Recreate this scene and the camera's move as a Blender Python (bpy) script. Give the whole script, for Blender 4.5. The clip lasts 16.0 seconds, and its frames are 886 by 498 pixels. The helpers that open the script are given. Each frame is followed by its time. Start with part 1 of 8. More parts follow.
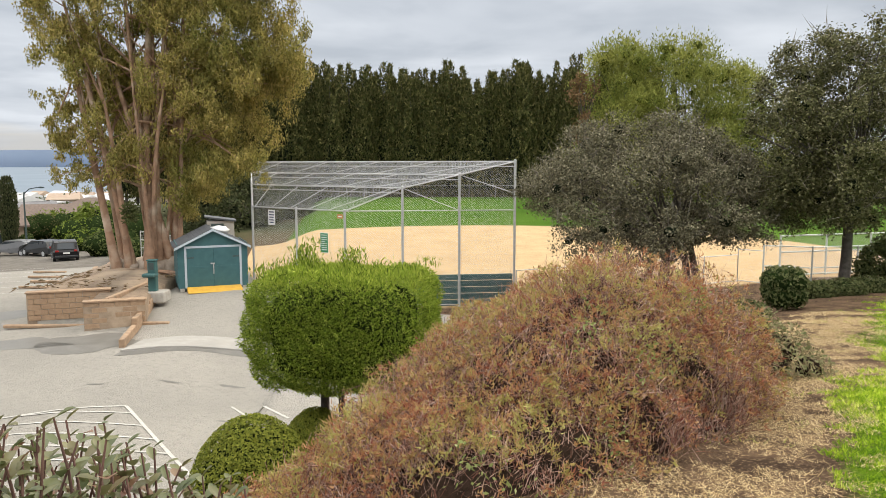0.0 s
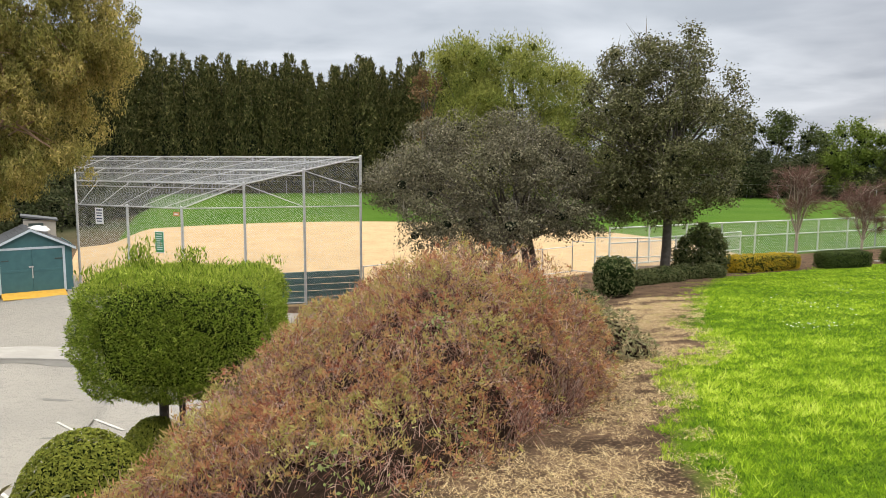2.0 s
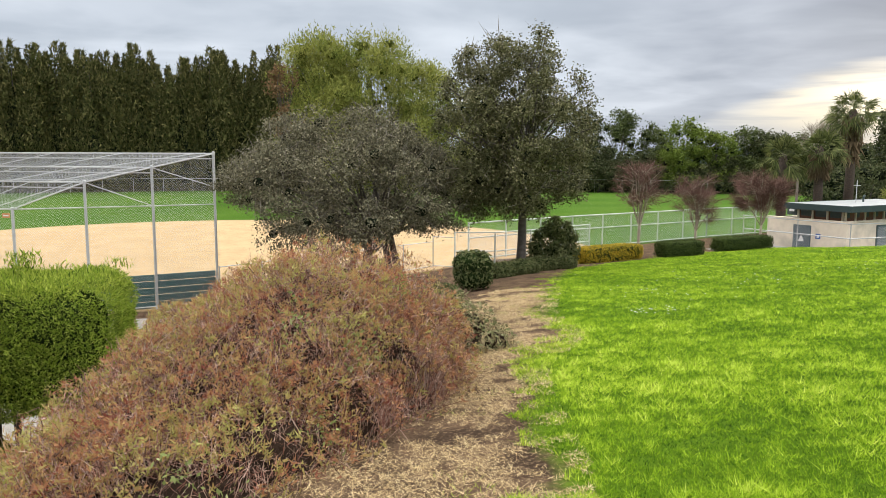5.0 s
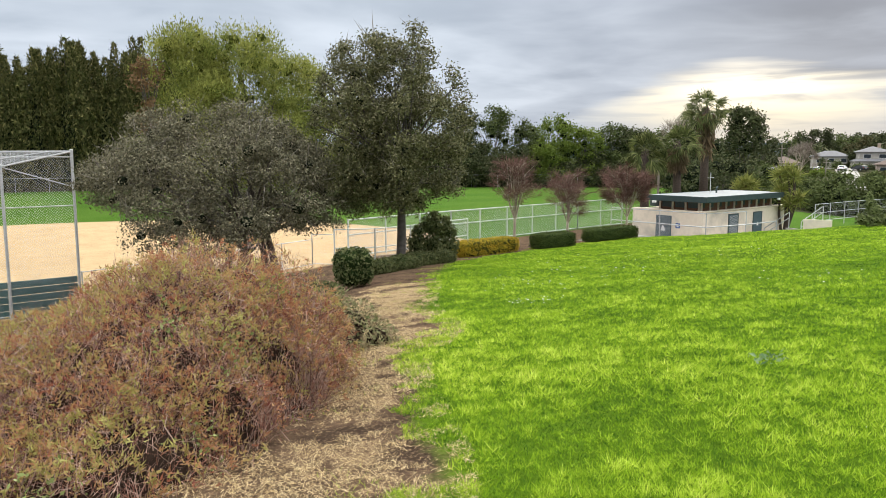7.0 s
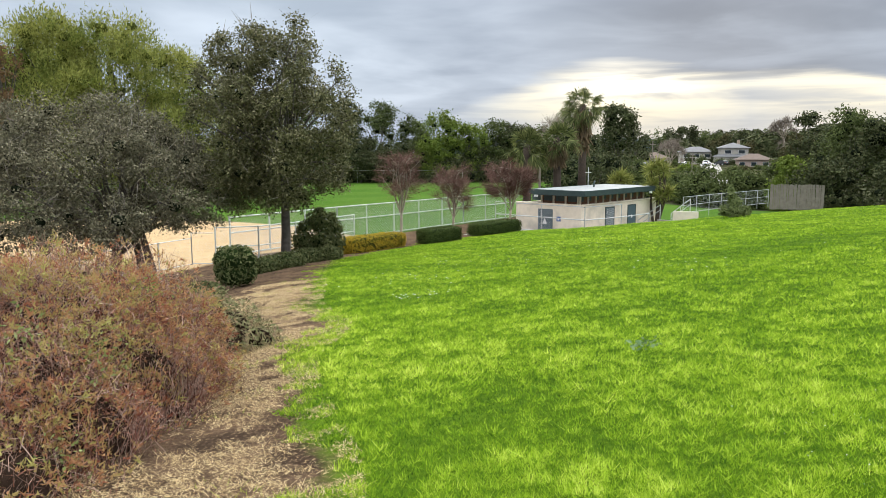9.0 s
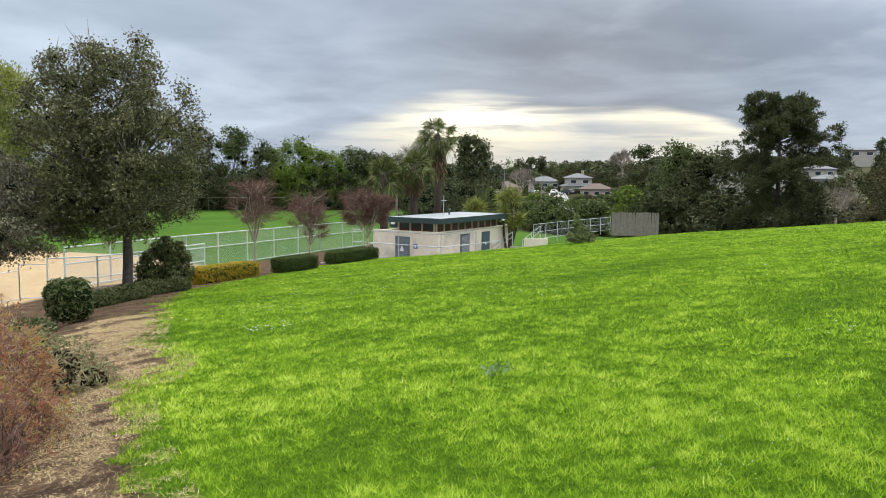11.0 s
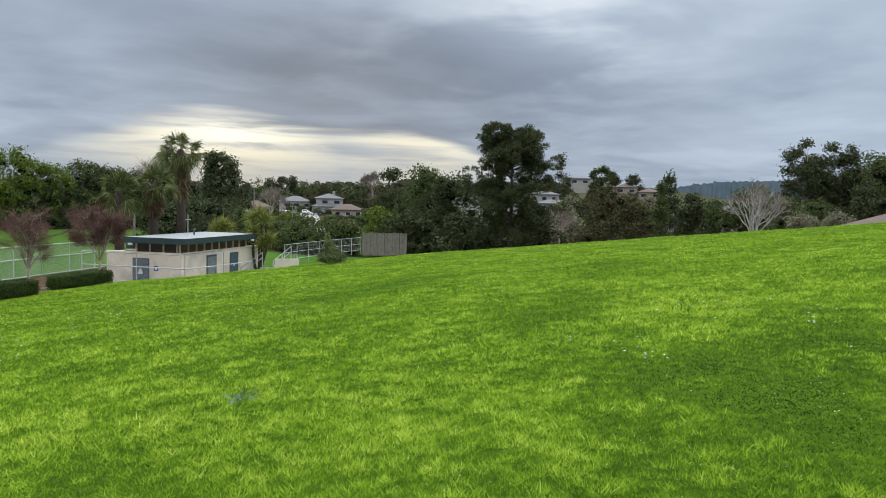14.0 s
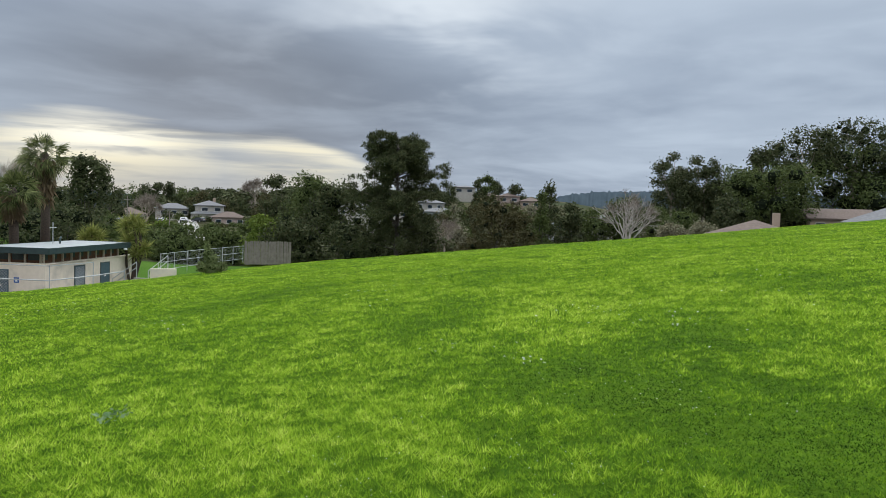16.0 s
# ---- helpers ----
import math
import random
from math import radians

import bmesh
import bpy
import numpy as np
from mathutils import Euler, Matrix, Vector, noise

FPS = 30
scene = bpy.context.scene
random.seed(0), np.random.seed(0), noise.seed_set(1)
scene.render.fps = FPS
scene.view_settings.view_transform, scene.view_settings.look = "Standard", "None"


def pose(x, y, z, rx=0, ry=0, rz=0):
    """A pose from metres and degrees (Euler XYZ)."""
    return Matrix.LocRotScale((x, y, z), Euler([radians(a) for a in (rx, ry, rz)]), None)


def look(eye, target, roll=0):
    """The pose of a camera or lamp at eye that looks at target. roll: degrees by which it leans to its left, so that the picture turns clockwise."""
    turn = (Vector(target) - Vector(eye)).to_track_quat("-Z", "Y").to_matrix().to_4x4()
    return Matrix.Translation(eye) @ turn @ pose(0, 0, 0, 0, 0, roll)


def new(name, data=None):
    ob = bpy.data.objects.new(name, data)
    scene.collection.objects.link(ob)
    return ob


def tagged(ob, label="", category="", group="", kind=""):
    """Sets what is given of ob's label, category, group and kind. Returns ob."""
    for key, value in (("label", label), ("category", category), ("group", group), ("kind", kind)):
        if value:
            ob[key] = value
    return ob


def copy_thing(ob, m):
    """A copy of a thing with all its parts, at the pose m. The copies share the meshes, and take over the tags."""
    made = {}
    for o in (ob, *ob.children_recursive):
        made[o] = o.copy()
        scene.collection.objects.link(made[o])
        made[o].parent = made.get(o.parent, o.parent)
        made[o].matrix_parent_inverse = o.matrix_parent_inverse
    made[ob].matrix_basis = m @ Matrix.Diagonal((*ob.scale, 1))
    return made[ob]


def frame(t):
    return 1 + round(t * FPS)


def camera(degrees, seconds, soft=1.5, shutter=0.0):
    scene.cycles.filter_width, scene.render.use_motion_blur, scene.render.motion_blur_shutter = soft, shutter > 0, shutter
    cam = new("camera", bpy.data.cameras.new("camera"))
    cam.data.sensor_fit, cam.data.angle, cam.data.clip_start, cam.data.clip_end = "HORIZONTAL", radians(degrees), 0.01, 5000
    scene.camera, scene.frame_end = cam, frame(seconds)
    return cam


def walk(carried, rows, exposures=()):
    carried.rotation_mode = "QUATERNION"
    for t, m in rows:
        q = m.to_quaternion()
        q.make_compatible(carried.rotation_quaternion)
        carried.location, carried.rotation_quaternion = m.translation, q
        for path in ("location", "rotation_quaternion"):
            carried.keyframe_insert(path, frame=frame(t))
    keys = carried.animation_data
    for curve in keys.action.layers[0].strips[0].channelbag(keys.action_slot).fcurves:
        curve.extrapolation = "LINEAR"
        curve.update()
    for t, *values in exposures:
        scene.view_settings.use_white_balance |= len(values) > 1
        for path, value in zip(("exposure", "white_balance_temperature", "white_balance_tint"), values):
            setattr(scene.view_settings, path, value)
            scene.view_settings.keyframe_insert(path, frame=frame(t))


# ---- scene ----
cam = camera(61.515, 16.0, soft=0.6)
PATH = [
    (0.0, pose(-0.000, -0.000, 1.600, 83.500, -0.000, -0.000)),
    (0.5, pose(0.008, -0.004, 1.603, 83.560, 0.072, -2.500)),
    (1.0, pose(-0.007, 0.017, 1.601, 83.499, 0.050, -5.602)),
    (1.5, pose(-0.014, 0.009, 1.607, 83.357, -0.042, -8.827)),
    (2.0, pose(-0.009, 0.026, 1.601, 83.209, -0.284, -11.827)),
    (2.5, pose(-0.004, 0.029, 1.602, 83.113, -0.432, -14.268)),
    (3.0, pose(-0.004, 0.030, 1.602, 83.056, -0.475, -16.261)),
    (5.5, pose(0.018, 0.018, 1.601, 82.987, -0.182, -24.332)),
    (6.0, pose(0.023, 0.012, 1.600, 82.965, -0.108, -26.556)),
    (6.5, pose(0.037, 0.020, 1.602, 82.866, -0.022, -29.221)),
    (7.0, pose(0.025, 0.013, 1.597, 82.715, 0.092, -31.810)),
    (7.5, pose(0.021, 0.005, 1.596, 82.483, 0.158, -34.205)),
    (8.0, pose(0.035, 0.019, 1.592, 82.229, 0.110, -36.337)),
    (10.5, pose(0.177, 0.082, 1.586, 83.862, -0.250, -48.167)),
    (11.0, pose(0.195, 0.087, 1.584, 84.532, -0.516, -51.389)),
    (11.5, pose(0.200, 0.084, 1.590, 85.124, -0.829, -54.643)),
    (12.0, pose(0.230, 0.101, 1.580, 85.564, -1.045, -57.932)),
    (12.5, pose(0.241, 0.101, 1.584, 85.802, -1.248, -61.305)),
    (13.0, pose(0.260, 0.092, 1.588, 85.956, -1.419, -64.593)),
    (13.5, pose(0.264, 0.086, 1.591, 86.136, -1.483, -67.641)),
    (14.0, pose(0.249, 0.065, 1.601, 86.423, -1.558, -70.280)),
    (14.5, pose(0.234, 0.052, 1.607, 86.770, -1.683, -72.600)),
    (15.0, pose(0.219, 0.036, 1.611, 87.080, -1.761, -74.768)),
    (15.5, pose(0.194, 0.012, 1.618, 87.272, -1.822, -76.893)),
    (16.0, pose(0.202, 0.011, 1.620, 87.299, -1.800, -79.011)),
]
walk(cam, PATH, exposures=[
    (0, 0.66, 7300, 11), (3, 0.70, 7200, 11), (5.5, 0.70, 7000, 10), (8, 0.70, 6800, 9), (10.5, 0.60, 6500, 7), (12, 0.42, 6400, 7), (13, 0.30, 6300, 7), (14, 0.22, 6300, 7), (16, 0.16, 6300, 7)])

# ---- world and sun ----
SUN_AZ, SUN_EL = 60.0, 16.0
world = bpy.data.worlds.new("overcast_sky")
scene.world = world
world.use_nodes = True
wt = world.node_tree
wt.nodes.clear()


def wnode(kind, **props):
    n = wt.nodes.new(kind)
    for k, val in props.items():
        if k == "op":
            n.operation = val
        elif k == "blend":
            n.data_type, n.blend_type = "RGBA", val
    return n


def wmath(op, a, b=None, c=None, clamp=False):
    n = wnode("ShaderNodeMath", op=op)
    n.use_clamp = clamp
    for i, s in enumerate((a, b, c)):
        if s is None:
            continue
        if isinstance(s, (int, float)):
            n.inputs[i].default_value = s
        else:
            wt.links.new(s, n.inputs[i])
    return n.outputs[0]


def wmix(fac, a, b):
    n = wnode("ShaderNodeMix", blend="MIX")
    for sock, s in ((n.inputs[0], fac), (n.inputs[6], a), (n.inputs[7], b)):
        if isinstance(s, (int, float)):
            sock.default_value = s
        elif isinstance(s, tuple):
            sock.default_value = (*s, 1)
        else:
            wt.links.new(s, sock)
    return n.outputs[2]


def wstep(x, lo, hi):
    n = wt.nodes.new("ShaderNodeMapRange")
    n.interpolation_type = "SMOOTHSTEP"
    wt.links.new(x, n.inputs[0])
    for i, val in ((1, lo), (2, hi)):
        if isinstance(val, (int, float)):
            n.inputs[i].default_value = val
        else:
            wt.links.new(val, n.inputs[i])
    return n.outputs[0]


def wnoise(vec, scale, detail, rough=0.5, distort=0.0):
    n = wt.nodes.new("ShaderNodeTexNoise")
    n.inputs["Scale"].default_value = scale
    n.inputs["Detail"].default_value = detail
    n.inputs["Roughness"].default_value = rough
    n.inputs["Distortion"].default_value = distort
    wt.links.new(vec, n.inputs["Vector"])
    return n.outputs["Fac"]


def wxyz(x, y, z):
    n = wt.nodes.new("ShaderNodeCombineXYZ")
    for i, s in enumerate((x, y, z)):
        if isinstance(s, (int, float)):
            n.inputs[i].default_value = s
        else:
            wt.links.new(s, n.inputs[i])
    return n.outputs[0]


coord = wt.nodes.new("ShaderNodeTexCoord")
sep = wt.nodes.new("ShaderNodeSeparateXYZ")
wt.links.new(coord.outputs["Generated"], sep.inputs[0])
dx, dy, dz = sep.outputs
up = wmath("MAXIMUM", dz, 0.0)
# the flat under-side of a cloud deck
inv = wmath("DIVIDE", 1.0, wmath("ADD", up, 0.085))
deck = wxyz(wmath("MULTIPLY", dx, inv), wmath("MULTIPLY", dy, inv), 0.3)
n_big = wnoise(deck, 0.55, 5, 0.5, 0.5)
n_mid = wnoise(deck, 1.3, 4, 0.5, 0.3)
# bands along the horizon
azim = wmath("ARCTAN2", dx, dy)
band = wxyz(wmath("MULTIPLY", azim, 1.6), wmath("MULTIPLY", dz, 16.0), 2.0)
n_band = wnoise(band, 1.5, 5, 0.5, 0.4)


def hump(centre, width):
    """1 at a bearing, falling off to both sides."""
    a = wmath("MULTIPLY", wmath("SUBTRACT", azim, radians(centre)), 1 / radians(width))
    return wmath("EXPONENT", wmath("MULTIPLY", wmath("MULTIPLY", a, a), -1.0))


bright = wmath("ADD", wmath("MULTIPLY", wstep(n_big, 0.36, 0.66), 0.6), wmath("MULTIPLY", wstep(n_mid, 0.35, 0.68), 0.4))
# the deck is heavy towards the hidden sun, thin and pale in the north, torn open beside the sun, and brightest overhead
heavy = wmath("MULTIPLY", wmath("MAXIMUM", hump(63, 17), wmath("MULTIPLY", hump(43, 10), 0.3)), wmath("SUBTRACT", 1.0, wstep(dz, 0.15, 0.30)))
thin_deck = wmix(bright, (0.305, 0.36, 0.445), (0.49, 0.555, 0.655))
mid_deck = wmix(bright, (0.285, 0.335, 0.425), (0.455, 0.515, 0.61))
dark_deck = wmix(bright, (0.142, 0.166, 0.215), (0.285, 0.325, 0.40))
low_deck = wmix(wstep(azim, radians(28), radians(46)), thin_deck, mid_deck)
low_deck = wmix(heavy, low_deck, dark_deck)
torn = wmath("MULTIPLY", wmath("MULTIPLY", hump(78, 9), wstep(dz, 0.12, 0.24)), wstep(n_mid, 0.36, 0.60))
low_deck = wmix(torn, low_deck, (0.66, 0.70, 0.76))
high_deck = wmix(bright, (1.35, 1.42, 1.5), (2.05, 2.1, 2.15))
deck_col = wmix(wstep(dz, 0.34, 0.66), low_deck, high_deck)
# long thin streaks under the deck
streak = wnoise(wxyz(wmath("MULTIPLY", azim, 5.0), wmath("MULTIPLY", dz, 60.0), 5.0), 1.0, 4, 0.55, 0.5)
# bright gaps below the deck: two lens-shaped tears towards the sun, a low one in the west
lid = wmath("MULTIPLY_ADD", hump(52, 11), 0.094, wmath("MULTIPLY_ADD", hump(68, 8.5), 0.066, wmath("MULTIPLY_ADD", hump(-33, 10), 0.035, 0.022)))
lid = wmath("ADD", lid, wmath("MULTIPLY_ADD", n_band, 0.05, -0.027))
lid = wmath("ADD", lid, wmath("MULTIPLY_ADD", streak, 0.014, -0.007))
soft_side = wmath("MULTIPLY_ADD", wstep(azim, radians(44), radians(60)), 0.22, 0.60)
gap = wmath("SUBTRACT", 1.0, wstep(dz, wmath("MULTIPLY", lid, soft_side), lid))
gap = wmath("MULTIPLY", gap, wmath("MULTIPLY_ADD", wstep(streak, 0.30, 0.55), 0.18, 0.82))
warm = wmath("MAXIMUM", wmath("MAXIMUM", hump(54, 11), wmath("MULTIPLY", hump(68, 8), 0.85)), wmath("MULTIPLY", hump(-33, 12), 0.55))
pale = wmix(warm, (0.35, 0.42, 0.53), (0.86, 0.765, 0.55))
murk = wmix(warm, (0.25, 0.31, 0.41), (0.44, 0.44, 0.43))
veil = wmix(wstep(wmath("ADD", wmath("MULTIPLY", n_band, 0.5), wmath("MULTIPLY", streak, 0.5)), 0.38, 0.58), murk, pale)
veil = wmix(wmath("MULTIPLY", wmath("SUBTRACT", 1.0, wstep(dz, 0.022, 0.070)), 0.88), veil, murk)
# the sun's place behind the cloud edge
hot = wmath("MULTIPLY", hump(54, 5), wmath("MULTIPLY", wstep(dz, 0.045, 0.085), wstep(streak, 0.25, 0.5)))
rim = wmath("MULTIPLY", wstep(dz, wmath("MULTIPLY", lid, 0.62), wmath("MULTIPLY", lid, 0.9)), wmath("MULTIPLY", warm, 0.22))
veil = wmix(wmath("MAXIMUM", wmath("MULTIPLY", hot, 0.75), rim), veil, (1.2, 1.12, 0.95))
clouds = wmix(wmath("MULTIPLY", gap, 0.96), deck_col, veil)
sky = wt.nodes.new("ShaderNodeTexSky")
sky.sky_type, sky.sun_disc = "NISHITA", False
sky.sun_elevation, sky.sun_rotation = radians(SUN_EL), radians(SUN_AZ)
thin = wnode("ShaderNodeMix", blend="MULTIPLY")
thin.inputs[0].default_value = 1.0
wt.links.new(sky.outputs[0], thin.inputs[6])
thin.inputs[7].default_value = (0.08, 0.08, 0.08, 1)
final = wmix(0.985, thin.outputs[2], clouds)
bg = wt.nodes.new("ShaderNodeBackground")
wt.links.new(final, bg.inputs[0])
bg.inputs[1].default_value = 1.0
wout = wt.nodes.new("ShaderNodeOutputWorld")
wt.links.new(bg.outputs[0], wout.inputs[0])

sun_data = bpy.data.lights.new("sun", "SUN")
sun_data.energy, sun_data.angle, sun_data.color = 0.9, radians(25), (1.0, 0.94, 0.84)
sun = new("sun", sun_data)
sun.matrix_world = look(
    (200 * math.sin(radians(SUN_AZ)), 200 * math.cos(radians(SUN_AZ)), 200 * math.tan(radians(38))), (0, 0, 0))

# ---- materials ----
def mat(name, a, b=None, scale=4.0, rough=0.8, bump=0.0, bscale=60.0, metal=0.0, c=None, cscale=0.7, camt=0.5, spec=0.5):
    """A surface of colour a varied towards b in the grain and c in large stains."""
    m = bpy.data.materials.new(name)
    m.use_nodes = True
    t = m.node_tree
    p = t.nodes["Principled BSDF"]
    geo = t.nodes.new("ShaderNodeNewGeometry")

    def noise_fac(s, lo, hi, det=5):
        n = t.nodes.new("ShaderNodeTexNoise")
        n.inputs["Scale"].default_value, n.inputs["Detail"].default_value = s, det
        t.links.new(geo.outputs["Position"], n.inputs["Vector"])
        r = t.nodes.new("ShaderNodeMapRange")
        r.inputs[1].default_value, r.inputs[2].default_value = lo, hi
        t.links.new(n.outputs["Fac"], r.inputs[0])
        return r.outputs[0], n.outputs["Fac"]

    def mixed(f, x, y):
        n = t.nodes.new("ShaderNodeMix")
        n.data_type = "RGBA"
        t.links.new(f, n.inputs[0])
        for i, s in ((6, x), (7, y)):
            if isinstance(s, tuple):
                n.inputs[i].default_value = (*s, 1)
            else:
                t.links.new(s, n.inputs[i])
        return n.outputs[2]

    b = b or tuple(v * 0.8 for v in a)
    f, raw = noise_fac(scale, 0.3, 0.7)
    col = mixed(f, a, b)
    if c:
        f2, _ = noise_fac(cscale, 0.5, 0.5 + camt * 0.5)
        col = mixed(f2, col, c)
    t.links.new(col, p.inputs["Base Color"])
    rr = t.nodes.new("ShaderNodeMapRange")
    rr.inputs[3].default_value, rr.inputs[4].default_value = max(0.05, rough - 0.1), min(1, rough + 0.1)
    t.links.new(raw, rr.inputs[0])
    t.links.new(rr.outputs[0], p.inputs["Roughness"])
    p.inputs["Metallic"].default_value = metal
    p.inputs["Specular IOR Level"].default_value = spec
    if bump:
        _, raw2 = noise_fac(bscale, 0, 1, 4)
        bn = t.nodes.new("ShaderNodeBump")
        bn.inputs["Strength"].default_value, bn.inputs["Distance"].default_value = bump, 0.6 / bscale
        t.links.new(raw2, bn.inputs["Height"])
        t.links.new(bn.outputs[0], p.inputs["Normal"])
    return m


def leaf_mat(name, cols, rough=0.55, through_light=0.3, patch=None, pscale=0.5, spec=0.1):
    """Leaves: each takes a colour of its own from cols; some light passes through."""
    m = bpy.data.materials.new(name)
    m.use_nodes = True
    t = m.node_tree
    p = t.nodes["Principled BSDF"]
    out = t.nodes["Material Output"]
    geo = t.nodes.new("ShaderNodeNewGeometry")
    ramp = t.nodes.new("ShaderNodeValToRGB")
    els = ramp.color_ramp.elements
    while len(els) < len(cols):
        els.new(0.5)
    for i, cc in enumerate(cols):
        els[i].position = i / (len(cols) - 1)
        els[i].color = (*cc, 1)
    t.links.new(geo.outputs["Random Per Island"], ramp.inputs[0])
    col = ramp.outputs[0]
    if patch:
        n = t.nodes.new("ShaderNodeTexNoise")
        n.inputs["Scale"].default_value, n.inputs["Detail"].default_value = pscale, 3
        t.links.new(geo.outputs["Position"], n.inputs["Vector"])
        r = t.nodes.new("ShaderNodeMapRange")
        r.inputs[1].default_value, r.inputs[2].default_value = 0.42, 0.66
        t.links.new(n.outputs["Fac"], r.inputs[0])
        mx = t.nodes.new("ShaderNodeMix")
        mx.data_type, mx.blend_type = "RGBA", "MULTIPLY"
        t.links.new(r.outputs[0], mx.inputs[0])
        t.links.new(col, mx.inputs[6])
        mx.inputs[7].default_value = (*patch, 1)
        col = mx.outputs[2]
    t.links.new(col, p.inputs["Base Color"])
    p.inputs["Roughness"].default_value = min(0.9, rough + (0.2 if spec < 0.2 else 0))
    p.inputs["Specular IOR Level"].default_value = spec
    tr = t.nodes.new("ShaderNodeBsdfTranslucent")
    t.links.new(col, tr.inputs[0])
    mix = t.nodes.new("ShaderNodeMixShader")
    mix.inputs[0].default_value = through_light
    t.links.new(p.outputs[0], mix.inputs[1])
    t.links.new(tr.outputs[0], mix.inputs[2])
    t.links.new(mix.outputs[0], out.inputs[0])
    return m


def turf_mat(name, cols, jitter=0.5):
    """Blades and leaves: the colour runs from dark to pale by the tuft value that each carries."""
    m = leaf_mat(name, cols, 0.5, 0.4)
    t = m.node_tree
    ramp = [n for n in t.nodes if n.bl_idname == "ShaderNodeValToRGB"][0]
    geo = [n for n in t.nodes if n.bl_idname == "ShaderNodeNewGeometry"][0]
    at = t.nodes.new("ShaderNodeAttribute")
    at.attribute_name = "tuft"
    ma = t.nodes.new("ShaderNodeMath")
    ma.operation, ma.use_clamp = "MULTIPLY_ADD", True
    ma.inputs[1].default_value = jitter
    t.links.new(geo.outputs["Random Per Island"], ma.inputs[0])
    t.links.new(at.outputs["Fac"], ma.inputs[2])
    t.links.new(ma.outputs[0], ramp.inputs[0])
    return m


def glass_mat(name, col, rough=0.05):
    m = bpy.data.materials.new(name)
    m.use_nodes = True
    p = m.node_tree.nodes["Principled BSDF"]
    p.inputs["Base Color"].default_value = (*col, 1)
    p.inputs["Roughness"].default_value = rough
    p.inputs["Specular IOR Level"].default_value = 0.4
    return m


M = {}
M["concrete"] = mat("concrete", (0.37, 0.355, 0.33), (0.32, 0.31, 0.285), 3, 0.9, 0.2, 30, c=(0.27, 0.26, 0.24), cscale=0.4)
M["kerb"] = mat("kerb_concrete", (0.44, 0.42, 0.38), (0.34, 0.32, 0.29), 5, 0.9, 0.3, 40)
M["line"] = mat("road_paint", (0.53, 0.52, 0.49), (0.40, 0.39, 0.36), 9, 0.7, 0.1, 80)
M["damp"] = mat("damp_concrete", (0.13, 0.126, 0.115), (0.19, 0.183, 0.168), 2, 0.5, 0.1, 30)
M["timber"] = mat("sleeper_timber", (0.42, 0.29, 0.19), (0.30, 0.20, 0.13), 6, 0.85, 0.4, 30, c=(0.25, 0.19, 0.14), cscale=1.5)
M["block"] = mat("wall_block", (0.42, 0.29, 0.19), (0.33, 0.22, 0.14), 8, 0.9, 0.4, 40, c=(0.30, 0.2, 0.13), cscale=1.3)
M["galv"] = mat("galvanised_steel", (0.56, 0.57, 0.58), (0.44, 0.45, 0.46), 12, 0.45, 0.05, 80, metal=0.35)
M["wire"] = mat("fence_wire", (0.50, 0.51, 0.52), (0.40, 0.41, 0.42), 6, 0.5, metal=0.3)
M["fence_rail"] = mat("bright_galvanised_rail", (0.56, 0.60, 0.585), (0.46, 0.50, 0.49), 6, 0.5, metal=0.1)
M["green_paint"] = mat("dark_green_paint", (0.035, 0.115, 0.115), (0.028, 0.095, 0.095), 3, 0.6, 0.15, 50)
M["teal"] = mat("shed_teal_paint", (0.045, 0.14, 0.155), (0.036, 0.118, 0.132), 4, 0.6, 0.15, 60)
M["trim"] = mat("pale_blue_trim", (0.52, 0.60, 0.66), (0.44, 0.52, 0.58), 6, 0.6)
M["shingle"] = mat("roof_shingle", (0.10, 0.11, 0.12), (0.07, 0.075, 0.085), 14, 0.9, 0.4, 60)
M["yellow"] = mat("ramp_yellow", (0.72, 0.42, 0.06), (0.62, 0.35, 0.05), 5, 0.7, 0.1, 60, c=(0.5, 0.34, 0.1))
M["tarp"] = mat("white_cover", (0.80, 0.80, 0.80), (0.68, 0.69, 0.70), 4, 0.6, 0.3, 10)
M["steel_dark"] = mat("dark_steel", (0.05, 0.08, 0.08), (0.04, 0.06, 0.06), 8, 0.5)
M["sign_w"] = mat("sign_white", (0.78, 0.78, 0.78), (0.7, 0.7, 0.7), 3, 0.5)
M["sign_g"] = mat("sign_green", (0.02, 0.24, 0.10), (0.02, 0.2, 0.09), 3, 0.5)
M["sign_o"] = mat("sign_orange", (0.6, 0.25, 0.12), (0.5, 0.22, 0.1), 3, 0.5)
M["ink"] = mat("sign_ink", (0.03, 0.04, 0.10), (0.04, 0.05, 0.1), 3, 0.5)
M["sign_b"] = mat("sign_blue", (0.03, 0.10, 0.32), (0.03, 0.09, 0.28), 3, 0.5)
M["stucco"] = mat("cream_stucco", (0.80, 0.70, 0.58), (0.73, 0.635, 0.52), 4, 0.9, 0.3, 50, c=(0.45, 0.41, 0.35), cscale=0.6)
M["door"] = mat("grey_blue_door", (0.08, 0.125, 0.15), (0.065, 0.105, 0.13), 5, 0.5)
M["rust_wood"] = mat("stained_wood", (0.20, 0.085, 0.045), (0.14, 0.06, 0.03), 7, 0.7, 0.2, 30)
M["fascia"] = mat("dark_fascia_paint", (0.032, 0.058, 0.058), (0.026, 0.048, 0.05), 3, 0.6, 0.15, 50)
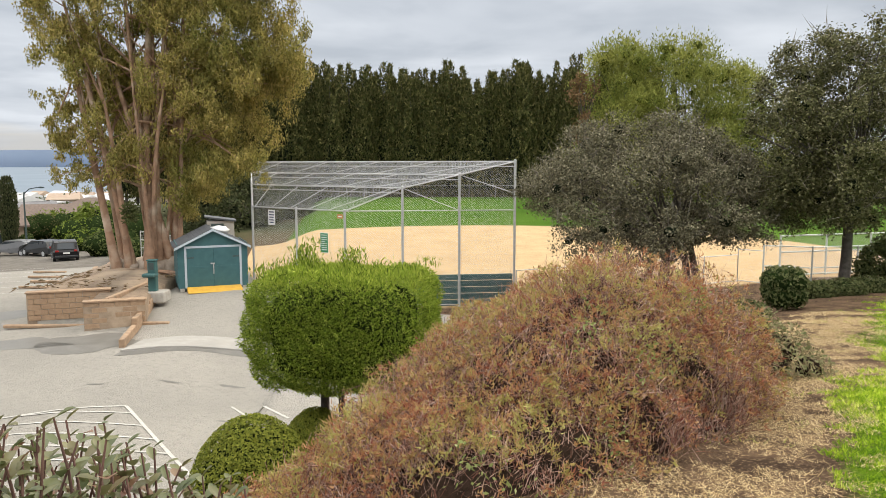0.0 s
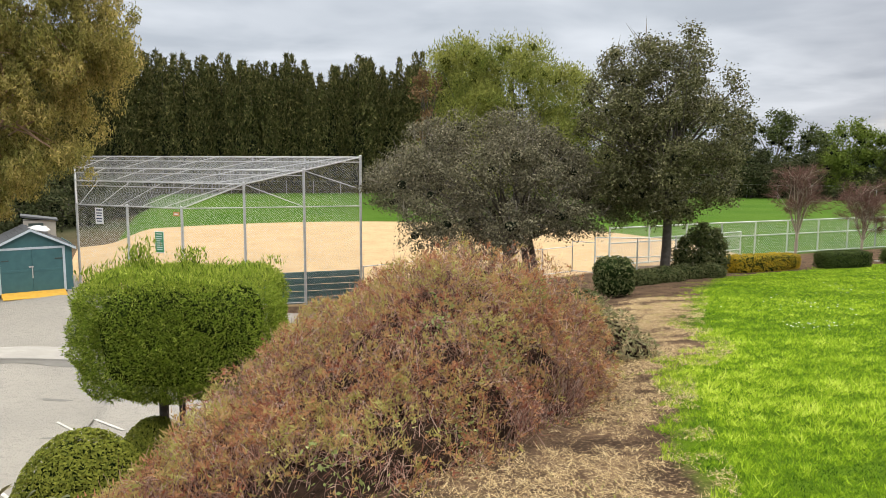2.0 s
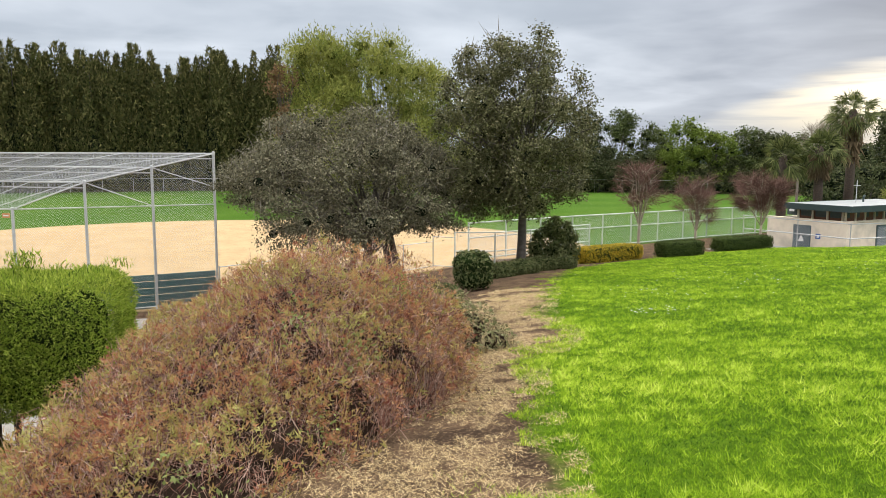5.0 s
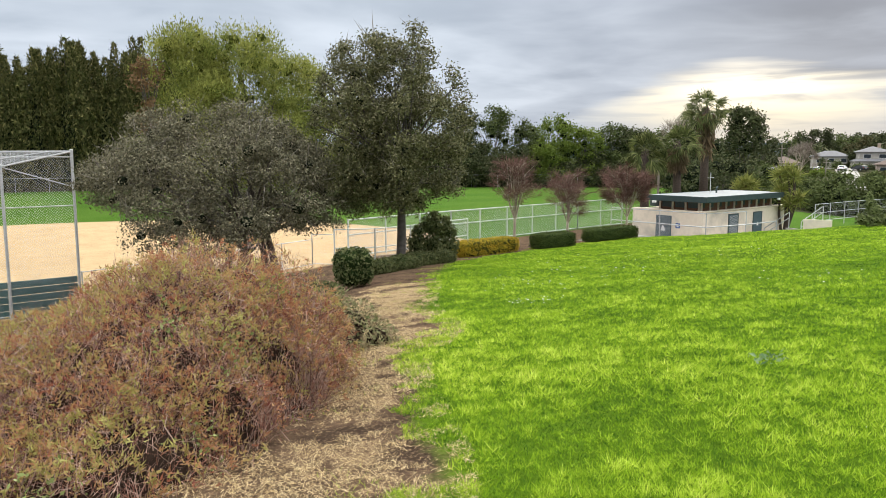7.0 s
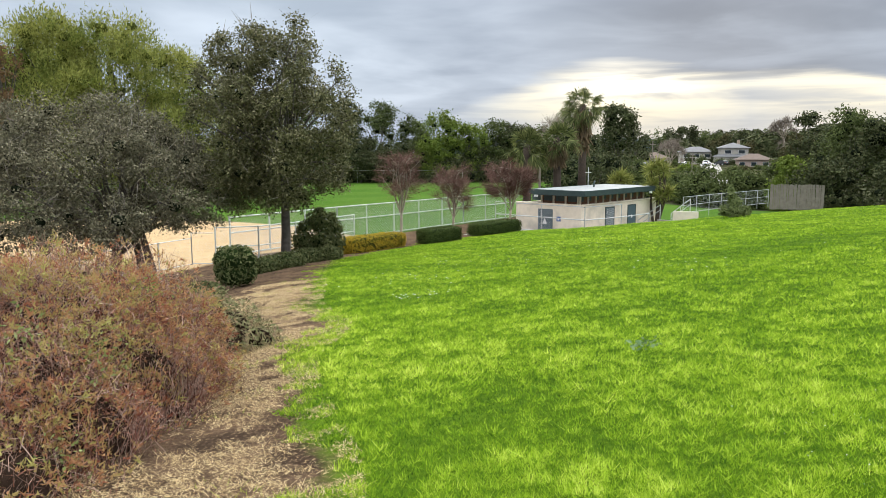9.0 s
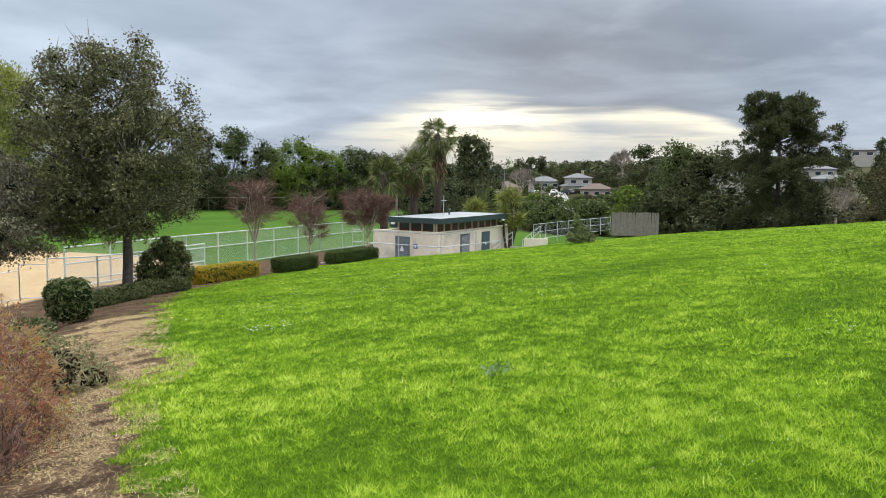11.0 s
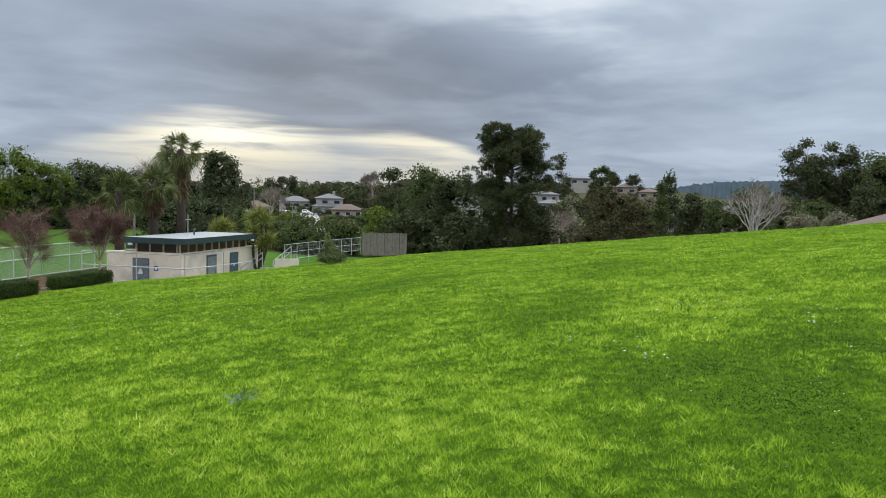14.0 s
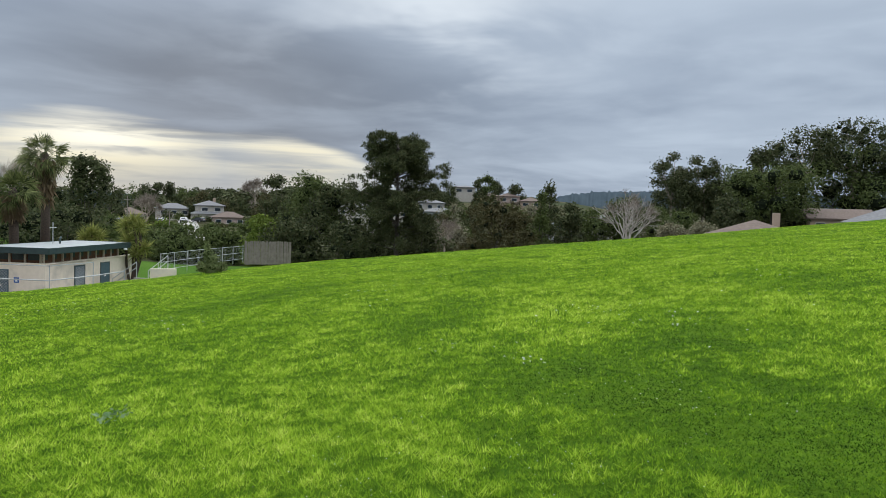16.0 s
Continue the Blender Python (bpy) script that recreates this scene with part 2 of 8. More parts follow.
M["roof_white"] = mat("pale_roofing", (0.36, 0.38, 0.39), (0.29, 0.31, 0.32), 2, 0.85, 0.1, 20)
M["fence_wood"] = mat("weathered_boards", (0.27, 0.235, 0.20), (0.20, 0.17, 0.145), 3, 0.9, 0.3, 25)
M["bark_grey"] = mat("grey_bark", (0.115, 0.10, 0.088), (0.06, 0.052, 0.046), 9, 0.95, 0.7, 18)
M["bark_euc"] = mat("peeling_bark", (0.38, 0.235, 0.155), (0.22, 0.135, 0.09), 2.5, 0.9, 0.6, 12, c=(0.50, 0.40, 0.31), cscale=1.2)
M["bark_pale"] = mat("smooth_pale_bark", (0.42, 0.35, 0.29), (0.30, 0.25, 0.2), 5, 0.8, 0.2, 20)
M["bark_white"] = mat("chalky_pale_bark", (0.50, 0.46, 0.42), (0.36, 0.33, 0.30), 5, 0.85, 0.2, 20)
M["bark_palm"] = mat("fibrous_palm_bark", (0.085, 0.06, 0.045), (0.045, 0.033, 0.026), 12, 0.95, 0.8, 14)
M["twig_red"] = mat("reddish_twigs", (0.20, 0.105, 0.085), (0.13, 0.07, 0.06), 5, 0.9)
# dark cores: the shade between twigs and leaves is put into their colour
M["hedge_core"] = mat("shaded_inner_twigs", (0.036, 0.023, 0.017), (0.016, 0.011, 0.008), 14, 1.0, 0.8, 25, spec=0.0)
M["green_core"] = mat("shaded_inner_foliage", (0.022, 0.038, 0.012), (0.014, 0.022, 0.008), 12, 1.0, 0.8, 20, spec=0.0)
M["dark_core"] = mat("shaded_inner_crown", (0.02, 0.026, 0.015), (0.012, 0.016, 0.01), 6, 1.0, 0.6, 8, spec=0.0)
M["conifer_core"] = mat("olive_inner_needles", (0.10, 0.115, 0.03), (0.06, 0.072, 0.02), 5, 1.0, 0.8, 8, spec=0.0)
M["house_w"] = mat("pale_house_wall", (0.44, 0.41, 0.37), (0.37, 0.345, 0.31), 1, 0.9)
M["house_t"] = mat("tan_house_wall", (0.40, 0.31, 0.24), (0.34, 0.26, 0.2), 1, 0.9)
M["house_p"] = mat("pinkish_house_wall", (0.46, 0.36, 0.32), (0.39, 0.30, 0.27), 1, 0.9)
M["house_g"] = mat("grey_house_wall", (0.36, 0.39, 0.42), (0.3, 0.33, 0.36), 1, 0.9)
M["roof_br"] = mat("brown_roof", (0.17, 0.125, 0.105), (0.12, 0.09, 0.075), 3, 0.9, 0.3, 12)
M["roof_gr"] = mat("grey_roof", (0.20, 0.20, 0.21), (0.15, 0.15, 0.16), 3, 0.9, 0.3, 12)
M["window"] = glass_mat("window_glass", (0.03, 0.04, 0.05))
M["car_black"] = mat("black_car_paint", (0.008, 0.008, 0.009), (0.010, 0.010, 0.012), 2, 0.3, spec=0.25)
M["car_silver"] = mat("silver_car_paint", (0.16, 0.165, 0.175), (0.14, 0.145, 0.155), 2, 0.3, spec=0.3)
M["car_grey"] = mat("grey_car_paint", (0.03, 0.032, 0.035), (0.026, 0.028, 0.03), 2, 0.3, spec=0.3)
M["tyre"] = mat("tyre_rubber", (0.02, 0.02, 0.02), (0.03, 0.03, 0.03), 8, 0.85)
M["red_lamp"] = mat("red_tail_lamp", (0.4, 0.02, 0.02), (0.35, 0.02, 0.02), 5, 0.25)
M["far_wall"] = mat("far_white_building", (0.55, 0.56, 0.57), (0.42, 0.43, 0.44), 0.05, 0.9)
# bluish haze of distance is mixed into these two base colours
M["hill"] = mat("hazy_blue_hill", (0.19, 0.25, 0.35), (0.165, 0.225, 0.325), 0.004, 1.0)
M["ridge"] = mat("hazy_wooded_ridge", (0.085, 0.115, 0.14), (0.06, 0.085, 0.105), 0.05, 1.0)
M["petal"] = mat("daisy_petals", (0.8, 0.8, 0.78), (0.72, 0.72, 0.7), 30, 0.7)
L = {}
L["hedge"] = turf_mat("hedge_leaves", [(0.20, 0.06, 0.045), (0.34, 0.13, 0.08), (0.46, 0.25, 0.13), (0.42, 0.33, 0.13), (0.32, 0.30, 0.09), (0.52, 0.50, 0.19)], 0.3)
L["hedge_green"] = leaf_mat("grey_green_leaves", [(0.15, 0.19, 0.06), (0.24, 0.28, 0.10), (0.19, 0.24, 0.08), (0.36, 0.39, 0.18)], 0.5, 0.25)
L["hedge_twig"] = leaf_mat("hedge_twigs", [(0.66, 0.50, 0.41), (0.07, 0.035, 0.03), (0.44, 0.21, 0.15), (0.045, 0.022, 0.018), (0.60, 0.42, 0.35), (0.28, 0.11, 0.085), (0.50, 0.33, 0.27), (0.58, 0.42, 0.34)], 0.8, 0.0, patch=(0.6, 0.56, 0.56), pscale=3.0)
L["topiary"] = leaf_mat("clipped_sprays", [(0.165, 0.245, 0.028), (0.28, 0.385, 0.048), (0.065, 0.11, 0.016), (0.46, 0.54, 0.10)], 0.6, 0.3)
L["topiary_new"] = leaf_mat("fresh_conifer_tips", [(0.30, 0.37, 0.05), (0.44, 0.50, 0.10), (0.20, 0.28, 0.035)], 0.6, 0.3)
L["mound"] = leaf_mat("mound_leaves", [(0.15, 0.175, 0.025), (0.25, 0.27, 0.045), (0.08, 0.105, 0.017)], 0.5, 0.25)
L["fore"] = leaf_mat("glossy_leaves", [(0.105, 0.125, 0.045), (0.17, 0.185, 0.08), (0.085, 0.115, 0.042), (0.23, 0.21, 0.10), (0.13, 0.15, 0.058), (0.30, 0.14, 0.10)], 0.35, 0.25, spec=0.5)
L["oak"] = leaf_mat("oak_leaves", [(0.12, 0.113, 0.066), (0.21, 0.195, 0.125), (0.05, 0.05, 0.03), (0.36, 0.33, 0.23)], 0.45, 0.15)
L["oak2"] = leaf_mat("tall_oak_leaves", [(0.10, 0.105, 0.043), (0.17, 0.168, 0.078), (0.042, 0.047, 0.021), (0.32, 0.30, 0.17)], 0.45, 0.15)
L["euc"] = leaf_mat("eucalyptus_leaves", [(0.31, 0.265, 0.075), (0.46, 0.38, 0.12), (0.14, 0.13, 0.04), (0.58, 0.45, 0.18), (0.23, 0.225, 0.06)], 0.5, 0.25, patch=(0.62, 0.72, 0.62), pscale=0.35)
L["row"] = leaf_mat("screen_tree_leaves", [(0.062, 0.075, 0.023), (0.125, 0.125, 0.045), (0.028, 0.037, 0.014), (0.25, 0.225, 0.09)], 0.6, 0.2)
L["conifer"] = leaf_mat("yellow_green_needles", [(0.24, 0.255, 0.06), (0.38, 0.385, 0.11), (0.14, 0.16, 0.042)], 0.6, 0.25, patch=(0.6, 0.7, 0.6), pscale=0.3)
L["wood"] = leaf_mat("far_tree_leaves", [(0.075, 0.10, 0.032), (0.11, 0.135, 0.045), (0.05, 0.07, 0.025)], 0.6, 0.2)
L["wood_y"] = leaf_mat("bright_tree_leaves", [(0.12, 0.17, 0.028), (0.18, 0.23, 0.045), (0.075, 0.115, 0.022)], 0.6, 0.25)
L["wood_d"] = leaf_mat("dark_tree_leaves", [(0.055, 0.07, 0.03), (0.095, 0.108, 0.046), (0.034, 0.046, 0.021), (0.12, 0.12, 0.06)], 0.6, 0.15)
L["wood_b"] = leaf_mat("brownish_tree_leaves", [(0.075, 0.075, 0.03), (0.10, 0.085, 0.04), (0.055, 0.06, 0.025)], 0.6, 0.15)
L["wood_p"] = leaf_mat("pale_shrub_leaves", [(0.20, 0.19, 0.12), (0.26, 0.24, 0.16), (0.15, 0.15, 0.09)], 0.6, 0.15)
L["palm"] = leaf_mat("palm_fronds", [(0.055, 0.078, 0.024), (0.12, 0.145, 0.045), (0.03, 0.042, 0.015), (0.22, 0.235, 0.09), (0.04, 0.058, 0.018)], 0.5, 0.25)
L["palm_dead"] = leaf_mat("dry_palm_fronds", [(0.20, 0.14, 0.085), (0.14, 0.10, 0.06), (0.26, 0.19, 0.12)], 0.8, 0.15)
L["cord"] = leaf_mat("sword_leaves", [(0.22, 0.25, 0.06), (0.34, 0.35, 0.10), (0.12, 0.155, 0.035), (0.42, 0.40, 0.14)], 0.5, 0.25)
L["box"] = leaf_mat("box_hedge_leaves", [(0.05, 0.075, 0.02), (0.085, 0.115, 0.03), (0.035, 0.055, 0.016)], 0.5, 0.2)
L["box_y"] = leaf_mat("golden_hedge_leaves", [(0.62, 0.40, 0.03), (0.45, 0.33, 0.03), (0.22, 0.21, 0.03), (0.66, 0.42, 0.05)], 0.5, 0.25)
L["shrub"] = leaf_mat("dark_shrub_leaves", [(0.075, 0.095, 0.032), (0.13, 0.145, 0.058), (0.042, 0.058, 0.02), (0.17, 0.175, 0.08)], 0.5, 0.2)
L["crape"] = leaf_mat("fine_red_twigs", [(0.15, 0.085, 0.07), (0.22, 0.135, 0.11), (0.09, 0.05, 0.042)], 0.9, 0.0)
L["bare"] = leaf_mat("fine_grey_twigs", [(0.22, 0.18, 0.15), (0.28, 0.24, 0.2), (0.16, 0.13, 0.11)], 0.9, 0.0)
L["bare_oak"] = leaf_mat("grey_oak_twigs", [(0.20, 0.18, 0.155), (0.30, 0.27, 0.24), (0.12, 0.10, 0.09)], 0.9, 0.0)
L["rusty"] = leaf_mat("rust_red_leaves", [(0.17, 0.105, 0.055), (0.23, 0.14, 0.075), (0.12, 0.085, 0.05)], 0.6, 0.2)
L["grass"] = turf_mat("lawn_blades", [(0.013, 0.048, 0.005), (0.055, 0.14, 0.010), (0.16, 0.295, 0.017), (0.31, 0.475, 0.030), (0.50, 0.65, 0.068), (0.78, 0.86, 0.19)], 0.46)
L["straw"] = leaf_mat("dry_grass", [(0.64, 0.48, 0.26), (0.82, 0.66, 0.40), (0.42, 0.30, 0.16), (0.20, 0.13, 0.075), (0.70, 0.52, 0.27)], 0.8, 0.15)
L["lawn_shrub"] = leaf_mat("lawn_shrub_leaves", [(0.13, 0.165, 0.06), (0.21, 0.24, 0.10), (0.08, 0.105, 0.04)], 0.5, 0.2)
L["straggle"] = leaf_mat("straggly_shrub_leaves", [(0.24, 0.23, 0.12), (0.15, 0.18, 0.075), (0.34, 0.26, 0.16), (0.26, 0.27, 0.14), (0.20, 0.13, 0.09)], 0.6, 0.25)
L["path_green"] = leaf_mat("worn_path_blades", [(0.30, 0.36, 0.06), (0.40, 0.42, 0.10), (0.20, 0.28, 0.04)], 0.6, 0.3)
L["weed"] = leaf_mat("grey_weed_leaves", [(0.17, 0.27, 0.13), (0.27, 0.36, 0.20), (0.11, 0.20, 0.08)], 0.5, 0.2)

# ---- tools ----
EYE = 1.6


def polar(az, d):
    """Plan place at a bearing (degrees clockwise from north) and distance from the hilltop."""
    return d * math.sin(radians(az)), d * math.cos(radians(az))


class Shape:
    """Collects vertices and faces for one mesh."""

    def __init__(self):
        self.v, self.f = [], []

    def add(self, verts, faces):
        o = len(self.v)
        self.v.extend(tuple(p) for p in verts)
        self.f.extend(tuple(i + o for i in q) for q in faces)
        return self

    def box(self, a, b, m=None, bevel=0.0):
        bm = bmesh.new()
        bmesh.ops.create_cube(bm, size=1)
        for p in bm.verts:
            p.co = Vector([(a[i] + b[i]) / 2 + p.co[i] * (b[i] - a[i]) for i in range(3)])
        if bevel:
            bmesh.ops.bevel(bm, geom=bm.edges[:], offset=bevel, segments=1, affect="EDGES")
        bm.verts.index_update()
        vs = [(m @ p.co) if m else p.co.copy() for p in bm.verts]
        fs = [[p.index for p in q.verts] for q in bm.faces]
        bm.free()
        return self.add(vs, fs)

    def tube(self, pts, radii, n=6, cap=True):
        pts = [Vector(p) for p in pts]
        if not isinstance(radii, (list, tuple)):
            radii = [radii] * len(pts)
        vs, fs = [], []
        ref = None
        for i, p in enumerate(pts):
            d = (pts[min(i + 1, len(pts) - 1)] - pts[max(i - 1, 0)]).normalized()
            if ref is None:
                ref = d.orthogonal().normalized()
            ref = (ref - d * ref.dot(d)).normalized()
            side = d.cross(ref)
            for k in range(n):
                a = 2 * math.pi * k / n
                vs.append(p + (ref * math.cos(a) + side * math.sin(a)) * radii[i])
        for i in range(len(pts) - 1):
            for k in range(n):
                k2 = (k + 1) % n
                fs.append((i * n + k, i * n + k2, (i + 1) * n + k2, (i + 1) * n + k))
        if cap:
            fs.append(tuple(range(n))[::-1])
            fs.append(tuple((len(pts) - 1) * n + k for k in range(n)))
        return self.add(vs, fs)

    def prism(self, outline, z0, z1):
        """An upright slab over a plan outline."""
        n = len(outline)
        vs = [(x, y, z0) for x, y in outline] + [(x, y, z1) for x, y in outline]
        fs = [tuple(range(n))[::-1], tuple(range(n, 2 * n))]
        fs += [(i, (i + 1) % n, n + (i + 1) % n, n + i) for i in range(n)]
        return self.add(vs, fs)

    def lump(self, c, r, seg=20, rings=12, rough=0.12, freq=2.0, seed=0.0, square=1.0):
        """A rounded, uneven mass; square above 1 flattens its sides."""
        vs, fs = [], []
        for i in range(rings + 1):
            th = math.pi * i / rings
            for k in range(seg):
                ph = 2 * math.pi * k / seg
                d = Vector((math.sin(th) * math.cos(ph), math.sin(th) * math.sin(ph), math.cos(th)))
                q = 2.0 * square
                s = (abs(d.x) ** q + abs(d.y) ** q + abs(d.z) ** q) ** (-1 / q)
                w = 1 + rough * noise.noise(d * freq + Vector((seed, seed * 1.7, 0)))
                vs.append((c[0] + d.x * r[0] * s * w, c[1] + d.y * r[1] * s * w, c[2] + d.z * r[2] * s * w))
        for i in range(rings):
            for k in range(seg):
                k2 = (k + 1) % seg
                fs.append((i * seg + k, (i + 1) * seg + k, (i + 1) * seg + k2, i * seg + k2))
        return self.add(vs, fs)

    def mesh(self, name, smooth=False):
        me = bpy.data.meshes.new(name)
        me.from_pydata(self.v, [], self.f)
        if smooth:
            me.shade_smooth()
        return me


def fast_mesh(name, verts, size):
    """A mesh of separate faces of that many corners each, from an array of corners."""
    me = bpy.data.meshes.new(name)
    n = len(verts)
    me.vertices.add(n)
    me.vertices.foreach_set("co", np.ascontiguousarray(verts, dtype=np.float32).ravel())
    me.loops.add(n)
    me.loops.foreach_set("vertex_index", np.arange(n, dtype=np.int32))
    me.polygons.add(n // size)
    me.polygons.foreach_set("loop_start", np.arange(0, n, size, dtype=np.int32))
    me.update(calc_edges=True)
    return me


def thing(name, label, category, at=(0, 0, 0), group="", kind="", turn=0.0):
    ob = new(name)
    ob.matrix_basis = pose(*at, 0, 0, turn)
    return tagged(ob, label, category, group, kind)


def part(name, shape, material, parent=None, label="", smooth=False):
    """One mesh object under a thing or under a part, in the coordinates of the thing."""
    me = shape.mesh(name, smooth) if isinstance(shape, Shape) else shape
    if not me.materials:
        me.materials.append(material)
    ob = new(name, me)
    if parent:
        ob.parent = parent
    if label:
        ob["label"] = label
    if name.endswith("_mass"):
        ob["kind"] = "stuff"
    return ob


def solid(name, shape, material, label, category, at=(0, 0, 0), turn=0.0, group="", kind="", smooth=False):
    """A thing of one piece."""
    ob = part(name, shape, material, None, "", smooth)
    ob.matrix_basis = pose(*at, 0, 0, turn)
    return tagged(ob, label, category, group, kind)


def unit(a):
    return a / np.maximum(np.linalg.norm(a, axis=1, keepdims=True), 1e-9)


def leaves(rng, pos, heading, length, width, spread=0.8, droop=0.0, corners=4):
    """Leaves at pos, pointing about heading: diamonds, or plain three-cornered sprays."""
    n = len(pos)
    d = unit(heading + rng.normal(0, spread, (n, 3)) + np.array([0, 0, -droop]))
    s = unit(np.cross(d, rng.normal(0, 1, (n, 3))))
    ln = (length * rng.uniform(0.6, 1.3, n))[:, None]
    wd = (width * rng.uniform(0.6, 1.3, n))[:, None]
    if corners == 3:
        q = np.empty((n, 3, 3))
        q[:, 0], q[:, 1], q[:, 2] = pos - s * wd / 2, pos + d * ln, pos + s * wd / 2
        return q.reshape(-1, 3)
    q = np.empty((n, 4, 3))
    q[:, 0], q[:, 2] = pos, pos + d * ln
    q[:, 1], q[:, 3] = pos + d * ln * 0.45 + s * wd / 2, pos + d * ln * 0.45 - s * wd / 2
    return q.reshape(-1, 3)


def flat_leaves(rng, pos, face, length, width, spread=0.5, droop=0.0):
    """Leaves laid over the outside of their clump: each turns its flat side about the way face points."""
    n = len(pos)
    nr = unit(face + rng.normal(0, spread, (n, 3)))
    d = unit(np.cross(nr, rng.normal(0, 1, (n, 3))) + np.array([0, 0, -droop]))
    s = unit(np.cross(nr, d))
    ln = (length * rng.uniform(0.6, 1.3, n))[:, None]
    wd = (width * rng.uniform(0.6, 1.3, n))[:, None]
    q = np.empty((n, 3, 3))
    q[:, 0], q[:, 1], q[:, 2] = pos - s * wd / 2 - d * ln / 2, pos + d * ln / 2, pos + s * wd / 2 - d * ln / 2
    return q.reshape(-1, 3)


def sprays(rng, balls, k, size):
    """Small clumps over the outside of larger ones, more of them on top than underneath."""
    b = np.repeat(np.asarray(balls, float), k, 0)
    d = unit(rng.normal(0, 1, (len(b), 3)) + np.array([0, 0, 0.25]))
    r = b[:, 3:] * size * rng.uniform(0.6, 1.3, len(b))[:, None]
    c = b[:, :3] + d * b[:, 3:] * rng.uniform(0.55, 1.05, len(b))[:, None]
    return np.concatenate([c, r * np.array([1.1, 1.1, 0.75])], 1)


def on_balls(rng, balls, n, shell=0.35, prune=True):
    """Points near the surface of a set of ellipsoids (cx, cy, cz, rx, ry, rz), none deep inside another; with outward headings."""
    b = np.asarray(balls, float)
    area = (b[:, 3] * b[:, 4] + b[:, 3] * b[:, 5] + b[:, 4] * b[:, 5])
    pick = rng.choice(len(b), n, p=area / area.sum())
    d = unit(rng.normal(0, 1, (n, 3)))
    rad = 1 - shell * rng.random(n) ** 1.5
    p = b[pick, :3] + d * b[pick, 3:] * rad[:, None]
    keep = np.ones(n, bool)
    for i in range(len(b) if prune else 0):
        inside = (((p - b[i, :3]) / b[i, 3:]) ** 2).sum(1) < 0.6
        keep &= ~(inside & (pick != i))
    return p[keep], unit(d / b[pick, 3:])[keep]


def bend(rng, a, b, sag=0.1, n=4):
    a, b = Vector(a), Vector(b)
    ln = (b - a).length
    off = Vector(rng.normal(0, sag * ln * 0.4, 3))
    off.z += sag * ln * 0.5
    return [a.lerp(b, i / n) + off * math.sin(math.pi * i / n) for i in range(n + 1)]

# ---- ground ----
FIELD = -4.8
EDGE = [(-60, -25), (-14, -4), (-4.0, 1.2), (-1.9, 3.0), (0.4, 6.0), (2.6, 9.0), (6.5, 15.5), (10, 20.5), (12.5, 24.5),
        (18.5, 29.5), (26, 33), (33, 34), (36.5, 29), (39.5, 26.5), (45.5, 24.5), (51, 20), (53, 10), (53, -4), (57, -16), (66, -45), (90, -120)]
LAWN = [(-30, -22), (-3, -2.2), (0.0, 0.6), (1.95, 3.66), (2.40, 4.39), (3.2, 6.2), (3.95, 7.55), (5.6, 9.25), (7.1, 12.6), (11.2, 19.0), (14.5, 23.0), (17.6, 26.3),
        (25, 30.2), (33, 33), (36, 28.6), (39, 26.2), (45.2, 24.1), (50.8, 19.6), (52.8, 9.8), (52.8, -4), (57, -16), (66, -45), (90, -120)]


def side_of(px, py, line):
    """Signed distance to an open line: positive on its left as it runs."""
    best = np.full(px.shape, 1e9)
    sign = np.ones(px.shape)
    for (ax, ay), (bx, by) in zip(line[:-1], line[1:]):
        ex, ey = bx - ax, by - ay
        t = np.clip(((px - ax) * ex + (py - ay) * ey) / (ex * ex + ey * ey), 0, 1)
        qx, qy = px - ax - t * ex, py - ay - t * ey
        d = np.hypot(qx, qy)
        cr = ex * (py - ay) - ey * (px - ax)
        near = d < best - 1e-6
        best = np.where(near, d, best)
        sign = np.where(near, np.where(cr > 0, 1, -1), sign)
    return best * sign


def ease(x, lo, hi):
    t = np.clip((x - lo) / (hi - lo), 0, 1)
    return t * t * (3 - 2 * t)


def lattice(px, py, s, seed=0):
    """Smooth random field between -1 and 1 with features about 1 / s metres across."""
    x, y = px * s, py * s
    ix, iy = np.floor(x), np.floor(y)
    fx, fy = x - ix, y - iy
    fx, fy = fx * fx * (3 - 2 * fx), fy * fy * (3 - 2 * fy)

    def h(a, b):
        v = np.sin(a * 127.1 + b * 311.7 + seed * 74.7) * 43758.5453
        return (v - np.floor(v)) * 2 - 1

    top = h(ix, iy) * (1 - fx) + h(ix + 1, iy) * fx
    low = h(ix, iy + 1) * (1 - fx) + h(ix + 1, iy + 1) * fx
    return top * (1 - fy) + low * fy


